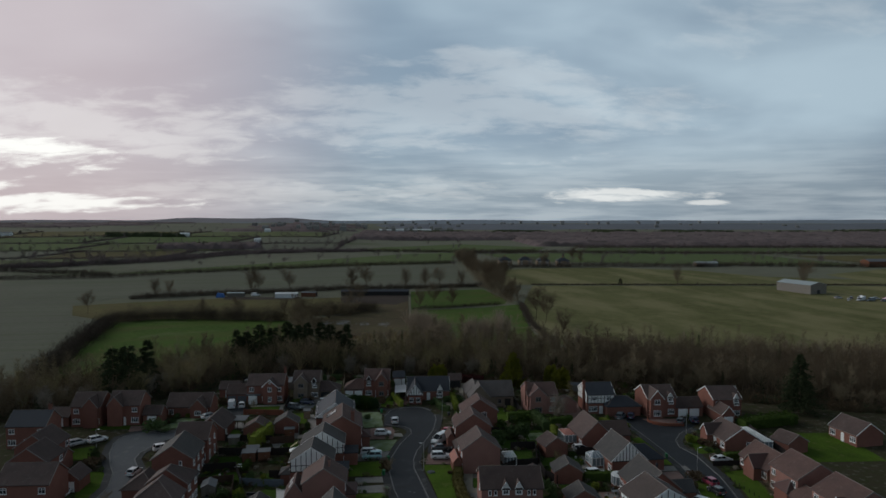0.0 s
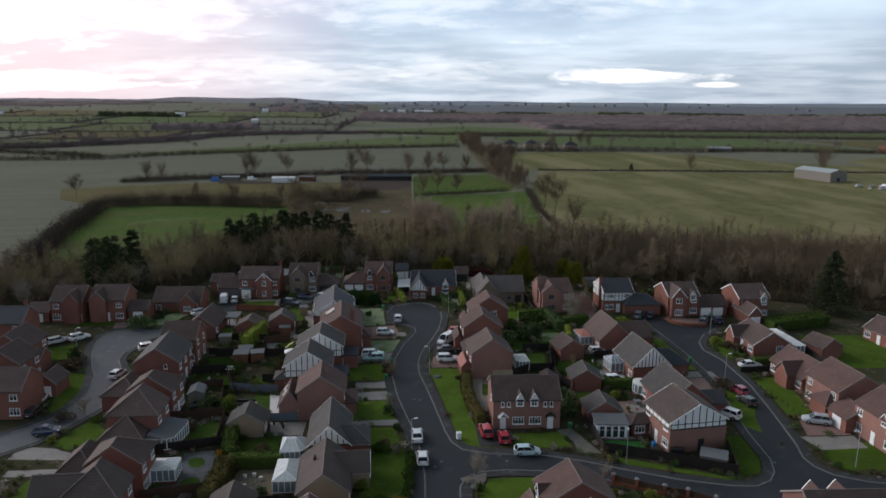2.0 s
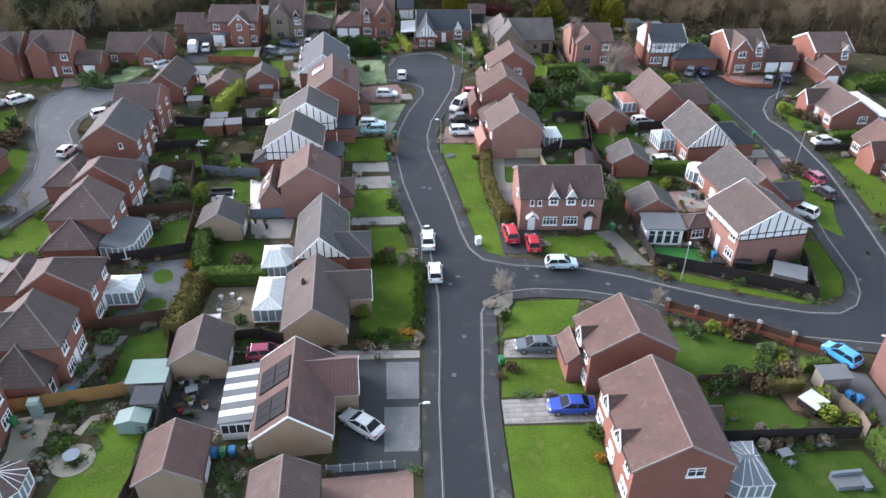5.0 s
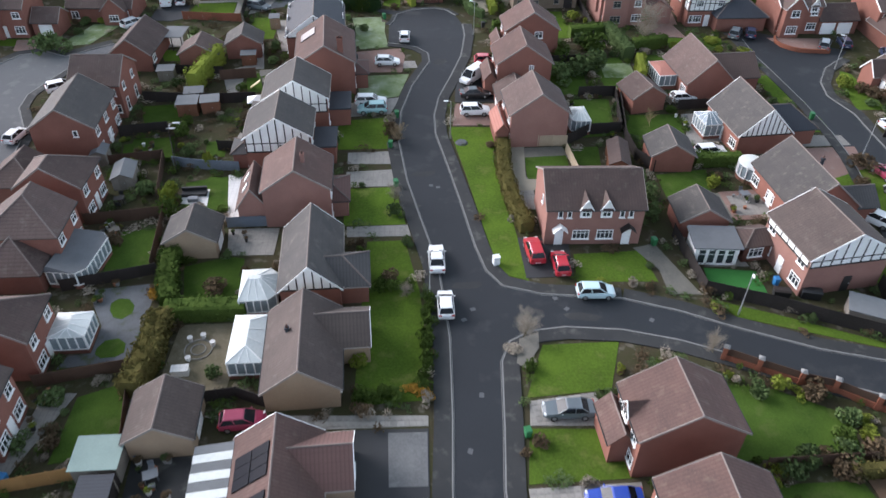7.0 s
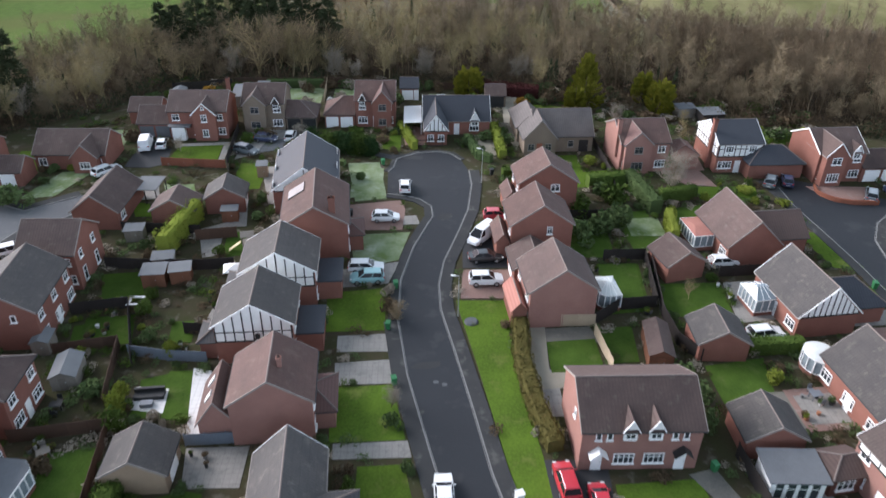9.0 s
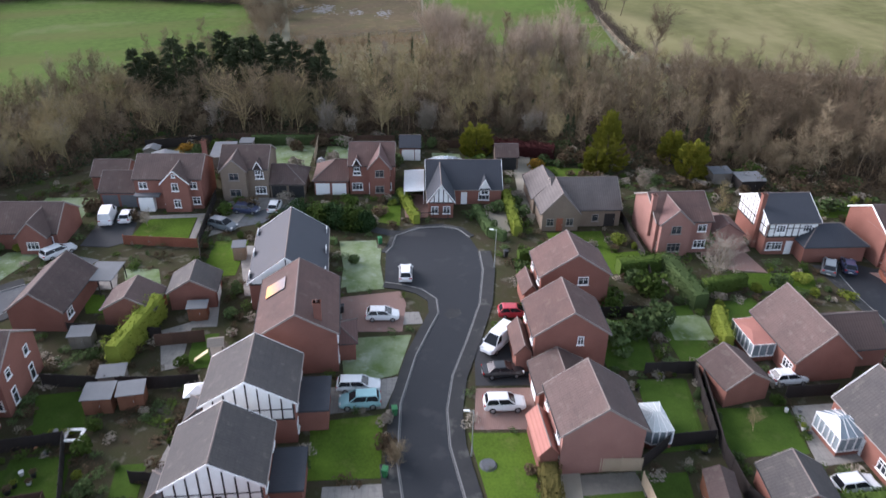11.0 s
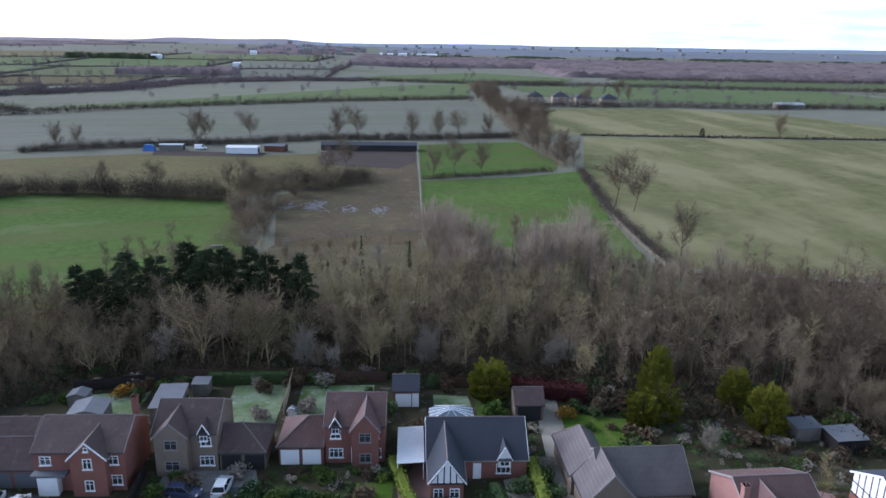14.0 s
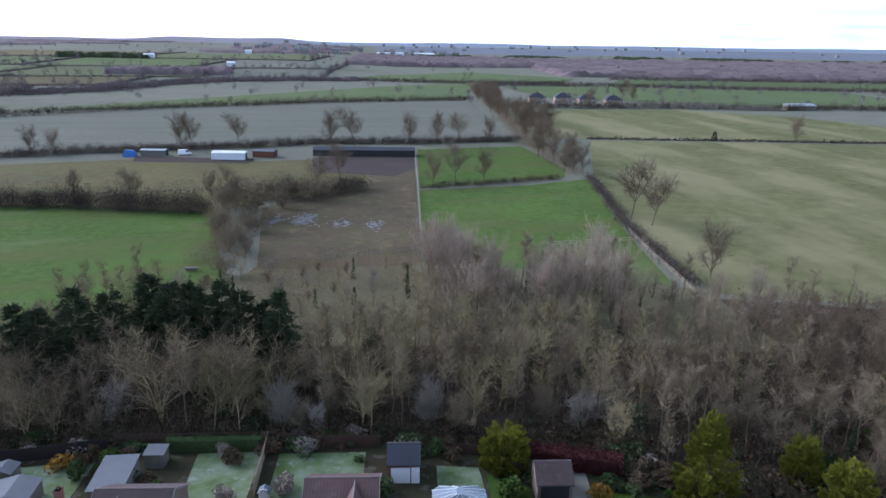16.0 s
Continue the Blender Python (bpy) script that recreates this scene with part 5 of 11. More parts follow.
garage(-33.9, 171.6, 0, 4.8, 6.4, BRICK, TILE_BROWN, "red brick garage with a brown tiled roof", "N")

# second row, backing on the first
wa = two_storey(-37.6, 99.8, 4, 6.2, 7.6, BRICK, TILE_WORN, "red brick house with a dark hipped roof and a front wing", None, sides="E", hips=(True, False))
block(wa, -3.4, 2.8, -6.0, -1.8, 2.7, 5.4, BRICK, TILE_WORN, "v", (True, False), None)
block(wa, -7.2, -0.6, -2.6, 2.9, 4.8, 7.2, BRICK, TILE_WORN, "u", (False, False), BARGE_GREY)
window(wa, "E", -4.4, 2.5, 1.4, 1.0, 1.9, 1)
w0 = two_storey(-41.2, 88.0, 4, 8.8, 9.0, BRICK, TILE_WORN, "red brick house with a dark roof and white windows", BARGE_GREY, sides="E")
wb = two_storey(-38.0, 109.0, 3, 6.4, 7.7, BRICK, TILE_BROWN, "red brick house with a brown roof and low wing", BARGE_GREY, sides="E", hips=(False, True))
block(wb, -8.7, -3.6, -0.2, 5.7, 2.6, 4.6, BRICK, TILE_BROWN, "v", (True, False), None)
wc = two_storey(-41.1, 124.0, 2, 6.6, 8.1, BRICK, TILE_BROWN, "red brick house with a hipped brown roof", None, sides="E", hips=(True, False))
block(wc, -4.1, 2.6, -6.4, -2.2, 2.6, 5.2, BRICK, TILE_BROWN, "v", (True, False), None)
wd = two_storey(-41.5, 133.2, 0, 6.6, 7.8, BRICK, TILE_BROWN, "red brick house with a brown gabled roof and a low wing", BARGE_GREY, sides="E", hips=(False, True))
block(wd, -9.8, -3.2, 0.4, 6.6, 2.6, 4.8, BRICK, TILE_BROWN, "v", (True, False), None)
we = two_storey(-45.1, 148.3, 3, 10.2, 8.4, BRICK, TILE_GREY, "bright red brick house with a dark grey roof", BARGE_GREY, sides="E", n=3)
window(we, "S", 1.6, 4.97, 4.2, 0.6, 0.9, 1)
wf = two_storey(-44.5, 158.5, 90, 7.2, 8.2, BRICK, TILE_BROWN, "red brick house with white windows and a brown roof", BARGE_GREY, sides="WE")
for a in (-2.2, 1.6):
    window(wf, "S", a, 3.47, 1.4, 0.9, 1.9, 1)
    window(wf, "S", a, 3.47, 4.2, 0.9, 1.1, 1)
wg = house(-44.0, 173.3, -2, 9.8, 6.8, 2.6, 5.2, BRICK, TILE_BROWN, "low red brick house with a brown gabled roof", BARGE_GREY)
window(wg, "E", -3.0, 3.1, 1.4, 1.4, 1.1, 2)
x1 = two_storey(-77.2, 183.4, 90, 7.4, 8.4, BRICK, TILE_BROWN, "red brick house with a gabled front at the close's end", BARGE_GREY, sides="W")
block(x1, -5.2, 0, -3.4, 0.6, 5.0, 7.4, BRICK, TILE_BROWN, "u", (False, False), BARGE_GREY)
garage(-84.0, 182.6, 90, 5.2, 6.0, BRICK, TILE_BROWN, "brick double garage with white doors", "W")
x2 = two_storey(-68.4, 184.2, 90, 8.0, 8.2, BRICK, TILE_BROWN, "red brick house with white windows and a gabled front", BARGE_GREY, sides="W")
block(x2, -4.9, 0, -0.2, 4.0, 5.0, 7.4, BRICK, TILE_BROWN, "u", (False, False), BARGE_GREY)
garage(-61.9, 183.4, 90, 4.6, 5.2, BRICK, TILE_BROWN, "brick garage with a white door beside the house", "W", door_mat=WHITE)
x3 = house(-54.8, 190.8, 90, 11.4, 8.2, 2.6, 5.4, BRICK, TILE_BROWN, "long red brick bungalow with a brown roof", BARGE_GREY)
block(x3, -5.4, 0, -5.0, -0.6, 2.6, 4.9, BRICK, TILE_BROWN, "u", (False, False), BARGE_GREY)
rows(x3, "W", 4.1, 5.7, 1, 2, False)
window(x3, "W", -2.8, 5.25, 1.3, 1.6, 1.1, 3)
v1 = two_storey(-75.5, 155.0, 0, 8.4, 8.0, BRICK, TILE_BROWN, "dark red brick house with a brown roof beside the close", BARGE_GREY, sides="E")
block(v1, 2.0, 6.2, -4.6, 0.6, 2.6, 4.4, BRICK, TILE_BROWN, "u", (False, False), BARGE_GREY)
garage(-63.4, 142.6, 0, 5.4, 4.4, BRICK, TILE_BROWN, "brick garage with an open carport front", "S")
v3 = two_storey(-67.2, 134.6, 90, 9.6, 8.0, BRICK, TILE_BROWN, "red brick house with white windows facing the close", BARGE_GREY, sides="W")
v4 = two_storey(-84.0, 168.5, 90, 9.0, 8.0, BRICK, TILE_SLATE, "red brick house with a dark roof and a chimney", BARGE_GREY, sides="W")
chimney(v4, 0.3, -3.6, 6.8, 9.0)
two_storey(-72.5, 146.4, 0, 7.4, 8.0, BRICK, TILE_BROWN, "dark red brick house with a brown roof beside the close", BARGE_GREY, sides="E")

# east side of the main road
n1 = two_storey(21.7, 97.8, 4, 6.0, 9.2, BRICK, TILE_RED, "red brick house with a brown roof and porch wing", BARGE_GREY, sides="W")
block(n1, -6.2, -3.6, -1.4, 3.0, 2.6, 3.9, BRICK, TILE_RED, "v", (False, False), None)
gablet(n1, "W", 0.2, 4.4, 5.0, TILE_RED, wall=BRICK)
n2 = two_storey(22.3, 86.2, 2, 10.6, 9.0, BRICK, TILE_RED, "large red brick house with a long brown roof", BARGE_GREY, sides="W", n=3)
for a in (-1.8, 2.2):
    gablet(n2, "W", a, 4.3, 5.0, TILE_RED, wall=BRICK)
window(n2, "S", 1.0, 5.17, 4.4, 1.5, 1.0, 2)
block(n2, 3.6, 6.4, 1.0, 4.0, 2.4, 3.8, BRICK, TILE_BROWN, "u", (False, False), None)
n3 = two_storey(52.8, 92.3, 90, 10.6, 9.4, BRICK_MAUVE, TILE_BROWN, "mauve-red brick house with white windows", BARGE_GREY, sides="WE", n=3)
for a in (-1.6, 1.6):
    gablet(n3, "E", a, 4.5, 5.2, TILE_RED, win=False, wall=BRICK)
semi = house(20.1, 129.4, 90, 11.2, 9.0, 5.0, 7.6, BRICK_PINK, TILE_BROWN, "pair of small pale brick houses with white windows", BARGE_GREY)
for s, (a, col) in enumerate(((-2.75, BLACK_WOOD), (2.75, WHITE))):
    sg = -1 if s == 0 else 1
    gablet(semi, "W", a * 0.42, 4.2, 5.0, TILE_BROWN, 1.3, 1.3, wall=RENDER_WHITE if s else RENDER_WHITE)
    for b in (a + sg * 0.2, a + sg * 1.2):
        window(semi, "W", b, 4.2, 4.25, 0.55, 0.9, 1)
    window(semi, "W", a * 0.5, 4.2, 1.45, 1.9, 1.25, 4)
    door(semi, "W", a + sg * 1.1, 4.22, WHITE)
    r = Shape()
    for d in (-1, 1):
        q = [(-4.2, a + sg * 1.1 + d * 0.85, 2.25), (-4.2, a + sg * 1.1, 3.0), (-5.1, a + sg * 1.1, 3.0), (-5.1, a + sg * 1.1 + d * 0.85, 2.25)]
        r.hull([(x, y, z - 0.1) for x, y, z in q], q)
    part("porch_roof", r, col, semi)
window(semi, "N", -1.2, 5.47, 4.3, 0.6, 1.0, 1)
window(semi, "S", -1.2, 5.47, 4.3, 0.6, 1.0, 1)
for (hx, hy, hl, hw, yw) in ((16.5, 150.0, 7.2, 8.4, 4), (16.2, 164.0, 7.0, 8.6, 2), (18.7, 174.9, 6.2, 9.0, 3)):
    h = two_storey(hx, hy, yw, hl, hw, BRICK_PINK if hy < 155 else BRICK, TILE_RED if hy > 160 else TILE_BROWN, "red brick detached house with a gabled brown roof", BARGE_GREY, zr=8.0, sides="W")
    if hy > 155:
        window(h, "S", 1.0, hl / 2 - 0.13, 4.2, 0.7 if hy < 170 else 1.3, 1.1, 2)
    rows(h, "E", hw / 2, hl / 2, 2, 2, True)
    block(h, -hw / 2 - 1.8, -hw / 2 + 0.5, -hl / 2 + 0.3, hl / 2 - 1.2, 2.3, 3.6, BRICK, PINK_ROOF if hy < 155 else TILE_RED, "v", (False, False), None, gutter=False)
garage(14.8, 157.3, 3, 5.4, 6.2, BRICK, TILE_BROWN, "brick double garage with a brown tiled roof", "W")
mh = house(43.6, 163.7, 6, 9.9, 7.8, 2.7, 6.4, BRICK, TILE_BROWN, "red brick bungalow with a steep brown roof", BARGE_GREY)
block(mh, 1.3, 8.6, -3.4, 3.8, 2.5, 5.0, BRICK, TILE_BROWN, "u", (False, False), None)
rows(mh, "W", 3.9, 4.9, 1, 2, True)
garage(33.6, 158.0, 14, 5.2, 5.8, BRICK, TILE_BROWN, "red brick double garage with a brown roof", "N")
nh = house(46.3, 149.0, 7, 9.7, 8.0, 3.0, 6.8, BRICK, TILE_GREY, "brick bungalow with a grey roof and timbered gable", WHITE)
tudor(nh, "S", -3.6, 3.6, 4.72, 2.9, 3.2, 6.7, 11)
block(nh, 1.8, 8.6, -3.5, 3.0, 2.5, 4.9, BRICK, TILE_SLATE, "u", (False, True), None)
rows(nh, "W", 4.0, 4.8, 1, 2, True)
garage(33.5, 142.5, -2, 5.2, 6.0, BRICK, TILE_GREY, "red brick double garage with a grey tiled roof", "N")
oh = house(47.2, 132.7, 6, 10.6, 8.5, 3.0, 6.6, BRICK, TILE_GREY, "brick bungalow with a weathered grey tiled roof", BARGE_GREY)
rows(oh, "W", 4.25, 5.2, 1, 3, True)
block(oh, 2.5, 7.0, -5.0, -0.4, 2.5, 4.2, BRICK, TILE_GREY, "u", (False, False), None)
chimney(oh, 1.6, 0.5, 5.0, 6.2, TILE_SLATE, 0.3, 0.3)
garage(33.2, 128.5, 0, 5.0, 6.1, BRICK, TILE_GREY, "red brick garage with a grey tiled roof", "N")
ph = two_storey(44.3, 120.8, 9, 8.4, 9.9, BRICK_PINK, TILE_WORN, "brick house with a wide black and white timbered gable", WHITE, sides="W")
tudor(ph, "S", -4.7, 4.7, 4.06, 3.9, 5.05, 7.7, 9)
tudor(ph, "W", -3.9, 3.9, 4.66, 3.9, 5.0, 5.05, 7)
door(ph, "S", 0.6, 4.08, BLACK_WOOD)
part("porch_lean_to", Shape().box(-7.8, 2.1, -0.3, -4.5, 5.3, 2.3), BRICK, ph)
block(ph, -8.1, -4.3, 1.8, 5.6, 2.3, 3.3, BRICK, TILE_BROWN, "u", (True, False), None, gutter=False)
window(ph, "S", -6.4, -2.08, 1.3, 1.7, 1.2, 3)

# far side of the second road
s1 = house(75.6, 161.2, 5, 9.8, 8.6, 2.5, 5.2, BRICK, TILE_BROWN, "red brick bungalow with white verges beside the second road", WHITE)
window(s1, "S", 1.8, 4.77, 1.4, 1.6, 1.2, 3)
block(s1, -5.6, 0, 0.4, 4.2, 2.5, 4.6, BRICK, TILE_BROWN, "u", (False, False), WHITE)
rows(s1, "W", 4.3, 4.9, 1, 3, True)
s2 = house(75.7, 143.6, 5, 10.6, 7.6, 2.6, 5.6, BRICK, TILE_RED, "red brick bungalow with a brown roof and white windows", BARGE_GREY)
block(s2, -5.4, 0, -3.4, 1.0, 2.6, 4.8, BRICK, TILE_RED, "u", (False, False), BARGE_GREY)
rows(s2, "W", 3.8, 5.3, 1, 3, True)
s3 = two_storey(76.5, 131.6, 4, 9.2, 9.2, BRICK_PINK, TILE_RED, "large brick house with a red-brown roof by the second road", BARGE_GREY, sides="W")
block(s3, -6.4, 0, -4.4, 0.4, 2.6, 4.4, BRICK, TILE_RED, "u", (True, False), None)
s3b = two_storey(77.8, 118.6, 4, 9.6, 9.6, BRICK_PINK, TILE_RED, "large brick house with a red-brown roof near the junction", BARGE_GREY, sides="WS")
garage(74.0, 124.6, 4, 5.0, 6.4, BRICK, TILE_RED, "brick double garage joined to the houses", "W")
gablet(s3b, "W", -2.2, 4.5, 5.0, TILE_RED, wall=BRICK_PINK)
garage(87.2, 157.4, 18, 5.4, 6.2, BRICK, TILE_BROWN, "brick garage with a brown roof in the back garden", "N")
s5 = house(106.0, 163.0, 10, 9.0, 7.6, 2.6, 5.2, BRICK, TILE_BROWN, "bungalow with a brown roof below the trees", WHITE)
rows(s5, "W", 3.8, 4.5, 1, 2, True)

# houses along the edge of the wood
fb = two_storey(-37.6, 203.2, 90, 10.2, 8.4, BRICK, TILE_BROWN, "red brick house with a white-edged front gable", BARGE_GREY, sides="W", n=3, zr=7.4)
block(fb, -5.2, 0, -3.6, 0.8, 4.7, 6.8, BRICK, TILE_BROWN, "u", (False, False), WHITE)
for z in (1.4, 4.1):
    window(fb, "W", -1.4, 5.06, z, 1.0, 1.3, 2)
window(fb, "W", -1.4, 5.06, 5.9, 0.5, 0.5, 1)
part("bay_window", Shape().box(-4.9, 2.2, -0.3, -3.9, 4.4, 2.4), WHITE, fb)
part("bay_roof", Shape().box(-5.1, 1.2, 2.4, -3.8, 5.0, 2.65), LEAD, fb)
chimney(fb, 1.6, -4.6, 5.0, 8.9)
block(fb, -3.6, 3.4, 5.0, 10.8, 2.5, 4.7, BRICK, TILE_BROWN, "v", (False, False), BARGE_GREY)
for a in (6.5, 9.2):
    garage_door(fb, "W", a, 3.35, LEAD, 2.3)
garage(-49.0, 208.6, 90, 5.8, 5.8, BRICK, TILE_BROWN, "brick garage with white doors behind the drive", "W")
fc = two_storey(-27.0, 207.0, 90, 7.6, 8.6, BRICK_STONE, TILE_BROWN, "tan stone-coloured brick house with a gabled front", BARGE_GREY, sides="W", zr=7.4)
block(fc, -5.3, 0, -0.8, 3.5, 5.0, 7.0, BRICK_STONE, TILE_BROWN, "u", (False, False), BARGE_GREY)
window(fc, "W", 1.3, 5.16, 4.1, 1.5, 1.2, 2, BARGE_GREY)
window(fc, "W", 1.3, 5.16, 1.4, 1.7, 1.2, 2, BARGE_GREY)
gablet(fc, "W", -2.2, 4.0, 5.0, TILE_BROWN, 1.2, 1.2, wall=BLACK_WOOD)
block(fc, -4.2, 2.6, -9.4, -3.7, 2.4, 4.5, BRICK_STONE, TILE_BROWN, "v", (True, False), None)
for a in (-5.2, -7.9):
    garage_door(fc, "W", a, 3.92, BIN_BLACK, 2.3)
fd = two_storey(-7.3, 208.4, 90, 7.4, 8.6, BRICK, TILE_RED, "red brick house with a bright red-brown tiled roof", BARGE_GREY, sides="W", zr=7.4)
block(fd, -5.4, 0, -3.2, 0.6, 4.9, 7.2, BRICK, TILE_RED, "u", (False, False), BARGE_GREY)
window(fd, "W", -1.3, 5.26, 4.1, 1.4, 1.2, 2, BARGE_GREY)
window(fd, "W", -1.3, 5.26, 1.4, 1.4, 1.2, 2, BARGE_GREY)
gablet(fd, "W", 2.3, 4.0, 5.0, TILE_RED, 1.2, 1.2, wall=BLACK_WOOD)
block(fd, -4.6, 2.6, 3.6, 9.4, 2.5, 4.8, BRICK, TILE_RED, "v", (False, True), None)
for a in (5.2, 7.8):
    garage_door(fd, "W", a, 4.32, WHITE, 2.2)
fe = house(7.2, 205.0, 90, 12.0, 9.0, 2.6, 5.8, BRICK, TILE_SLATE, "dark slate roofed bungalow with timbered gables", WHITE)
block(fe, -9.0, 0, 1.6, 5.9, 2.6, 5.5, BRICK, TILE_SLATE, "u", (False, False), WHITE)
tudor(fe, "W", 1.9, 5.6, 8.86, 2.5, 2.65, 5.3, 6)
window(fe, "W", 2.9, 8.9, 1.3, 1.1, 1.2, 2)
window(fe, "W", 4.7, 8.9, 1.3, 1.1, 1.2, 2)
gablet(fe, "W", -3.2, 4.2, 2.7, TILE_SLATE, 1.5, 1.6)
rows(fe, "W", 4.5, 4.5, 1, 2, True)
sh = thing("garage", at_ground(-1.3, 220.2, 90), "small slate roofed brick garage with a white door", "garage", "garages of the estate")
block(sh, -2.4, 2.4, -1.95, 1.95, 2.5, 4.0, BRICK, TILE_SLATE, "v", (False, False), None)
garage_door(sh, "W", 0.35, 2.12, WHITE, 2.2, 2.0)
door(sh, "W", -1.35, 2.12, WHITE)
ff = house(24.9, 197.5, 92, 10.2, 8.8, 2.8, 6.2, BRICK_STONE, TILE_PALE, "tan brick bungalow with a grey-brown roof", BARGE_GREY)
block(ff, -5.5, 0, 1.3, 7.3, 2.8, 6.2, BRICK_STONE, TILE_PALE, "u", (False, False), BARGE_GREY)
block(ff, 0, 9.0, 2.4, 7.6, 2.6, 5.4, BRICK_STONE, TILE_PALE, "u", (False, True), None)
for a, d in ((5.8, WHITE), (2.9, WHITE)):
    window(ff, "W", a, 5.36, 1.4, 1.1, 1.2, 2, BARGE_GREY)
door(ff, "W", 4.4, 5.36, BRICK_WALL)
window(ff, "W", -1.2, 4.1, 1.4, 1.0, 1.2, 1, BARGE_GREY)
door(ff, "W", -3.4, 4.1, BLACK_WOOD, 1.6)
ge = thing("carport", at_ground(15.4, 216.2, 90), "carport with a pitched brown roof and a painted dark opening", "carport")
block(ge, -2.4, 2.4, -2.1, 2.1, 2.4, 4.0, BRICK_STONE, TILE_BROWN, "v", (False, False), None)
# front wall is solid; a black panel stands in for the shaded inside
part("opening", Shape().box(-2.2, -1.6, 0, -2.0, 1.6, 2.1), BIN_BLACK, ge)
fg = two_storey(36.3, 190.0, 93, 8.2, 9.6, BRICK_PINK, TILE_RED, "pink-red brick house with a red-brown tiled roof", BARGE_GREY, sides="W", zr=7.4)
block(fg, -5.5, 0, -1.1, 3.8, 5.0, 7.2, BRICK_PINK, TILE_RED, "u", (False, False), BARGE_GREY)
window(fg, "W", 1.35, 5.36, 4.1, 1.4, 1.2, 2, BARGE_GREY)
window(fg, "W", 1.35, 5.36, 1.4, 1.9, 1.3, 3, BARGE_GREY)
chimney(fg, -2.6, 4.05, 2.0, 8.2, BRICK_PINK)
block(fg, -4.4, 1.0, -9.4, -3.8, 2.5, 4.4, BRICK_PINK, TILE_RED, "u", (False, True), None)
fh = two_storey(51.6, 189.6, 92, 7.6, 9.6, BRICK, TILE_SLATE, "black and white timbered house with a brick chimney", WHITE, sides="W", zr=7.4)
tudor(fh, "N", -4.5, 4.5, 3.66, 2.8, 5.05, 7.3, 10)
tudor(fh, "W", -3.6, 3.6, 4.52, 2.8, 5.0, 5.05, 9)
for a in (-2.0, 1.8):
    window(fh, "W", a, 4.6, 4.1, 1.3, 1.1, 3)
    window(fh, "W", a, 4.6, 1.4, 1.5, 1.2, 3)
chimney(fh, -2.2, 3.95, -0.3, 8.3)
block(fh, -7.2, -1.0, -10.0, -0.6, 2.5, 4.6, BRICK, TILE_SLATE, "v", (True, True), None)
fi = two_storey(66.3, 186.0, 93, 7.9, 9.4, BRICK, TILE_BROWN, "red brick house with white bargeboards and double garage", WHITE, sides="W", zr=7.4)
block(fi, -6.0, 0, -0.2, 3.7, 5.0, 7.3, BRICK, TILE_BROWN, "u", (False, False), WHITE)
window(fi, "W", 1.7, 5.86, 4.2, 1.5, 1.2, 2)
window(fi, "W", 1.7, 5.86, 1.4, 1.9, 1.4, 4)
gablet(fi, "W", -2.2, 4.4, 5.0, TILE_BROWN, 1.4, 1.3)
block(fi, -5.0, 1.0, -11.0, -3.6, 2.5, 4.5, BRICK, TILE_BROWN, "v", (False, False), None)
for a in (-5.6, -8.6):
    garage_door(fi, "W", a, 4.72, WHITE, 2.5)
fj = two_storey(82.6, 184.0, 93, 7.8, 9.4, BRICK, TILE_BROWN, "red brick house with a gabled garage wing in front", WHITE, sides="W", zr=7.4)
block(fj, -10.0, -2.0, 0.6, 4.2, 2.5, 4.6, BRICK, TILE_BROWN, "u", (False, False), WHITE)
garage_door(fj, "W", 2.4, 9.86, WHITE, 2.3)
gablet(fj, "W", -2.2, 4.4, 5.0, TILE_BROWN, 1.4, 1.3)

# ---- vegetation ----


def tri_mesh(name, verts, mat):
    """A mesh of loose triangles from an array of n x 3 corners."""
    v = np.ascontiguousarray(verts.reshape(-1, 3), dtype=np.float32)
    n = len(v) // 3
    me = bpy.data.meshes.new(name)
    me.vertices.add(3 * n)
    me.vertices.foreach_set("co", v.ravel())
    me.loops.add(3 * n)
    me.loops.foreach_set("vertex_index", np.arange(3 * n, dtype=np.int32))
    me.polygons.add(n)
    me.polygons.foreach_set("loop_start", np.arange(0, 3 * n, 3, dtype=np.int32))
    me.polygons.foreach_set("loop_total", np.full(n, 3, dtype=np.int32))
    if mat:
        me.materials.append(mat)
    me.update()
    return me


def tube_tris(a, b, ra, rb, sides=3):
    """Tapered tubes between the rows of a and b as triangles."""
    d = b - a
    d = d / np.maximum(np.linalg.norm(d, axis=1, keepdims=True), 1e-6)
    ref = np.where(np.abs(d[:, 2:3]) > 0.9, np.array([[1.0, 0, 0]]), np.array([[0, 0, 1.0]]))
    s = np.cross(d, ref)
    s = s / np.linalg.norm(s, axis=1, keepdims=True)
    t = np.cross(d, s)
    out = []
    ang = [2 * math.pi * i / sides for i in range(sides + 1)]
    ring = lambda c, r, w: c + (s * math.cos(w) + t * math.sin(w)) * r[:, None]
    for w0, w1 in zip(ang, ang[1:]):
        p, q, u, v = ring(a, ra, w0), ring(a, ra, w1), ring(b, rb, w1), ring(b, rb, w0)
        out += [np.stack([p, q, u], 1), np.stack([p, u, v], 1)]
    return np.concatenate(out)


def blade_tris(a, b, r, rng):
    """Flat thin strips between the rows of a and b."""
    side = np.cross(b - a, rng.normal(size=a.shape))
    side = side / np.maximum(np.linalg.norm(side, axis=1, keepdims=True), 1e-6) * r
    return np.stack([a - side, a + side, b + side * 0.6], 1)


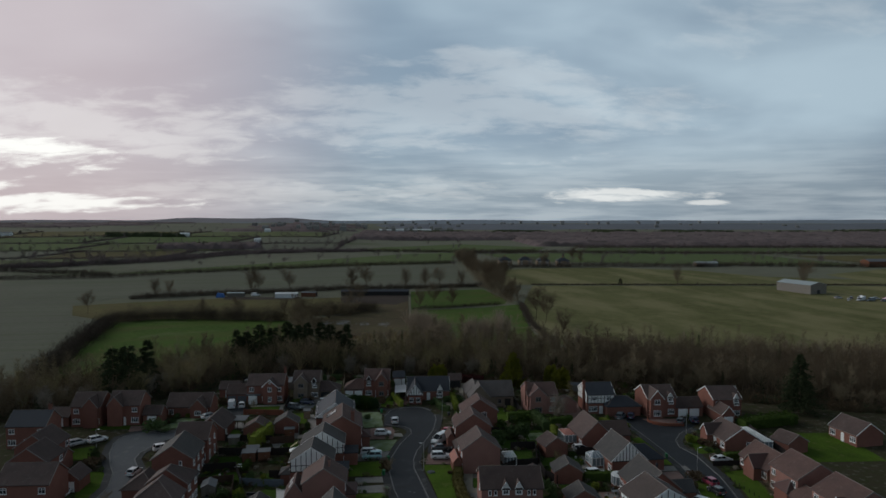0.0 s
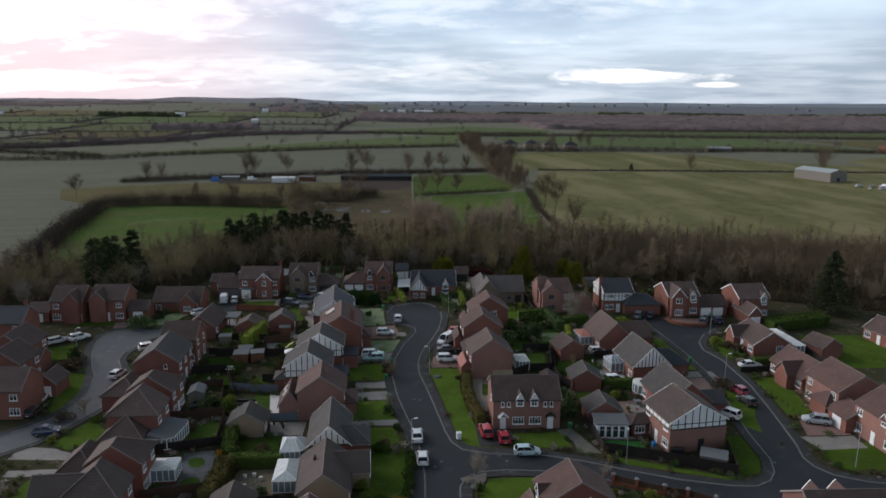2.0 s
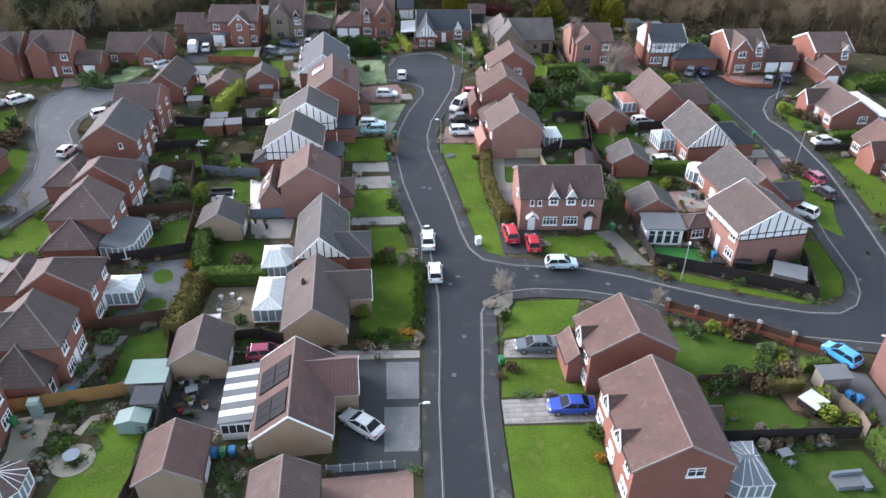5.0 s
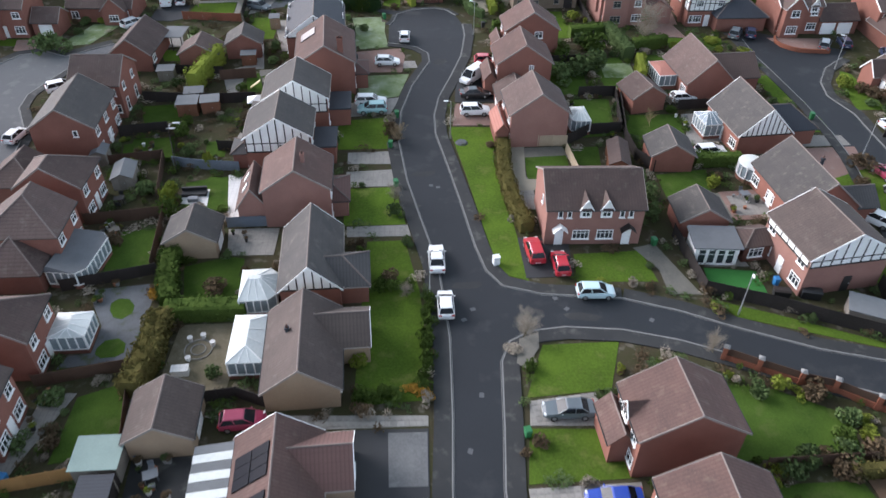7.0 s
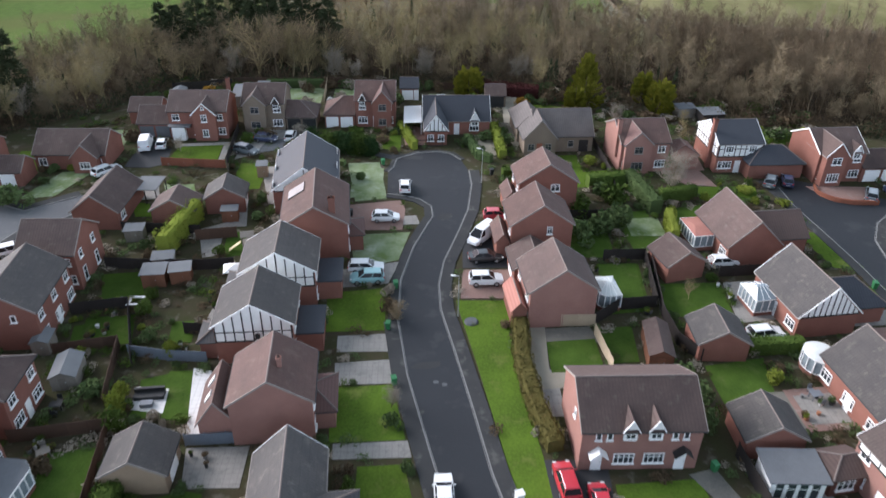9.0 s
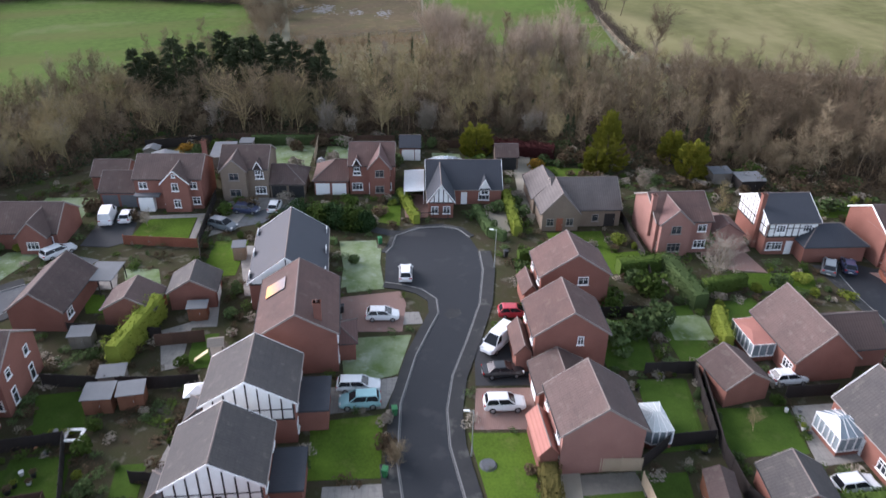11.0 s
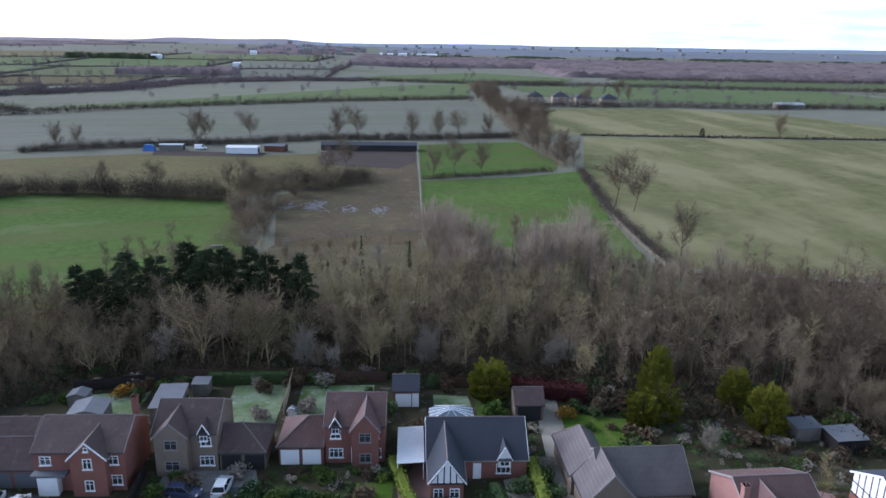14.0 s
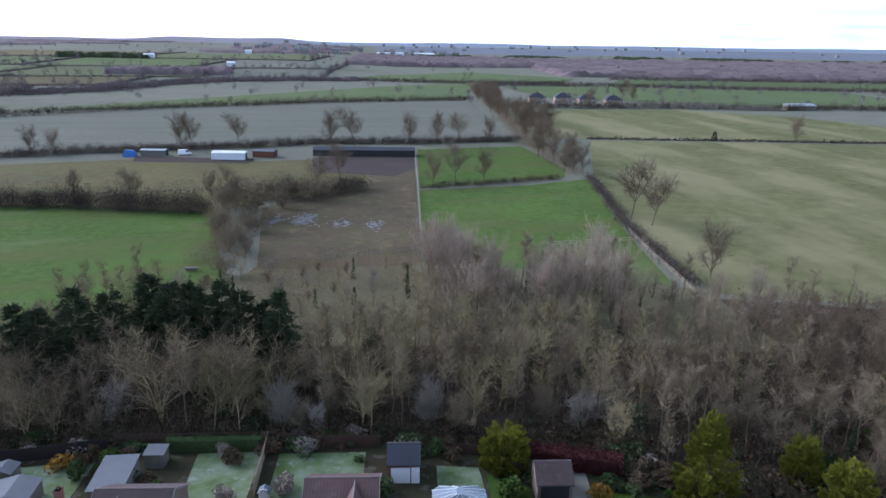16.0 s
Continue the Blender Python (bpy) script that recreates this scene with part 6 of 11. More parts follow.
def leaf_tris(centres, size, rng, flat=0.0):
    """Small triangles of random turn about the given centres."""
    n = len(centres)
    u = rng.normal(size=(n, 3))
    u[:, 2] *= 1 - flat
    u /= np.linalg.norm(u, axis=1, keepdims=True)
    w = np.cross(u, rng.normal(size=(n, 3)))
    w /= np.linalg.norm(w, axis=1, keepdims=True)
    s = size * rng.uniform(0.6, 1.4, (n, 1))
    return np.stack([centres - u * s * 0.6 - w * s * 0.4, centres + u * s * 0.7, centres - u * s * 0.3 + w * s * 0.6], 1)


def grow(rng, height, spread, stems, forks, twigs, upright, first=1, twig_w=0.018, twig_len=0.9, limbs=1):
    """A bare tree: segments of trunk and limbs, then fine twigs. Returns trunk and crown triangles."""
    seg_a, seg_b, seg_r0, seg_r1, level = [], [], [], [], []
    tips = []

    def limb(p, d, length, r, lv):
        n = 4 if lv == 0 else 3
        for k in range(n):
            d = d + rng.normal(0, 0.05 + 0.07 * lv, 3)
            d[2] += upright * 0.10
            d = d / np.linalg.norm(d)
            q = p + d * length / n
            r2 = r * (0.82 if lv == 0 else 0.75)
            seg_a.append(p), seg_b.append(q), seg_r0.append(r), seg_r1.append(r2), level.append(lv)
            p, r = q, r2
            if lv >= 1:
                tips.append((p, d, lv))
            if lv < 3 and (lv > 0 or k >= first):
                for _ in range(forks[lv]):
                    side = rng.normal(0, 1, 3)
                    side[2] = abs(side[2]) * 0.3
                    side = side / np.linalg.norm(side)
                    nd = d * (0.5 + 0.5 * upright) + side * spread
                    limb(p, nd / np.linalg.norm(nd), length * rng.uniform(0.45, 0.62), r * 0.55, lv + 1)

    for k in range(stems):
        d0 = np.array([rng.normal(0, 0.04 + 0.1 * (stems - 1)), rng.normal(0, 0.04 + 0.1 * (stems - 1)), 1.0])
        limb(np.array([0.0, 0.0, -0.2]), d0 / np.linalg.norm(d0), height * 0.62, height * 0.012 + 0.02, 0)
    a, b, r0, r1, lv = map(np.array, (seg_a, seg_b, seg_r0, seg_r1, level))
    low, mid, top_lv = lv <= limbs, lv == 2, lv == 3
    trunk = tube_tris(a[low], b[low], np.maximum(r0[low], 0.03), np.maximum(r1[low], 0.022), 4)
    parts = [tube_tris(a[mid], b[mid], np.maximum(r0[mid], 0.03), np.maximum(r1[mid], 0.02), 3), blade_tris(a[top_lv], b[top_lv], 0.022, rng)]
    light = [blade_tris(a[mid], b[mid], 0.04, rng), blade_tris(a[top_lv], b[top_lv], 0.03, rng)[::2]]
    tp, td = np.array([t[0] for t in tips]), np.array([t[1] for t in tips])
    pick = rng.integers(0, len(tp), twigs)
    base = tp[pick] + rng.normal(0, 0.12, (twigs, 3))
    d = td[pick] + rng.normal(0, 0.55, (twigs, 3))
    d[:, 2] += 0.35 * upright
    d /= np.linalg.norm(d, axis=1, keepdims=True)
    side = np.cross(d, rng.normal(size=(twigs, 3)))
    side /= np.linalg.norm(side, axis=1, keepdims=True)
    ln = twig_len * rng.uniform(0.5, 1.4, (twigs, 1))
    fine = np.stack([base - side * twig_w, base + side * twig_w, base + d * ln], 1)
    crown = np.concatenate(parts + [fine])
    sparse = np.concatenate(light + [fine[::2]])
    top = max(crown[:, :, 2].max(), trunk[:, :, 2].max())
    k = height / top
    return trunk * k, crown * k, sparse * k


def pole_tree(rng, height, twigs, branches=44, reach=1.7, low=0.3):
    """A tall straight tree of a crowded wood: one thin stem with short rising branches and a haze of twigs."""
    n = 8
    p = np.zeros((n + 1, 3))
    p[:, 2] = np.linspace(-0.2, height * 0.93, n + 1)
    p[1:, :2] = np.cumsum(rng.normal(0, 0.11, (n, 2)), 0)
    r = np.linspace(height * 0.009 + 0.03, 0.02, n + 1)
    trunk = tube_tris(p[:-1], p[1:], r[:-1], r[1:], 4)
    f = low + (0.98 - low) * rng.uniform(0, 1, branches)
    at = np.stack([np.interp(f * height, p[:, 2], p[:, k]) for k in range(3)], 1)
    a = rng.uniform(0, 2 * math.pi, branches)
    d = np.stack([np.cos(a), np.sin(a), rng.uniform(0.35, 1.5, branches)], 1)
    d /= np.linalg.norm(d, axis=1, keepdims=True)
    ln = reach * (1.1 - 0.6 * f)[:, None] * rng.uniform(0.6, 1.5, (branches, 1)) + 0.3
    end = at + d * ln
    limbs = np.concatenate([blade_tris(at, end, 0.04, rng), blade_tris(at, end, 0.04, rng)])
    pick, q = rng.integers(0, branches, twigs), rng.uniform(0.25, 1.0, (twigs, 1))
    base = at[pick] + (end - at)[pick] * q
    t = d[pick] * 0.7 + rng.normal(0, 0.6, (twigs, 3))
    t[:, 2] += 0.15
    t /= np.linalg.norm(t, axis=1, keepdims=True)
    side = np.cross(t, rng.normal(size=(twigs, 3)))
    side /= np.linalg.norm(side, axis=1, keepdims=True)
    fine = np.stack([base - side * 0.02, base + side * 0.02, base + t * rng.uniform(0.4, 1.1, (twigs, 1))], 1)
    return trunk, np.concatenate([limbs, fine]), np.concatenate([limbs, fine[::2]])


def tree_templates():
    spec = (("spreading", 11.0, 0.9, 1, (4, 2, 1), 2400, 0.55, BARK_GREEN, TWIG_OLIVE, 0), ("spreading", 10.5, 0.95, 1, (3, 2, 1), 2400, 0.4, BARK, TWIG_PURPLE, 0),
            ("upright", 12.5, 0.5, 2, (2, 2, 1), 1300, 0.9, BARK_DARK, TWIG_PURPLE, 1), ("upright", 11.0, 0.45, 3, (2, 1, 1), 1400, 1.0, BARK, TWIG_OLIVE, 1),
            ("pale", 8.0, 0.8, 3, (2, 2, 1), 2400, 0.6, BARK, TWIG_PALE, 0), ("slender", 12.5, 0.36, 1, (2, 2, 1), 1300, 1.1, BARK_DARK, TWIG_PURPLE, 2),
            ("thicket", 6.5, 0.7, 5, (1, 2, 1), 2400, 0.6, BARK_DARK, TWIG_PURPLE, 0), ("pale", 10.5, 0.6, 1, (3, 2, 1), 1300, 0.8, BARK_GREEN, TWIG_OLIVE, 1))
    spec += (("field", 12.0, 0.8, 1, (4, 3, 1), 4600, 0.42, BARK_DARK, TWIG_DARK, 1), ("field", 11.0, 0.72, 1, (4, 3, 1), 4200, 0.5, BARK_DARK, TWIG_DARK, 0))
    spec += (("haze", 11.0, 0.34, 3, (2, 2, 1), 2000, 1.0, BARK, TWIG_LILAC, 0), ("great", 14.0, 0.95, 3, (3, 2, 1), 8000, 0.3, BARK_GREEN, TWIG_DARK, 0),
             ("dome", 12.0, 0.85, 5, (2, 2, 1), 9000, 0.3, BARK_DARK, TWIG_PURPLE, 0))
    out = []
    for i, (kind, h, spread, stems, forks, twigs, up, bark, twig, first) in enumerate(spec):
        rng = np.random.default_rng(100 + i)
        if kind in ("upright", "slender"):
            trunk, crown, sparse = pole_tree(rng, h, 1700, 40 + 6 * stems, 1.2 + 0.35 * stems, 0.22 + 0.08 * (i % 3))
        else:
            trunk, crown, sparse = grow(rng, h, spread, stems, forks, twigs, up, first, *((0.017, 0.8) if kind == "field" else (0.012, 0.8, 2) if kind == "great" else (0.019, 1.0) if kind in ("haze", "dome") else (0.018, 0.9)))
        out.append((kind, h, tri_mesh("trunk", trunk, bark), tri_mesh("crown", crown, twig), trunk, sparse))
    return out


TEMPLATES = tree_templates()
TREE_WORDS = {"spreading": "bare winter tree with a wide spreading crown", "upright": "bare winter tree with upright purple-brown branches", "pale": "bare pale-twigged tree at the wood's edge",
              "slender": "tall slender bare tree among others", "thicket": "bare many-stemmed thicket tree", "field": "dark bare field tree with a broad twiggy crown", "haze": "bare tree with a fine lilac-grey haze of twigs",
              "great": "large bare tree with pale olive fanning limbs", "dome": "rounded grey-brown willow thick with fine twigs"}


def bare_tree(x, y, which, height, turn, group="trees of the wood", dz=0.0, label=""):
    kind, h, tm, cm, _, _ = TEMPLATES[which]
    t = thing("tree", at_ground(x, y, turn, dz) @ Matrix.Scale(height / h, 4), label or TREE_WORDS[kind], "tree", group)
    part("trunk", tm, None, t)
    part("crown", cm, None, t)
    return t


WOOD_BACK = ((-130, 215), (-95, 240), (-75, 264), (-45, 281), (-33, 294), (2, 297), (30, 294), (55, 279), (90, 272), (150, 262), (230, 258))
WOOD_FRONT = ((-130, 176), (-96, 186), (-75, 200), (-58, 214), (-50, 228), (21, 228), (26, 221), (48, 218), (55, 210), (72, 207), (90, 201), (120, 188), (150, 178), (230, 170))


def edge(line, x):
    return float(np.interp(x, [p[0] for p in line], [p[1] for p in line]))


draped("ground_scrub", [(-44, 256), (0, 256), (40, 255), (62, 252), (60, 282), (30, 296), (2, 299), (-33, 296), (-44, 282)], F_SCRUB, 0.09, "pale rough grass under the young trees", "ground")
draped("woodland_floor", [*WOOD_FRONT, *WOOD_BACK[::-1]], WOOD_FLOOR, 0.04, "dark leaf litter of the woodland floor", "ground")


GREAT = ((-33.3, 232.5, 14.5), (-24.4, 233.7, 14.0), (-29.5, 236.5, 12.5), (-6.7, 231.0, 11.5), (-48.8, 228.6, 9.5), (-45.6, 229.5, 9.0), (-52.5, 235.5, 12.0), (-18.0, 236.5, 11.5), (31.5, 235.0, 11.0), (11.0, 246.0, 10.0), (53.0, 229.5, 10.0), (-66.0, 218.0, 10.0))


def thin_back(x, y):
    """The open young growth along the back of the wood."""
    return -40 < x < 62 and y > 257 - 0.08 * abs(x - 5)


def plant_wood():
    for i, (x, y, h) in enumerate(GREAT):
        bare_tree(x, y, 11, h, 67 * i)
    for x, y, h in ((-16.9, 229.2, 6.5), (-12.5, 229.6, 5.0), (24.0, 231.0, 6.5), (1.5, 230.0, 6.0)):
        bare_tree(x, y, 4, h, 40 * x)
    spots, tries = [], 0
    rng = np.random.default_rng(3)
    cells = {}
    while tries < 16000:
        tries += 1
        x = rng.uniform(-125, 190)
        f, b = edge(WOOD_FRONT, x), edge(WOOD_BACK, x)
        y = rng.uniform(f + 1.0, b)
        gap = 5.2 if thin_back(x, y) else 2.7 if y < f + 30 else 3.3
        key = (int(x // 4), int(y // 4))
        if any((x - q[0]) ** 2 + (y - q[1]) ** 2 < gap * gap for i in (-1, 0, 1) for j in (-1, 0, 1) for q in cells.get((key[0] + i, key[1] + j), ())):
            continue
        if any((x - px) ** 2 + (y - py) ** 2 < 16 for px, py, _ in GREAT) or any((x - px) ** 2 + (y - py) ** 2 < 9 for px, py in PINES) or any((x - px) ** 2 + (y - py) ** 2 < 20 for px, py in GOLDEN):
            continue
        cells.setdefault(key, []).append((x, y))
        spots.append((x, y))
    spots.sort(key=lambda p: abs(p[0] - 5) * 0.55 + (p[1] - 228) * 1.3)
    rest_t, rest_c = [], {}
    for n, (x, y) in enumerate(spots):
        depth = (y - edge(WOOD_FRONT, x)) / (edge(WOOD_BACK, x) - edge(WOOD_FRONT, x))
        if x < -15:
            which = int(rng.choice([0, 0, 1, 3, 3, 2, 4, 6]))
        elif x < 60:
            which = int(rng.choice([2, 3, 5, 5, 3, 7, 7, 2, 6] if x < 30 else [2, 5, 5, 5, 2, 2, 6, 3]))
        else:
            which = int(rng.choice([9, 8, 9, 5, 8, 9, 6, 2]))
        if y < edge(WOOD_FRONT, x) + 9 and rng.uniform() < 0.6:
            which = int(rng.choice([0, 4, 6, 6, 1, 2, 6] if x < 30 else [6, 6, 2, 5, 1, 6]))
        scrub = -38 < x < 4 and y > 260
        if scrub:
            which = int(rng.choice([6, 4, 6, 7]))
        elif thin_back(x, y):
            which = int(rng.choice([10, 10, 10, 7, 5] if x > 2 else [10, 7, 4]))
        elif depth > 0.72:
            which = int(rng.choice([6, 10, 1, 2]))
        hgt = TEMPLATES[which][1] * rng.uniform(0.72, 1.08) * (0.55 if scrub else rng.uniform(0.55, 0.9) if depth > 0.82 else 0.88 if depth > 0.65 else 1.0)
        turn = rng.uniform(0, 360)
        if n < 185:
            bare_tree(x, y, which, hgt, turn)
        else:
            k = hgt / TEMPLATES[which][1]
            c, s = math.cos(radians(turn)) * k, math.sin(radians(turn)) * k
            m = np.array([[c, -s, 0], [s, c, 0], [0, 0, k]])
            o = np.array([x, y, terrain(x, y)])
            crown = TEMPLATES[which][5]
            step = 2 if abs(x - 5) > 75 else 1
            rest_t.append(TEMPLATES[which][4] @ m.T + o)
            rest_c.setdefault(TEMPLATES[which][3].materials[0].name, []).append(crown[::step] @ m.T + o)
    wood = thing("woodland", Matrix(), "deep belt of bare winter trees behind the houses", "woodland", "", "stuff")
    tagged(part("trunks", tri_mesh("trunks", np.concatenate(rest_t), BARK_DARK), None, wood), kind="stuff")
    for name, arr in rest_c.items():
        tagged(part("crowns", tri_mesh("crowns", np.concatenate(arr), MATS[name]), None, wood), kind="stuff")
    # undergrowth: thin stems and brambles between the trunks
    n = 90000
    x = rng.uniform(-125, 190, n)
    f, b = np.interp(x, *zip(*WOOD_FRONT)), np.interp(x, *zip(*WOOD_BACK))
    y = f + (b - f) * rng.uniform(0, 1, n)
    z = np.interp(y, H_Y, H_Z) + rng.uniform(0, 1, n) ** 1.6 * 3.2
    dense = ~((x > -40) & (x < 62) & (y > 255))
    n = int(dense.sum())
    c = np.stack([x, y, z], 1)[dense]
    u = rng.normal(0, 0.35, (n, 3))
    u[:, 2] = 1
    w = rng.normal(size=(n, 3))
    w[:, 2] *= 0.2
    w /= np.linalg.norm(w, axis=1, keepdims=True)
    ln = rng.uniform(0.3, 1.0, (n, 1))
    tris = np.stack([c - w * 0.09, c + w * 0.09, c + u * ln], 1)
    solo_mesh("undergrowth", tri_mesh("undergrowth", tris, BRUSH), "tangle of dark brambles under the trees", "undergrowth", "stuff")


def solo_mesh(name, me, label, category, kind="", group="", m=None):
    ob = new(name, me)
    if m is not None:
        ob.matrix_world = m
    return tagged(ob, label, category, group, kind)


GOLDEN = ((10.6, 221.0), (33.0, 215.5), (33.0, 211.5), (44.9, 217.3), (46.6, 211.0))
PINES = ((-48, 243.5), (-51.5, 239.7), (-55, 241), (-40, 250.7), (-44, 246), (-32.5, 245), (-33, 251), (-36, 248), (-28, 246), (-24.5, 242.5), (-21.5, 244), (-19, 242), (-6, 244.6), (-77, 206), (-73, 210.2), (-80, 203))


def conifer_mesh(seed, height, radius, mat, n=2600, ragged=0.3, power=0.75, size=0.4, base=0.06):
    """Layered boughs of needles round a trunk."""
    rng = np.random.default_rng(seed)
    z = base + (1 - base) * rng.uniform(0, 1, n) ** 1.3
    tier = np.sin(z * 42 + rng.normal(0, 0.5, n)) * 0.10
    rad = radius * (1 - z) ** power * (0.55 + 0.45 * rng.uniform(0, 1, n) ** 0.4 + tier)
    ang = rng.uniform(0, 2 * math.pi, n)
    rad *= 1 + ragged * np.sin(ang * 5 + z * 15) * 0.5
    c = np.stack([rad * np.cos(ang), rad * np.sin(ang), z * height - 0.12 * rad], 1)
    return leaf_tris(c, size, rng, 0.2)


def sprays(p, d, length, width, rng):
    """Narrow pointed sprays of foliage from the points p along the directions d."""
    d = d / np.maximum(np.linalg.norm(d, axis=1, keepdims=True), 1e-6)
    w = np.cross(d, rng.normal(size=p.shape))
    w /= np.maximum(np.linalg.norm(w, axis=1, keepdims=True), 1e-6)
    ln = length * rng.uniform(0.6, 1.4, (len(p), 1))
    return np.stack([p - w * width, p + w * width, p + d * ln], 1)


def pine_crown(seed, height, radius, base=0.15, whorls=26, power=0.7):
    """Uneven whorls of drooping boughs with needle sprays, thin and pointed at the top."""
    rng = np.random.default_rng(seed)
    out = []
    for k in range(whorls):
        f = base + (0.99 - base) * (k + rng.uniform(0, 0.8)) / whorls
        for _ in range(int(rng.integers(3, 7))):
            a = rng.uniform(0, 2 * math.pi)
            reach = radius * (1 - f) ** power * rng.uniform(0.55, 1.15) + 0.15
            n = int(14 + 26 * reach / radius)
            q = rng.uniform(0.12, 1.0, n)
            side = rng.normal(0, 0.13, n) * reach * q
            p = np.stack([math.cos(a) * q * reach - math.sin(a) * side, math.sin(a) * q * reach + math.cos(a) * side,
                          f * height + 0.25 * reach * q - 0.42 * reach * q * q + rng.normal(0, 0.08, n)], 1)
            d = np.stack([math.cos(a) + rng.normal(0, 0.6, n), math.sin(a) + rng.normal(0, 0.6, n), rng.normal(0.15, 0.45, n)], 1)
            out.append(sprays(p, d, 0.62, 0.13, rng))
    return np.concatenate(out)


def cypress_crown(seed, height, radius, outline, n=15000):
    """A dense crown of upswept feathery sprays gathered into leaning plumes."""
    rng = np.random.default_rng(seed)
    plumes = 120
    rel = rng.uniform(-0.1, 0.95, plumes)
    ang = rng.uniform(0, 2 * math.pi, plumes)
    rad = radius * np.array([outline(max(v, 0.0)) for v in rel])
    foot = np.stack([rad * 0.45 * np.cos(ang), rad * 0.45 * np.sin(ang), (0.02 + 0.80 * rel) * height], 1)
    tip = np.stack([rad * 1.02 * np.cos(ang), rad * 1.02 * np.sin(ang), (0.03 + 0.82 * rel) * height + 0.16 * height * rng.uniform(0.5, 1.2, plumes)], 1)
    tip[:, 2] = np.minimum(tip[:, 2], height)
    pick = rng.integers(0, plumes, n)
    t = rng.uniform(0, 1, (n, 1)) ** 0.6
    fat = radius * 0.24 * (1.05 - t) * rng.uniform(0.2, 1.0, (n, 1)) ** 0.5
    off = rng.normal(size=(n, 3))
    off /= np.linalg.norm(off, axis=1, keepdims=True)
    p = foot[pick] + (tip - foot)[pick] * t + off * fat
    d = (tip - foot)[pick] / radius + off * 0.5 + np.array([0, 0, 0.5])
    return sprays(p, d, 0.42, 0.075, rng)


def trunk_shape(h, r):
    return Shape().tube((0, 0, -0.3), (0, 0, h * 0.5), r, r * 0.6, 7, False).tube((0, 0, h * 0.5), (0.05, 0, h * 0.97), r * 0.6, 0.03, 6)


def lumpy_crown(seed, height, radius, outline, n=2600, size=0.4, lumps=26, base=0.3):
    """Uneven clumps of foliage on an outline: relative radius by relative height."""
    rng = np.random.default_rng(seed)
    zc = base + (1 - base) * rng.uniform(0.02, 0.93, lumps)
    ang = rng.uniform(0, 2 * math.pi, lumps)
    rel = (zc - base) / (1 - base)
    rad = radius * np.array([outline(v) for v in rel])
    c = np.stack([rad * 0.62 * np.cos(ang), rad * 0.62 * np.sin(ang), zc * height], 1)
    lr = np.maximum(rad * 0.52, radius * 0.2) * rng.uniform(0.75, 1.2, lumps)
    pick = rng.choice(lumps, n, p=lr ** 2 / np.sum(lr ** 2))
    d = rng.normal(size=(n, 3))
    d[:, 2] = d[:, 2] * 0.8 + 0.15
    d /= np.linalg.norm(d, axis=1, keepdims=True)
    p = c[pick] + d * lr[pick][:, None] * rng.uniform(0.5, 1.05, (n, 1)) ** 0.5
    return leaf_tris(p, size, rng, 0.2)


def egg(v):
    return math.sqrt(max(0.0, 1 - (1.75 * v - 0.75) ** 2)) * 0.95 + 0.05


def bell(v):
    return math.sqrt(max(0.0, 1 - ((1.25 * v - 0.3) / 0.98) ** 2)) * 0.95 + 0.05


def cone(v):
    return (1 - v) ** 0.8 * 0.95 + 0.06


CONIFERS = [(trunk_shape(12, 0.24).data("trunk", BARK_DARK), tri_mesh("crown", pine_crown(s, 12, r, b, 28, f), LEAF_DARK)) for s, r, b, f in ((21, 4.2, 0.10, 0.55), (22, 4.4, 0.25, 0.4), (23, 3.6, 0.06, 0.65))]
for i, (x, y) in enumerate(PINES):
    h = 11.0 + 4.5 * random.random() if x > -70 else 14 + random.random() * 2
    if (x, y) == (-6, 244.6):
        h = 8
    t = thing("conifer", at_ground(x, y, random.random() * 360) @ Matrix.Scale(h / 12, 4), "dark evergreen pine among the bare trees", "tree", "dark conifers")
    part("trunk", CONIFERS[i % 3][0], None, t)
    part("crown", CONIFERS[i % 3][1], None, t)
t = thing("conifer", at_ground(104, 184), "broad dark conifer standing beside the bungalows", "tree", "dark conifers")
part("trunk", trunk_shape(15, 0.4), BARK_DARK, t)
part("crown", tri_mesh("crown", np.concatenate([pine_crown(29, 15.5, 6.4, 0.04, 40, 0.75), pine_crown(31, 15.0, 5.2, 0.05, 34, 0.8)]), LEAF_DARK), None, t)
plant_wood()
IVY = material("ivy_leaves", (0.04, 0.06, 0.03), 0.9, (0.03, 0.042, 0.022), 0.5, 4, per_object=0.2)


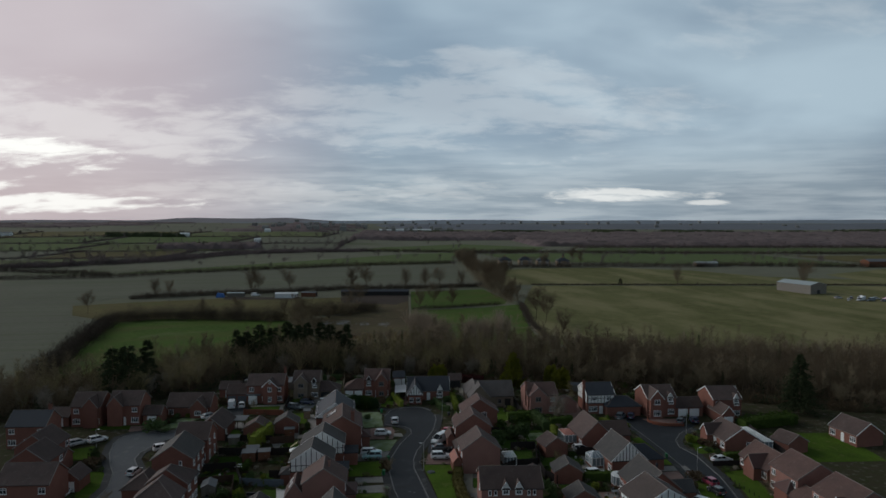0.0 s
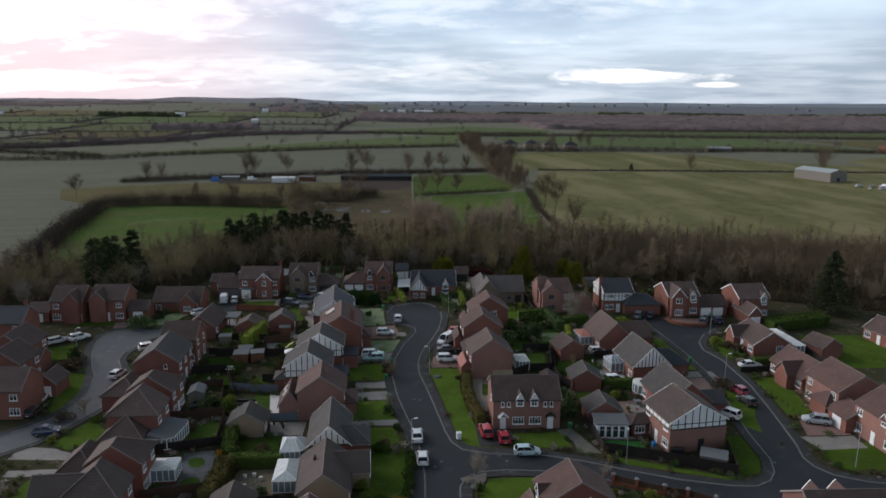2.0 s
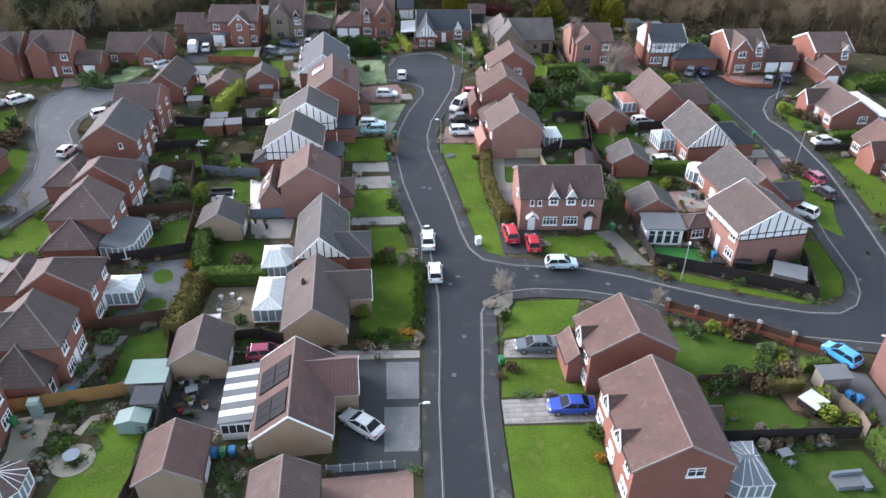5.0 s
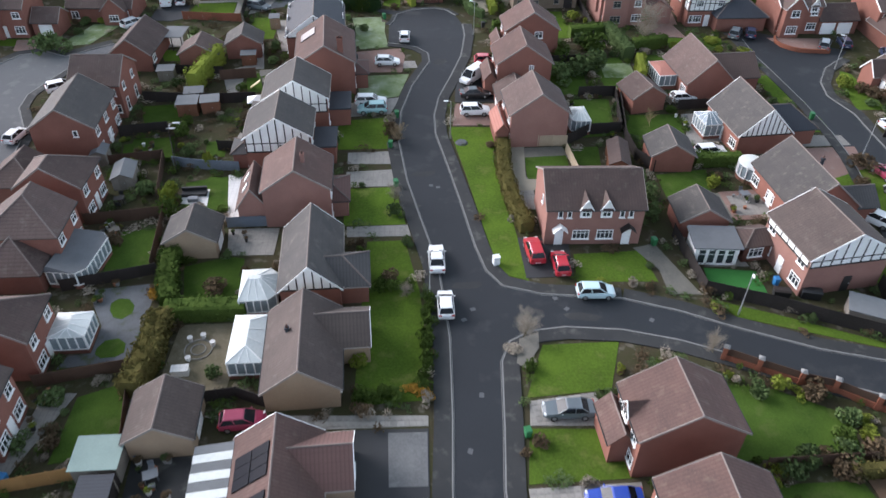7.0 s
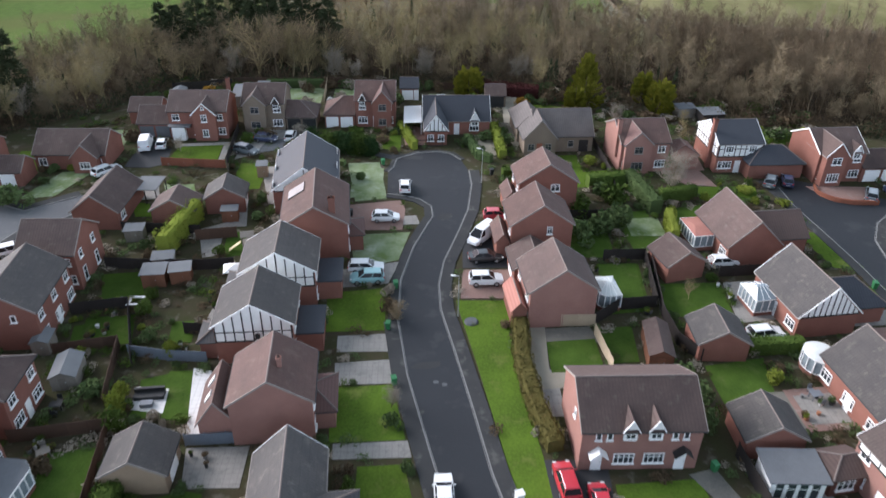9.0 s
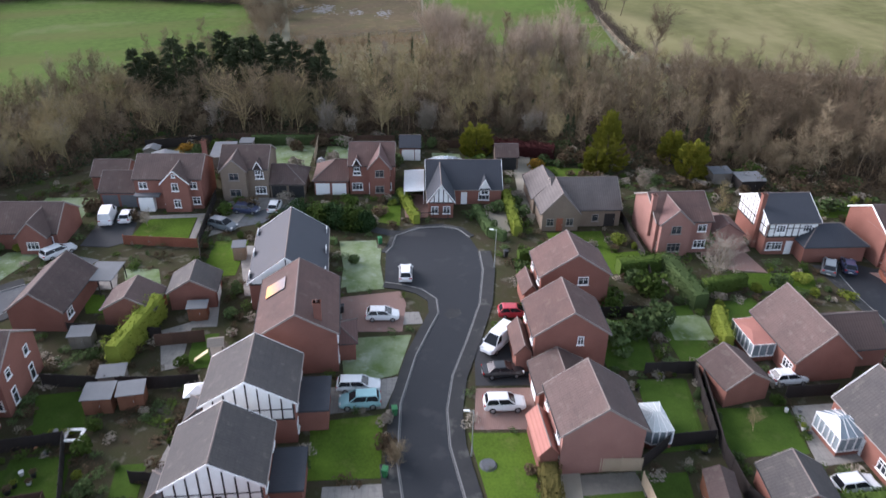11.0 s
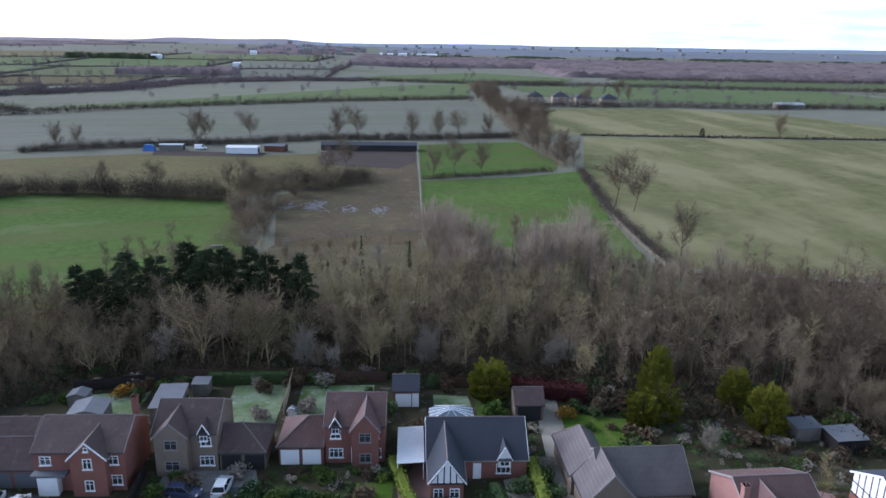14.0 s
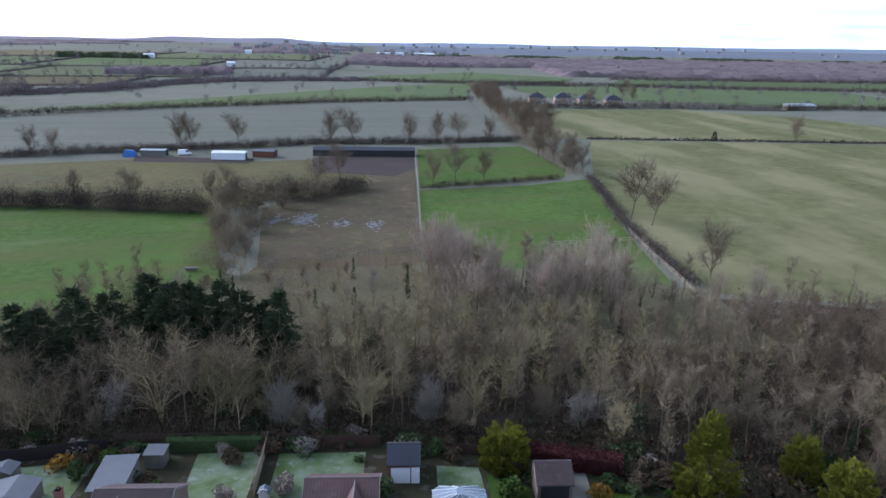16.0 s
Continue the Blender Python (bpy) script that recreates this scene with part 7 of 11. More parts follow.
def understorey():
    """Dark bushes packed under the trees along the whole front of the wood, and ivy on some trunks."""
    rng = np.random.default_rng(19)
    lots, ivy = [], []
    for k in range(2300):
        x = rng.uniform(-118, 180)
        f, b = edge(WOOD_FRONT, x), edge(WOOD_BACK, x)
        y = f - (4.0 if x > 24 else 1.2) + (b - f) * rng.uniform(0, 1) ** 2.4
        if thin_back(x, y):
            continue
        r, h = rng.uniform(1.0, 2.4), rng.uniform(0.8, 3.4 if y < f + 14 else 2.4)
        n = int(26 * r * h)
        d = rng.normal(size=(n, 3))
        d /= np.linalg.norm(d, axis=1, keepdims=True)
        p = d * np.array([r, r, h]) * rng.uniform(0.5, 1.0, (n, 1)) + np.array([x, y, terrain(x, y) + 0.1])
        p[:, 2] = np.maximum(p[:, 2], terrain(x, y))
        (ivy if rng.uniform() < (0.4 if x < -20 else 0.16) else lots).append(leaf_tris(p, 0.24, rng))
    for k in range(150):
        x = rng.uniform(-100, 170)
        f, b = edge(WOOD_FRONT, x), edge(WOOD_BACK, x)
        y = f + 3 + (b - f - 8) * rng.uniform(0, 1)
        h, r = rng.uniform(3, 7), rng.uniform(0.5, 1.1)
        n = int(30 * h)
        z, a = rng.uniform(0, 1, n), rng.uniform(0, 6.3, n)
        q = r * (1.1 - z) * rng.uniform(0.5, 1.1, n)
        ivy.append(leaf_tris(np.stack([x + q * np.cos(a), y + q * np.sin(a), terrain(x, y) + z * h], 1), 0.26, rng))
    solo_mesh("brambles", tri_mesh("brambles", np.concatenate(lots), BRUSH), "dark brown brambles and bushes under the trees", "undergrowth", "stuff")
    solo_mesh("ivy_growth", tri_mesh("ivy_growth", np.concatenate(ivy), IVY), "dark green ivy and holly among the trunks", "undergrowth", "stuff")


understorey()

# golden cypresses and other garden evergreens
for i, (x, y, h, r, form) in enumerate(((10.6, 221.0, 5.8, 2.9, bell), (33.0, 215.5, 10.6, 3.8, cone), (30.6, 212.8, 4.4, 2.0, bell), (44.9, 217.3, 6.0, 2.1, bell), (46.6, 211.0, 6.6, 2.7, bell))):
    t = thing("cypress", at_ground(x, y), "golden-green cypress with a dense rounded crown", "tree", "golden cypresses")
    part("trunk", trunk_shape(h, 0.16), BARK_DARK, t)
    part("crown", tri_mesh("crown", cypress_crown(40 + i, h, r, form), LEAF_GOLD), None, t)


def shrub_mesh(seed, r, h, mat, n=420, size=0.22, lumps=5):
    """A lumpy bush of small leaves, round at the top and gapped at the edge."""
    rng = np.random.default_rng(seed)
    cs = np.stack([rng.normal(0, r * 0.38, lumps), rng.normal(0, r * 0.38, lumps), rng.uniform(0.35, 0.68, lumps) * h], 1)
    cs[0] = (0, 0, h * 0.55)
    pick = rng.integers(0, lumps, n)
    d = rng.normal(size=(n, 3))
    d /= np.linalg.norm(d, axis=1, keepdims=True)
    rad = np.array([0.62 * r, 0.62 * r, 0.45 * h]) * rng.uniform(0.55, 1.0, (n, 1)) ** 0.4
    c = cs[pick] + d * rad
    c[:, 2] = np.maximum(c[:, 2], 0.03)
    return leaf_tris(c, size, rng)


SHRUBS, LEAVES, LOOSE = {}, {}, {}
for key, mat in (("green", LEAF_SHRUB), ("hedge", LEAF_HEDGE), ("lime", LEAF_LIME), ("brown", BRUSH), ("orange", LEAF_ORANGE), ("pale", TWIG_PALE), ("crimson", LEAF_CRIMSON)):
    LEAVES[key] = [shrub_mesh(60 + i, 1.0, 1.5, mat) for i in range(3)]
    SHRUBS[key] = [tri_mesh("foliage", v, mat) for v in LEAVES[key]]
SHRUB_WORDS = {"green": "dark green garden shrub", "hedge": "clipped green garden bush", "lime": "bright yellow-green garden bush", "brown": "bare brown winter shrub in a bed", "orange": "orange-leaved garden shrub",
               "pale": "bare pale-stemmed garden shrub", "crimson": "dark red-stemmed dogwood shrub"}


def shrub(x, y, r, h, key="green"):
    me = SHRUBS[key][random.randrange(3)]
    ob = new("shrub", me)
    ob.matrix_world = at_ground(x, y, random.random() * 360) @ Matrix.Diagonal((r, r, h / 1.5, 1))
    return tagged(ob, SHRUB_WORDS[key] + " growing in a bed", "shrub", "garden shrubs")


def loose_shrub(x, y, r, h, key):
    """One more clump of the planting that is gathered into one mesh for each kind of leaf."""
    v = LEAVES[key][random.randrange(3)]
    w = random.random() * 6.28
    c, q = math.cos(w) * r, math.sin(w) * r
    LOOSE.setdefault(key, []).append(v @ np.array([[c, -q, 0], [q, c, 0], [0, 0, h / 1.5]]).T + np.array([x, y, terrain(x, y)]))


def hedge(line, w, h, mat=None, label="clipped evergreen garden hedge", density=46, size=0.2, group="garden hedges", solid=True):
    """A hedge along a line: a rough core and a skin of leaves."""
    mat = mat or LEAF_HEDGE
    tris = []
    rng = np.random.default_rng(int(abs(line[0][0] * 13 + line[0][1] * 7)) + 1)
    x0, y0 = line[0]
    z0 = terrain(x0, y0)
    for (ax, ay), (bx, by) in zip(line, line[1:]):
        ln = math.hypot(bx - ax, by - ay)
        n = max(30, int(density * ln * (w + 2 * h) / 3))
        t = rng.uniform(0, 1, n)
        side = rng.uniform(0, 1, n)
        # around the cross-section: up one side, over the top, down the other
        per = side * (2 * h + w)
        off = np.where(per < h, -w / 2, np.where(per < h + w, per - h - w / 2, w / 2))
        z = np.where(per < h, per, np.where(per < h + w, h, 2 * h + w - per))
        wob = 0.10 * np.sin(t * ln * 1.7 + off) + rng.normal(0, 0.06, n)
        off = off * (1 + wob)
        z = np.maximum(z * (1 + 0.6 * wob), 0.02)
        nx, ny = -(by - ay) / ln, (bx - ax) / ln
        c = np.stack([ax + (bx - ax) * t + nx * off - x0, ay + (by - ay) * t + ny * off - y0, z], 1)
        c[:, 2] += np.interp(c[:, 1] + y0, H_Y, H_Z) - z0
        tris.append(leaf_tris(c, size, rng))
        if solid:
            k = 0.42
            q = [(-k * w, 0.0), (-k * w, 0.86 * h), (-k * w * 0.7, 0.94 * h), (k * w * 0.7, 0.94 * h), (k * w, 0.86 * h), (k * w, 0.0)]
            A = [np.array((ax - x0 + nx * o, ay - y0 + ny * o, zz + terrain(ax, ay) - z0)) for o, zz in q]
            B = [np.array((bx - x0 + nx * o, by - y0 + ny * o, zz + terrain(bx, by) - z0)) for o, zz in q]
            for i in range(5):
                tris.append(np.array([[A[i], B[i], B[i + 1]], [A[i], B[i + 1], A[i + 1]]]))
            for e in (A, B):
                tris.append(np.array([[e[0], e[i], e[i + 1]] for i in range(1, 5)]))
    return solo_mesh("hedge", tri_mesh("hedge", np.concatenate(tris), mat), label, "hedge", "", group, pose(x0, y0, z0))


# ---- fields ----
def field(ring, mat, label, lift=0.06):
    lift += 0.3 if max(p[1] for p in ring) > 700 else 0.0
    return draped("field", ring, mat, lift, label, "field")


field([(-131, 304), (-122, 262), (-114, 226), (-75, 252), (-38, 272), (-38, 288), (-46, 312), (-55, 345), (-94, 352), (-117, 353), (-138, 345)], F_GREEN, "green pasture beyond the wood")
field([(-36, 286), (-34, 299), (-43, 352), (-29, 368), (-16, 377), (-14, 405), (1, 420), (2, 312), (2, 286)], F_BROWN, "rough brown waterlogged paddock")
field([(2.6, 290), (2.6, 376), (40, 385), (62, 396), (56, 328), (54, 283), (30, 290)], F_GREEN, "bright green paddock with rail fences")
field([(2.6, 379), (2.6, 456), (49, 467), (58, 414), (54, 398), (25, 388)], F_GREEN, "small green paddock with a row of trees")
field([(-165, 366), (-138, 346), (-117, 354), (-94, 353), (-56, 346), (-44, 360), (-30, 369), (-16, 379), (-14, 406), (0.8, 421), (0.8, 436), (-39, 430), (-61, 424), (-103, 428), (-150, 414), (-180, 400)], F_OLIVE, "rough grass strip with hedges")
field([(-39, 434), (1, 442), (1, 412), (-6, 398), (-36, 405)], F_DARK, "bare dark soil of a muddy yard", 0.09)
field([(-108, 434), (-61, 430), (-61, 420), (-105, 422)], F_DARK, "bare dark soil beside the sheds", 0.09)
field([(60.5, 281), (59, 330), (64, 396), (85, 488), (226, 481), (330, 474), (330, 270), (150, 264), (90, 274)], F_STRAW, "pale straw-coloured pasture")
field([(64, 492), (60, 600), (106, 630), (181, 637), (241, 600), (275, 545), (330, 520), (330, 478), (226, 485), (85, 494)], F_STRAW, "pale pasture beyond a fence line")
field([(-170, 430), (-108, 449), (-42, 472), (2, 476), (48, 488), (44, 677), (-65, 650), (-150, 604), (-224, 555), (-290, 527), (-300, 420), (-200, 300), (-118, 226), (-124, 262), (-133, 304), (-140, 346), (-166, 366), (-180, 402)], F_GREY, "wide grey-green field of winter crop")
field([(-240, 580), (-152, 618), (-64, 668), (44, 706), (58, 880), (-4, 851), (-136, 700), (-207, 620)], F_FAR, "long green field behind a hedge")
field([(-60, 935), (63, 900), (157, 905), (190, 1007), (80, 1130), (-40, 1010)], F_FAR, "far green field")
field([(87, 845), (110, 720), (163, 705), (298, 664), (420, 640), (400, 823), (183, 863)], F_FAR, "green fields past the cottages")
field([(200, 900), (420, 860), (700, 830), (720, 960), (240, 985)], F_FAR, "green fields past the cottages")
field([(440, 640), (430, 800), (760, 800), (760, 560), (520, 590)], F_OLIVE, "rough pasture near the farm")
field([(330, 560), (330, 484), (430, 470), (520, 560), (430, 620)], F_STRAW, "pale pasture beside the farm")
QUILT = random.Random(5)
HEDGE_LINES = []
for (y0, y1, cuts) in ((640, 760, (-620, -430, -300)), (770, 900, (-760, -560, -400, -250)), (910, 1080, (-860, -640, -430, -210, -90)), (1090, 1300, (-900, -700, -480, -260, -80)), (1310, 1560, (-1000, -760, -420, -150))):
    for a, b in zip(cuts, cuts[1:]):
        j = lambda v, s: v + QUILT.uniform(-s, s)
        q = [(j(a, 8), j(y0, 12)), (j(b, 8) - 8, j(y0, 12) + 20), (j(b, 8) - 8, j(y1, 8) + 14), (j(a, 8), j(y1, 8))]
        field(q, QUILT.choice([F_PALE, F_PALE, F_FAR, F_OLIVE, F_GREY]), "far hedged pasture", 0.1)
        HEDGE_LINES += [[q[0], q[1]], [q[1], q[2]]]
wet = np.random.default_rng(51)
pools = Shape()
for cx, cy, sx, sy, n in ((-37, 338, 1.8, 5, 70), (-29, 338, 3.0, 6, 150), (-19, 335, 3.0, 5, 40), (-10, 334, 2.0, 5, 60)):
    for k in range(n):
        x, y = cx + wet.normal(0, sx * 0.6), cy + wet.normal(0, sy * 0.5)
        r, q = wet.uniform(0.15, 0.7), wet.uniform(0.2, 0.9)
        pools.poly([(x + r * math.cos(w) * wet.uniform(0.6, 1.3), y + q * math.sin(w) * wet.uniform(0.6, 1.3), terrain(x, y) + 0.10) for w in [i * 1.047 for i in range(6)]])
tagged(solo("puddles", pools, WATER, None, "small pale puddles lying in the wet paddock", "water"), kind="stuff")


def hedgerow(lines, w, h, label, size=0.5, per_m=22, mat=None, ragged=0.6, kind="stuff", name="hedgerow"):
    """Uneven bushes along field edges."""
    rng = np.random.default_rng(int(abs(lines[0][0][0] * 3 + lines[0][0][1])) + 11)
    tris = []
    for line in lines:
        for (ax, ay), (bx, by) in zip(line, line[1:]):
            ln = math.hypot(bx - ax, by - ay)
            k = max(2, int(ln / max(0.8, w * 0.2)))
            n = max(8, int(per_m * ln / k))
            for i in range(k):
                t = (i + rng.uniform(0, 1)) / k
                x, y = ax + (bx - ax) * t + rng.normal(0, w * 0.2), ay + (by - ay) * t + rng.normal(0, w * 0.2)
                r, top = w * rng.uniform(0.36, 0.6), h * (rng.uniform(0.55, 1.0) + ragged * 0.6 * rng.uniform(0, 1) ** 3)
                d = np.clip(rng.normal(0, 0.55, (n, 3)), -1.3, 1.3)
                p = d * np.array([r * 1.15, r * 1.15, top * 0.5]) + np.array([x, y, terrain(x, y) + top * 0.42])
                p[:, 2] = np.maximum(p[:, 2], terrain(x, y))
                tris.append(leaf_tris(p, size, rng))
    return solo_mesh(name, tri_mesh(name, np.concatenate(tris), mat or HEDGE_BROWN), label, "hedgerow", kind)


hedgerow([[(-137, 345), (-117, 353), (-94, 352), (-67, 347), (-56, 345)], [(-46, 360), (-42, 363), (-29, 368), (-16, 377)]], 6.0, 6.4, "thick brown winter hedge along the pasture", 0.19, 900, HEDGE_BROWN, 0.9)
hedgerow([[(-160, 428), (-134, 439), (-108, 447), (-69, 458), (-42, 470), (2, 473), (51, 485)]], 3.4, 3.6, "brown winter hedge behind the sheds", 0.26, 260)
hedgerow([[(-112, 226), (-121, 262), (-130, 304), (-137, 343)]], 6.0, 5.6, "tall brown hedge beside the crop field", 0.26, 420, HEDGE_BROWN)
hedgerow([[(63, 396), (60, 360), (58, 334), (58, 308), (59, 284)]], 3.0, 2.4, "grey scrubby hedge beside the lane", 0.2, 150, HEDGE_BROWN)
hedgerow([[(4, 379), (25, 386), (52, 396)]], 2.2, 2.2, "low dark hedge between the paddocks", 0.2, 140)
hedgerow([[(205, 487), (330, 480), (420, 472)], [(85, 492.5), (205, 487)]], 1.6, 1.3, "clipped hedge across the pasture", 0.5, 22)
hedgerow([[(-300, 545), (-223, 557), (-195, 582), (-150, 611), (-65, 660), (44, 697)], [(-230, 575), (-290, 600), (-420, 640)]], 4.0, 4.5, "hedge with young trees along the crop field", 0.45, 60)
hedgerow([[(-60, 915), (63, 885), (157, 900)], [(70, 860), (180, 872), (300, 850), (430, 835), (720, 815)], [(64, 640), (106, 640), (181, 648), (250, 640), (300, 652), (420, 628)], [(230, 995), (420, 985), (740, 970)]], 5.0, 5.0, "dark hedges along the far fields", 0.5, 60)
hedgerow(HEDGE_LINES, 3.2, 2.8, "hedges of the far pastures", 0.5, 26, FAR_WOOD)
hedgerow([[(-250, 760), (-200, 860), (-120, 900), (-60, 915)], [(-420, 620), (-300, 690), (-230, 770)]], 24.0, 4.5, "scrubby wood along the far stream", 0.7, 110, FAR_WOOD)
# dense tree line running away beside the straw field
rng_line = np.random.default_rng(77)
for k in range(60):
    t = rng_line.uniform(0, 1) ** 1.2
    x, y = 58 + 4 * math.sin(t * 5) + rng_line.normal(0, 5.0), 404 + t * 330
    bare_tree(x, y, int(rng_line.choice([8, 9, 9])), rng_line.uniform(10, 17), rng_line.uniform(0, 360), "trees along the lane", label="bare purple-brown tree in the lane-side row")
hedgerow([[(58, 402), (54, 484), (56, 624), (60, 880)]], 8.0, 3.6, "thicket under the lane-side trees", 0.2, 150, TWIG_PURPLE)
for (x, y, w, h) in ((62, 343, 0, 13), (65, 334, 1, 11), (63.5, 290, 0, 10), (185, 489, 0, 10), (-95, 451, 2, 12), (-90, 451, 2, 11), (-72, 457, 0, 11), (-35, 465, 2, 12), (-24, 459, 0, 13), (-1, 472, 0, 11), (12, 473, 1, 11), (22, 474, 0, 11),
                     (36, 483, 1, 9), (7, 383, 0, 9), (15, 387, 1, 10), (25, 392, 0, 9), (-148, 435, 1, 9), (-140, 437, 1, 8), (-160, 372, 2, 9), (120, 640, 0, 11), (160, 700, 0, 12), (165, 690, 2, 10), (-60, 362, 1, 7), (-52, 352, 0, 9),
                     (-47, 347, 1, 8), (-50, 340, 1, 7), (-30, 372, 0, 9), (-24, 390, 0, 10), (-80, 357, 0, 8), (-100, 362, 1, 7), (4, 258, 5, 13), (12, 272, 5, 13), (22, 284, 5, 12), (300, 540, 1, 11), (280, 500, 0, 12), (262, 470, 1, 10), (-45, 313, 1, 7), (-37, 301, 4, 6)):
    bare_tree(x, y, 8 + (w + int(x)) % 2 if y > 285 else w, h * (1.45 if y > 285 else 1.0), (x * 37 + y * 11) % 360, "lone field trees", label="bare spreading field tree standing over the pasture")
t = thing("ivy_stump", at_ground(146, 491), "dead tree stump thick with dark ivy", "tree stump")
part("trunk", Shape().tube((0, 0, -0.2), (0.3, 0, 4.6), 0.45, 0.12, 7), BARK_DARK, t)
part("ivy", tri_mesh("ivy", conifer_mesh(91, 4.4, 1.5, LEAF_DARK, 500, 0.4, 0.35, 0.35), LEAF_DARK), None, t)
# russet scrub at the back of the wood
hedgerow([[(-36, 292), (-20, 296), (-4, 297), (8, 293)], [(-30, 284), (-6, 286), (14, 284)], [(-34, 276), (-12, 276)]], 11.0, 3.6, "russet willow scrub at the paddock's edge", 0.13, 210, TWIG_RED, 1.2, name="scrub")
hedgerow([[(-38, 268), (-10, 270), (20, 268), (50, 262)], [(-30, 262), (0, 262), (40, 258)], [(10, 284), (40, 280), (54, 270)]], 13.0, 3.4, "pale olive scrub and saplings behind the wood", 0.13, 170, TWIG_OLIVE, 1.2, name="scrub")
rng_haze = np.random.default_rng(88)
for k in range(30):
    x, y = rng_haze.uniform(3, 40), rng_haze.uniform(266, 292)
    bare_tree(x, y - 0.25 * max(0, x - 20), 10, rng_haze.uniform(11, 16), rng_haze.uniform(0, 360), "hazy birches behind the wood")
for x, y, h in ((-45, 341, 12.5), (-42.5, 309, 9.0), (-38.5, 292, 7.0), (-49, 330, 8.0), (-40, 326, 6.5), (-52, 349, 9.5), (-37, 352, 9.0), (-28, 361, 10.0), (-47, 318, 6.0)):
    bare_tree(x, y, 12, h, x * 31, "willows beside the paddock")
hedgerow([[(-48, 300), (-44, 315), (-42, 330), (-46, 345)]], 8.0, 3.2, "grey-brown willow scrub beside the pond", 0.14, 320, TWIG_PURPLE, name="scrub")


def far_wood(name, ring_x, ring_y, label, top=9, cell=14, mat=None, seed=1, shape=None):
    """A wood seen from far off: an uneven roof of crowns over its whole area, with drooping edges."""
    rng = np.random.default_rng(seed)
    (x0, x1), (y0, y1) = ring_x, ring_y
    step = max(cell * 0.55, (x1 - x0) / 170, (y1 - y0) / 110)
    nx, ny = int((x1 - x0) / step) + 2, int((y1 - y0) / step) + 2
    s = Shape()
    for j in range(ny):
        for i in range(nx):
            x, y = x0 + i * step + rng.uniform(-0.3, 0.3) * step, y0 + j * step + rng.uniform(-0.3, 0.3) * step
            rim = i in (0, nx - 1) or j in (0, ny - 1) or (shape is not None and not bool(shape(np.array([x]), np.array([y]))[0]))
            s.v.append((x, y, terrain(x, y) + (-3.0 if rim else top * rng.uniform(0.25, 1.05))))
    for j in range(ny - 1):
        for i in range(nx - 1):
            q = (j * nx + i, j * nx + i + 1, (j + 1) * nx + i + 1, (j + 1) * nx + i)
            if any(s.v[k][2] > terrain(*s.v[k][:2]) for k in q):
                s.f.append(q)
    ob = tagged(solo(name, s, mat or FAR_WOOD, None, label, "woodland"), kind="stuff")
    for p in ob.data.polygons:
        p.use_smooth = True
    return ob


far_wood("far_wood", (180, 1900), (1010, 1760), "wide dark purple-brown wood on the far side", 7, 13, shape=lambda x, y: y > 1000 + 0.1 * np.abs(x - 700))
far_wood("far_wood", (-110, 200), (1300, 1800), "dark wood in the valley", 8, 14, seed=4)
far_wood("far_wood", (-535, -390), (1290, 1318), "dark plantation strip on the hillside", 9, 8, LEAF_DARK, 5)
far_wood("far_wood", (-450, -60), (1620, 2500), "scattered woods under the hill", 5, 22, seed=6, shape=lambda x, y: np.sin(x / 60) + np.sin(y / 45 + x / 90) > 0.2)
far_wood("far_wood", (-1900, -700), (1900, 3000), "scattered woods under the hill", 5, 22, seed=8, shape=lambda x, y: np.sin(x / 90) + np.sin(y / 70 + x / 130) > 0.4)
far_wood("far_trees", (-50, 1900), (1800, 1930), "broken line of trees along the skyline", 8, 16, LEAF_DARK, 7, shape=lambda x, y: np.sin(x / 37) + np.sin(x / 91 + y / 60) > 0.3)
far_wood("far_wood", (-330, -200), (955, 1010), "small dark copse among the fields", 8, 8, seed=9)


def far_trees():
    """Small bare hedge trees dotted about the far fields."""
    rng = np.random.default_rng(64)
    out = []
    for k in range(760):
        y = 640 + 1500 * rng.uniform(0, 1) ** 1.3
        x = rng.uniform(-0.62, 0.62) * y
        if k % 2 and HEDGE_LINES:
            (ax, ay), (bx, by) = HEDGE_LINES[int(rng.integers(0, len(HEDGE_LINES)))]
            f = rng.uniform(0, 1)
            x, y = ax + (bx - ax) * f, ay + (by - ay) * f
        h, r, n = rng.uniform(5, 11), rng.uniform(2, 4.5), 120
        d = rng.normal(size=(n, 3))
        d /= np.linalg.norm(d, axis=1, keepdims=True)
        p = d * np.array([r, r, h * 0.42]) * rng.uniform(0.4, 1, (n, 1)) + np.array([x, y, terrain(x, y) + h * 0.58])
        out.append(leaf_tris(p, 0.5, rng))
    solo_mesh("far_hedge_trees", tri_mesh("far_hedge_trees", np.concatenate(out), FAR_WOOD), "bare hedge trees dotted over the far fields", "trees", "stuff")


far_trees()


def hill(name, pts, depth, mat, label):
    """A long low hill on the skyline: a ridge of given heights with slopes before and behind."""
    s = Shape()
    k = len(pts)
    for row, f in ((-1, 0.0), (-0.5, 0.55), (0, 1.0), (0.6, 0.4), (1, 0.0)):
        for x, y, h in pts:
            s.v.append((x, y + row * depth, 2 + h * f - (4 if f == 0 else 0) + noise.noise(Vector((x / 160, row * 3, 0))) * 2.0 * f))
    for j in range(4):
        for i in range(k - 1):
            s.f.append((j * k + i, j * k + i + 1, (j + 1) * k + i + 1, (j + 1) * k + i))
    ob = solo(name, s, mat, None, label, "hill", kind="structure")
    for p in ob.data.polygons:
        p.use_smooth = True


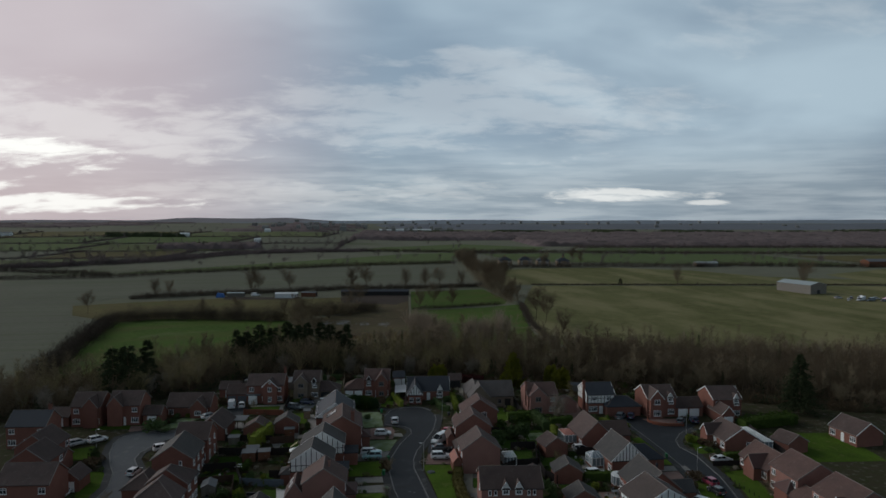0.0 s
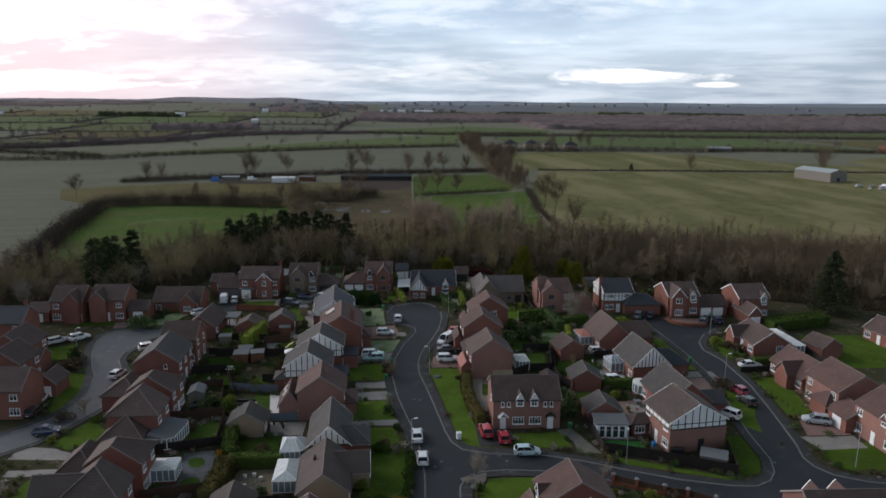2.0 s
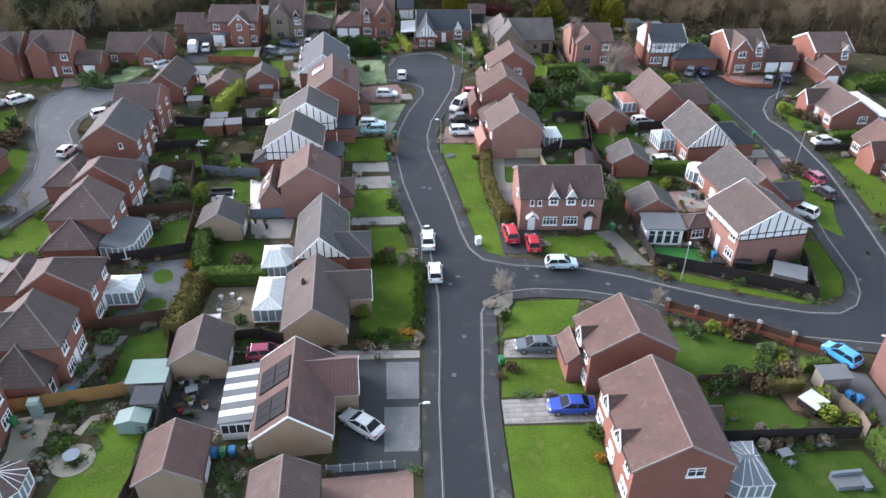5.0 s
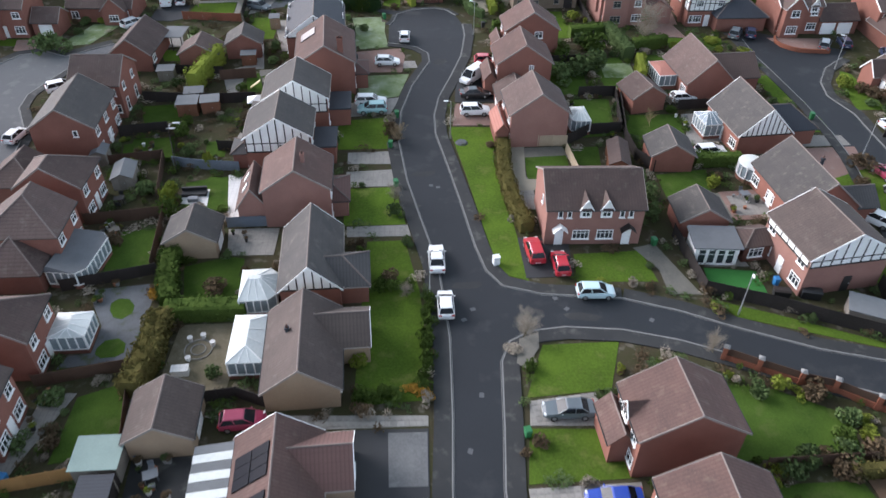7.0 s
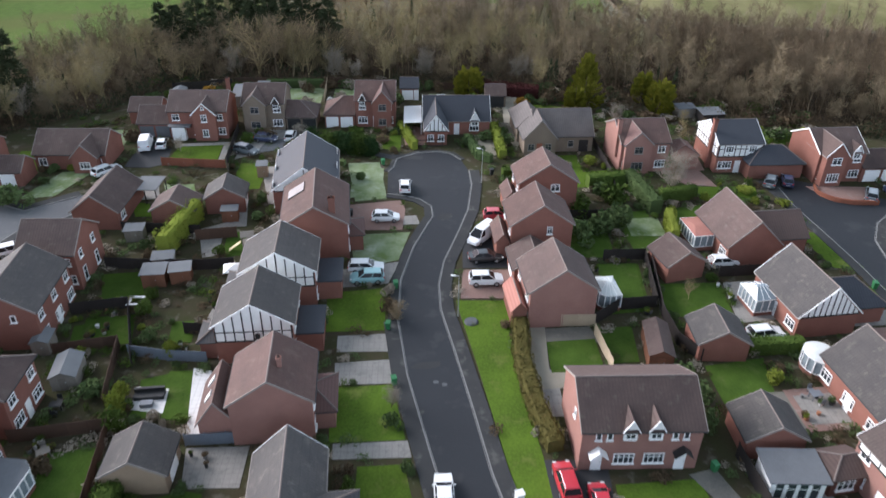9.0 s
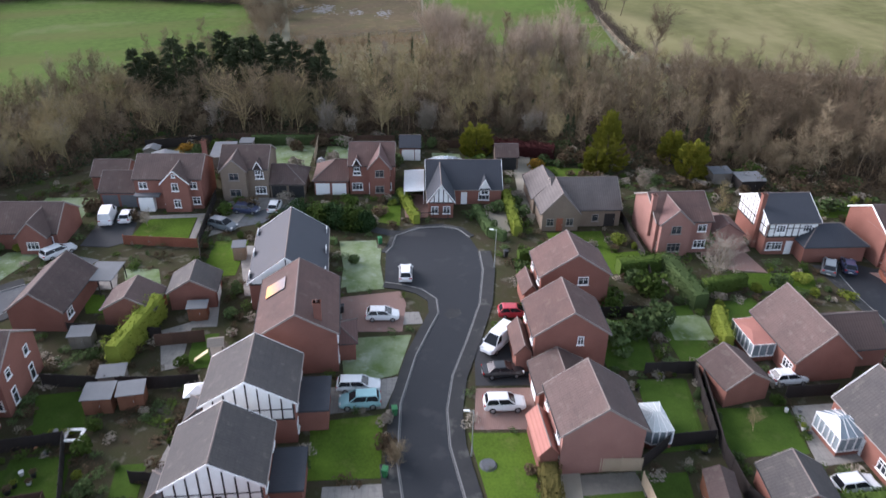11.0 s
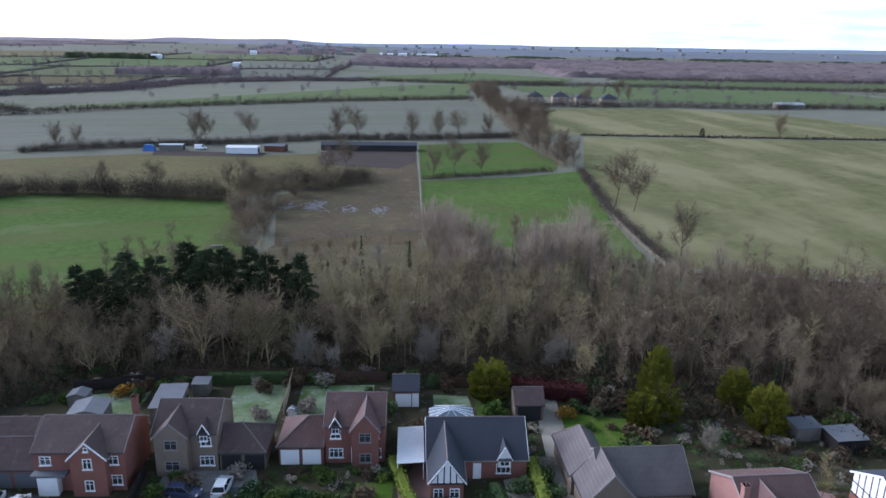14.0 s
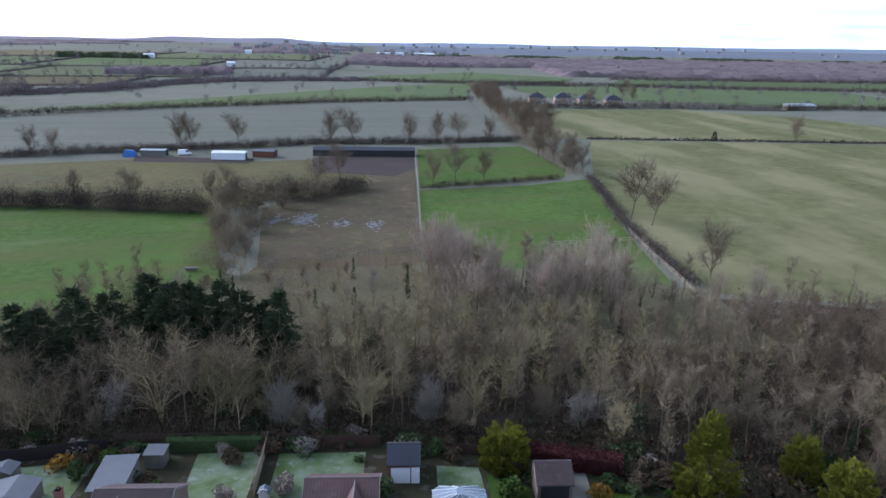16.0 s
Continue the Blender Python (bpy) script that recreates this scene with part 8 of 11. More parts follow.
def ridge_points(x0, x1, y, bumps, base, n=60):
    out = []
    for i in range(n):
        x = x0 + (x1 - x0) * i / (n - 1)
        h = base + sum(a * math.exp(-((x - c) / w) ** 2) for c, a, w in bumps)
        out.append((x, y, h))
    return out


# skyline hills; their haze comes from the material colour alone
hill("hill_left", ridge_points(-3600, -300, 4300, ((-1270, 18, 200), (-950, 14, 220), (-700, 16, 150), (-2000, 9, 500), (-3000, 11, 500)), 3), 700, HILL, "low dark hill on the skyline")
hill("hill_haze", ridge_points(-500, 4200, 2750, ((300, 3, 250), (1200, 4, 300), (2300, 3, 400)), 5), 700, HAZE_LAND, "low country before the hills, haze in its colour")
hill("hill_far", ridge_points(-900, 4600, 4080, ((300, 7, 350), (1300, 4, 500), (2600, 6, 500), (3600, 5, 600)), 6), 800, FAR_HILL, "line of distant hills, paled by haze in their colour")

# ---- vehicles ----
def loft(rings):
    s = Shape()
    k = len(rings[0])
    for r in rings:
        s.v += r
    for j in range(len(rings) - 1):
        for i in range(k):
            m = (i + 1) % k
            s.f.append((j * k + i, j * k + m, (j + 1) * k + m, (j + 1) * k + i))
    s.f.append(tuple(range(k - 1, -1, -1)))
    s.f.append(tuple(range((len(rings) - 1) * k, len(rings) * k)))
    return s


def body_ring(y, w, z0, z1):
    return [(-w * 0.9, y, z0), (w * 0.9, y, z0), (w, y, z0 + 0.12), (w, y, z0 + 0.6 * (z1 - z0)), (w * 0.9, y, z1), (-w * 0.9, y, z1), (-w, y, z0 + 0.6 * (z1 - z0)), (-w, y, z0 + 0.12)]


CAR_KINDS = {
    # stations of the lower body (y, half width, low, high); glasshouse (rear low, front low, rear high, front high, waist, roof)
    "hatch": ([(-2.0, 0.72, 0.4, 0.8), (-1.92, 0.83, 0.28, 0.95), (-1.0, 0.87, 0.2, 0.96), (0.6, 0.87, 0.2, 0.95), (1.2, 0.86, 0.2, 0.9), (1.75, 0.8, 0.22, 0.74), (2.0, 0.66, 0.34, 0.6)], (-1.86, 1.1, -1.45, 0.25, 0.93, 1.47), 1.22),
    "saloon": ([(-2.3, 0.72, 0.4, 0.84), (-2.22, 0.84, 0.3, 0.94), (-1.3, 0.9, 0.2, 0.95), (0.6, 0.9, 0.2, 0.93), (1.3, 0.89, 0.2, 0.86), (2.05, 0.82, 0.22, 0.72), (2.32, 0.66, 0.34, 0.58)], (-1.75, 1.05, -1.05, 0.25, 0.92, 1.42), 1.35),
    "suv": ([(-2.15, 0.76, 0.45, 0.9), (-2.08, 0.88, 0.34, 1.06), (-1.1, 0.92, 0.26, 1.07), (0.6, 0.92, 0.26, 1.06), (1.3, 0.91, 0.26, 1.0), (1.95, 0.86, 0.28, 0.86), (2.2, 0.7, 0.42, 0.7)], (-2.0, 1.1, -1.7, 0.35, 1.04, 1.65), 1.3),
    "estate": ([(-2.3, 0.74, 0.4, 0.86), (-2.22, 0.86, 0.3, 0.96), (-1.2, 0.9, 0.2, 0.97), (0.6, 0.9, 0.2, 0.95), (1.3, 0.89, 0.2, 0.88), (2.05, 0.82, 0.22, 0.74), (2.3, 0.68, 0.34, 0.6)], (-2.15, 1.05, -1.85, 0.3, 0.94, 1.5), 1.35),
    "van": ([(-2.6, 0.86, 0.4, 1.1), (-2.5, 0.95, 0.3, 1.2), (0.3, 0.97, 0.25, 1.2), (1.5, 0.96, 0.25, 1.15), (2.1, 0.9, 0.26, 0.95), (2.55, 0.74, 0.38, 0.75)], (-2.5, 1.75, -2.42, 0.85, 1.14, 2.05), 1.65),
}
CARS = {}


def car_template(kind, name, colour):
    key = (kind, name)
    if key in CARS:
        return CARS[key]
    st, (rl, fl, rh, fh, zw, zr), axle = CAR_KINDS[kind]
    pm = paint(name, colour)
    w = st[2][1]
    body = loft([body_ring(*q) for q in st])
    if kind == "van":
        side = loft([[(-w * 0.92, rl + 0.02, zw), (w * 0.92, rl + 0.02, zw), (w * 0.82, rh + 0.02, zr), (-w * 0.82, rh + 0.02, zr)], [(-w * 0.92, 0.55, zw), (w * 0.92, 0.55, zw), (w * 0.82, 0.4, zr), (-w * 0.82, 0.4, zr)]])
        glass = loft([[(-w * 0.9, 0.5, zw), (w * 0.9, 0.5, zw), (w * 0.8, 0.36, zr - 0.06), (-w * 0.8, 0.36, zr - 0.06)], [(-w * 0.86, fl, zw), (w * 0.86, fl, zw), (w * 0.74, fh, zr - 0.06), (-w * 0.74, fh, zr - 0.06)]])
        cap = Shape().hull([(-w * 0.8, rh, zr - 0.04), (w * 0.8, rh, zr - 0.04), (w * 0.76, fh, zr - 0.05), (-w * 0.76, fh, zr - 0.05)], [(-w * 0.74, rh + 0.08, zr + 0.06), (w * 0.74, rh + 0.08, zr + 0.06), (w * 0.7, fh - 0.1, zr + 0.05), (-w * 0.7, fh - 0.1, zr + 0.05)])
    else:
        side = None
        glass = Shape().hull([(-w * 0.9, rl, zw), (w * 0.9, rl, zw), (w * 0.88, fl, zw), (-w * 0.88, fl, zw)], [(-w * 0.7, rh, zr - 0.05), (w * 0.7, rh, zr - 0.05), (w * 0.68, fh, zr - 0.05), (-w * 0.68, fh, zr - 0.05)])
        cap = Shape().hull([(-w * 0.73, rh - 0.04, zr - 0.06), (w * 0.73, rh - 0.04, zr - 0.06), (w * 0.7, fh + 0.05, zr - 0.06), (-w * 0.7, fh + 0.05, zr - 0.06)], [(-w * 0.64, rh + 0.08, zr), (w * 0.64, rh + 0.08, zr), (w * 0.62, fh - 0.08, zr), (-w * 0.62, fh - 0.08, zr)])
    pillars = []
    for sx in (-1, 1):
        for (y0, y1) in ((rl, rh), ((rl + fl) / 2 - 0.1, (rh + fh) / 2 - 0.1), (fl, fh)):
            pillars.append(Shape().tube((sx * w * 0.89, y0, zw), (sx * w * 0.7, y1, zr - 0.05), 0.05, 0.045, 4).data("pillar", pm))
    rw = 0.31 if kind != "suv" else 0.35
    tyre = Shape().tube((-0.11, 0, 0), (0.11, 0, 0), rw, rw, 14).data("tyre", TYRE)
    rim = Shape().tube((-0.125, 0, 0), (0.125, 0, 0), rw * 0.62, rw * 0.62, 10).data("rim", ALLOY)
    y_front, y_rear = st[-1][0], st[0][0]
    lamp = Shape().box(-0.16, -0.09, -0.07, 0.16, 0.09, 0.07)
    CARS[key] = dict(body=body.data("body", pm), glass=glass.data("cabin_glass", CAR_GLASS), cap=cap.data("roof", pm), pillars=pillars, tyre=tyre, rim=rim, axle=axle, rw=rw, w=w,
                     side=side.data("load_side", pm) if side else None, head=lamp.data("headlight", LAMP_CLEAR), tail=lamp.data("tail_light", LAMP_RED), yf=y_front, yr=y_rear, zf=st[-2][3], zb=st[1][3],
                     mirror=Shape().box(-0.09, -0.05, 0, 0.09, 0.06, 0.13).data("wing_mirror", pm), plate=Shape().box(-0.26, -0.015, -0.055, 0.26, 0.015, 0.055).data("number_plate", PATIO_WHITE), fl=fl, zw=zw)
    return CARS[key]


def car(x, y, heading, kind, name, colour, label):
    """heading: degrees of the car's nose, 90 is north."""
    c = car_template(kind, name, colour)
    t = thing("car" if kind != "van" else "van", at_ground(x, y, heading - 90, 0.055), label, "car" if kind != "van" else "van", "parked vehicles")
    part("body", c["body"], None, t)
    part("cabin_glass", c["glass"], None, t)
    part("roof", c["cap"], None, t)
    if c["side"]:
        part("load_side", c["side"], None, t)
    for p in c["pillars"]:
        part("pillar", p, None, t)
    for sx in (-1, 1):
        for sy in (-1, 1):
            wh = part("tyre", c["tyre"], None, t)
            wh.matrix_local = pose(sx * (c["w"] - 0.10), sy * c["axle"], c["rw"])
            part("rim", c["rim"], None, wh)
        part("headlight", c["head"], None, t).matrix_local = pose(sx * c["w"] * 0.68, c["yf"] - 0.16, c["zf"] - 0.08)
        part("tail_light", c["tail"], None, t).matrix_local = pose(sx * c["w"] * 0.74, c["yr"] + 0.06, c["zb"] - 0.12)
        part("wing_mirror", c["mirror"], None, t).matrix_local = pose(sx * (c["w"] + 0.06), c["fl"] - 0.35, c["zw"])
    part("number_plate", c["plate"], None, t).matrix_local = pose(0, c["yr"] - 0.01, 0.55)
    part("number_plate", c["plate"], None, t).matrix_local = pose(0, c["yf"] + 0.01, 0.45)
    return t


WHITE_P, SILVER, BLACK_P, RED_P, TEAL, BLUE_P, NAVY, PALE_BLUE, GREY_P, MAROON = ((0.75, 0.76, 0.77), (0.45, 0.46, 0.47), (0.02, 0.021, 0.024), (0.42, 0.025, 0.04), (0.22, 0.40, 0.42), (0.025, 0.06, 0.32), (0.025, 0.035, 0.08),
                                                                             (0.48, 0.63, 0.67), (0.10, 0.12, 0.135), (0.26, 0.03, 0.07))
for (x, y, hd, kind, nm, col, lab) in (
        (2.35, 122.2, 91, "saloon", "white", WHITE_P, "white saloon car parked half on the kerb"), (3.1, 114.9, 91, "hatch", "white", WHITE_P, "white hatchback parked at the kerb by the junction"),
        (18.9, 116.6, 0, "hatch", "pale_blue", PALE_BLUE, "pale blue hatchback parked on the dropped kerb"), (13.3, 123.4, 95, "suv", "red", RED_P, "red crossover car on a black drive"), (15.9, 121.2, 92, "hatch", "red", RED_P, "small red hatchback on a black drive"),
        (8.7, 155.3, 2, "suv", "white", WHITE_P, "white crossover car on a red block drive"), (9.1, 160.4, 5, "saloon", "black", BLACK_P, "black saloon car on a drive"), (9.0, 165.4, 232, "van", "white", WHITE_P, "white panel van parked on a drive"),
        (11.6, 171.0, 0, "hatch", "red", RED_P, "small red car beside a hedge"), (-4.4, 170.6, 0, "hatch", "silver_white", (0.62, 0.64, 0.65), "pale silver hatchback on a paved drive"), (-6.5, 158.3, 0, "estate", "silver_white", (0.62, 0.64, 0.65), "pale silver estate car on a drive"),
        (-6.2, 155.9, 184, "suv", "teal", TEAL, "pale teal people carrier on a drive"), (-1.7, 179.6, 90, "hatch", "white", WHITE_P, "white car parked in the turning head"), (13.5, 101.3, 180, "saloon", "dark_grey", GREY_P, "dark grey saloon car on a paved drive"),
        (15.7, 92.4, 180, "saloon", "blue", BLUE_P, "bright blue saloon car on a paved drive"), (-4.4, 90.6, 142, "saloon", "silver", SILVER, "silver coupe parked at an angle on a drive"), (-15.0, 100.7, 5, "hatch", "maroon", MAROON, "dark red hatchback behind a fence"),
        (-56.2, 125.4, 12, "hatch", "navy", NAVY, "dark blue car parked in the close"), (-54.4, 149.3, 80, "hatch", "white", WHITE_P, "white car parked at the kerb of the close"), (-53.0, 162.6, 30, "suv", "white", WHITE_P, "white car parked beside a house"),
        (-73.6, 166.9, 45, "estate", "silver", SILVER, "silver estate car beside a lawn"), (-69.9, 168.6, 47, "suv", "white", WHITE_P, "white car beside a lawn"), (-63.4, 138.2, 90, "hatch", "white", WHITE_P, "white car in a carport"),
        (-61.6, 132.6, 85, "hatch", "black", BLACK_P, "black car on a drive"), (-45.8, 195.6, 100, "van", "white", WHITE_P, "white van on a tarmac drive"), (-43.1, 195.8, 95, "hatch", "white", WHITE_P, "white hatchback on a tarmac drive"),
        (-26.0, 198.0, -10, "hatch", "navy", NAVY, "navy blue car on a gravel drive"), (-28.4, 192.8, -25, "suv", "dark_grey", GREY_P, "dark grey car on a gravel drive"), (-21.9, 199.0, 88, "hatch", "silver_white", (0.62, 0.64, 0.65), "pale silver car on a drive"),
        (-48.8, 185.4, 50, "estate", "silver_white", (0.62, 0.64, 0.65), "pale car parked beside the close"), (40.3, 158.8, 5, "hatch", "white", WHITE_P, "white car beside a garage"), (39.8, 144.0, 8, "suv", "white", WHITE_P, "white car behind a hedge"),
        (54.9, 128.6, 130, "suv", "white", WHITE_P, "white car parked on a drive"), (61.2, 138.6, 105, "hatch", "maroon", MAROON, "dark red car parked in the second road"), (60.5, 133.8, 105, "hatch", "black", BLACK_P, "black car parked in the second road"),
        (69.0, 151.0, 8, "saloon", "silver_white", (0.62, 0.64, 0.65), "pale saloon car on a drive"), (68.6, 125.8, 160, "suv", "silver", SILVER, "silver car on a block paved drive"), (69.6, 176.4, 60, "estate", "dark_grey", GREY_P, "dark grey estate car before a garage"),
        (73.2, 177.0, 80, "hatch", "navy", NAVY, "navy car before a garage"), (55.6, 180.6, 60, "suv", "dark_grey", GREY_P, "dark car before a carport"), (58.4, 180.9, 70, "hatch", "navy", NAVY, "dark blue car before a carport"),
        (45.7, 99.0, 120, "hatch", "bright_blue", (0.06, 0.30, 0.62), "bright blue car tucked behind a hedge"), (78.6, 173.0, 70, "hatch", "navy", NAVY, "dark blue car before a garage")):
    car(x, y, hd, kind, nm, col, lab)


# ---- fences and walls ----
PANELS = {}


def fence(line, mat, h=1.7, label="brown close-boarded garden fence"):
    f = thing("fence", at_ground(*line[0]), label, "fence", "garden fences")
    x0, y0 = line[0]
    z0 = terrain(x0, y0)
    for (ax, ay), (bx, by) in zip(line, line[1:]):
        ln = math.hypot(bx - ax, by - ay)
        n = max(1, round(ln / 1.83))
        step = ln / n
        key = (mat.name, round(step, 2), h)
        if key not in PANELS:
            prof = []
            k = max(4, int(step / 0.16))
            for i in range(k):
                a, b = step * i / k, step * (i + 1) / k
                prof += [(a, -0.012), (a, -0.03), (b - 0.015, -0.02), (b - 0.015, -0.012)]
            prof += [(step, 0.02), (0, 0.02)]
            PANELS[key] = (Shape().prism(prof, 0.06, h).data("panel", mat), Shape().box(-0.05, -0.05, -0.2, 0.05, 0.05, h + 0.1).data("post", mat))
        ang = math.degrees(math.atan2(by - ay, bx - ax))
        for i in range(n):
            px, py = ax + (bx - ax) * i / n, ay + (by - ay) * i / n
            m = pose(px - x0, py - y0, terrain(px, py) - z0, 0, 0, ang)
            part("panel", PANELS[key][0], None, f).matrix_local = m
            part("post", PANELS[key][1], None, f).matrix_local = m
    return f


for line, mat, h, lab in (
        ([(29.9, 126.5), (30.6, 116.7), (36.7, 114.4), (47.9, 109.2), (49.8, 117.6)], FENCE_DARK, 1.8, "dark stained fence round a corner garden"),
        ([(12.9, 147.2), (14.8, 146.6), (20.8, 146.6)], FENCE_PALE, 1.7, "pale new timber fence behind a house"), ([(20.8, 146.8), (24.3, 149.6), (29, 150.1), (30.2, 160.2), (24.6, 160)], FENCE_DARK, 1.8, "dark timber fence round a lawn"),
        ([(20.4, 145), (21, 138.6)], FENCE_PALE, 1.6, "pale new timber fence between lawns"), ([(30.9, 160.3), (29.2, 148), (29.4, 143), (31.2, 140)], FENCE_DARK, 1.8, "dark timber fence along a lawn"),
        ([(38.8, 156.2), (44.6, 156.6)], FENCE_DARK, 1.7, "dark timber fence between bungalows"), ([(-38.1, 93.4), (-24, 96.2)], FENCE_ORANGE, 1.7, "orange-brown timber fence across the gardens"),
        ([(-24, 96.2), (-23.2, 90), (-24.2, 78)], FENCE_DARK, 1.7, "dark timber fence beside a yard"), ([(-34.6, 105.3), (-26.4, 107.2), (-24.6, 98.4)], FENCE_BROWN, 1.6, "brown timber fence round a lawn"),
        ([(-36.9, 118.2), (-27.6, 120.8)], FENCE_DARK, 1.6, "dark timber fence between gardens"), ([(-38.4, 129.6), (-29.6, 131), (-28.4, 121)], FENCE_BROWN, 1.7, "reddish timber fence between gardens"),
        ([(-39.6, 142.4), (-33, 143.8), (-31.2, 134)], FENCE_BROWN, 1.6, "brown timber fence between gardens"), ([(-40.6, 149.8), (-34.2, 151)], FENCE_DARK, 1.7, "dark timber fence between gardens"),
        ([(-39.8, 159.2), (-34.6, 158.8), (-28, 158.6), (-23.4, 159)], FENCE_DARK, 1.7, "dark timber fence between gardens"), ([(-34.3, 151), (-32, 144.6), (-30.4, 140)], FENCE_DARK, 1.6, "dark timber fence along the backs"),
        ([(-31.4, 142.2), (-27, 141.3), (-22.6, 140.9)], FENCE_BLUE, 1.5, "blue-grey painted fence behind a lawn"), ([(-26.4, 146), (-21.8, 145.6)], FENCE_DARK, 1.6, "dark timber fence between gardens"),
        ([(-24.8, 102.3), (-16, 103.6), (-12.6, 102.2)], FENCE_DARK, 1.6, "dark timber fence beside a bungalow"), ([(-21.8, 128.9), (-16.0, 129.2)], FENCE_BLUE, 1.5, "blue-grey timber gates across a patio"),
        ([(-24.6, 166.4), (-30, 165.6)], FENCE_BROWN, 1.7, "brown timber fence between gardens"), ([(-41, 188.2), (-30.6, 187.2)], BRICK_WALL, 1.5, "red-brown fence along a drive"), ([(-31.6, 202.4), (-30.6, 188), (-27.6, 178)], FENCE_DARK, 1.7, "dark fence beside a drive"),
        ([(-48.8, 222.8), (-44.8, 223.6), (-37.5, 225.4)], FENCE_DARK, 1.8, "dark blue-black fence below the wood"), ([(-37.1, 226.6), (-30.6, 226.6), (-18.3, 226.8)], FENCE_BROWN, 1.7, "brown fence below the wood"),
        ([(-18.3, 226.8), (-17.9, 216)], FENCE_PALE, 1.7, "pale timber fence between gardens"), ([(-18.3, 226.9), (-12.2, 225.8), (-4.2, 225.8)], FENCE_BROWN, 1.7, "brown fence below the wood"),
        ([(4, 224.2), (12.7, 222.9), (19.1, 220.6)], FENCE_BROWN, 1.5, "dark brown fence below the wood"), ([(30.6, 200), (31, 184)], FENCE_DARK, 1.5, "dark timber fence beside a house"), ([(31, 184), (30.4, 178.5)], FENCE_DARK, 1.5, "dark timber fence beside a house"),
        ([(29, 95.2), (38.4, 95.6)], FENCE_BROWN, 1.6, "brown timber fence between gardens"), ([(28.4, 87.8), (42, 88)], FENCE_DARK, 1.7, "dark timber fence between gardens"), ([(40.9, 93.2), (42.1, 92.0), (42.9, 89.8), (42.8, 88.2)], FENCE_GREY, 1.7, "weathered grey-brown timber fence beside a side yard"),
        ([(20.4, 170.4), (27.6, 170.6)], FENCE_DARK, 1.6, "dark timber fence between gardens"), ([(-40.6, 168), (-29.6, 167)], FENCE_DARK, 1.6, "dark timber fence between gardens"), 
        ([(66, 148.4), (72, 148.6)], FENCE_DARK, 1.2, "dark fence beside a drive"), ([(84, 170), (84, 150), (86, 130)], FENCE_DARK, 1.7, "dark fence behind the bungalows")):
    fence(line, mat, h, lab)
wall = thing("garden_wall", at_ground(29.5, 107.4), "brick garden wall with pale capped pillars and timber infill", "wall")
WALL_LINE = [(29.5, 107.4), (32.3, 105.9), (35.6, 104.2), (38.4, 103.2), (41.4, 101.2), (44, 99.8)]
for (ax, ay), (bx, by) in zip(WALL_LINE, WALL_LINE[1:]):
    ln, ang = math.hypot(bx - ax, by - ay), math.degrees(math.atan2(by - ay, bx - ax))
    m = pose(ax - 29.5, ay - 107.4, 0, 0, 0, ang)
    part("wall_run", Shape().box(0.2, -0.11, -0.2, ln - 0.2, 0.11, 0.75), BRICK_WALL, wall).matrix_local = m
    part("infill_panel", Shape().box(0.2, -0.03, 0.76, ln - 0.2, 0.03, 1.6), FENCE_BROWN, wall).matrix_local = m
    part("pillar", Shape().box(-0.22, -0.22, -0.2, 0.22, 0.22, 1.75), BRICK_WALL, wall).matrix_local = m
    part("cap", Shape().hull([(-0.3, -0.3, 1.75), (0.3, -0.3, 1.75), (0.3, 0.3, 1.75), (-0.3, 0.3, 1.75)], [(-0.12, -0.12, 1.95), (0.12, -0.12, 1.95), (0.12, 0.12, 1.95), (-0.12, 0.12, 1.95)]), KERB, wall).matrix_local = m


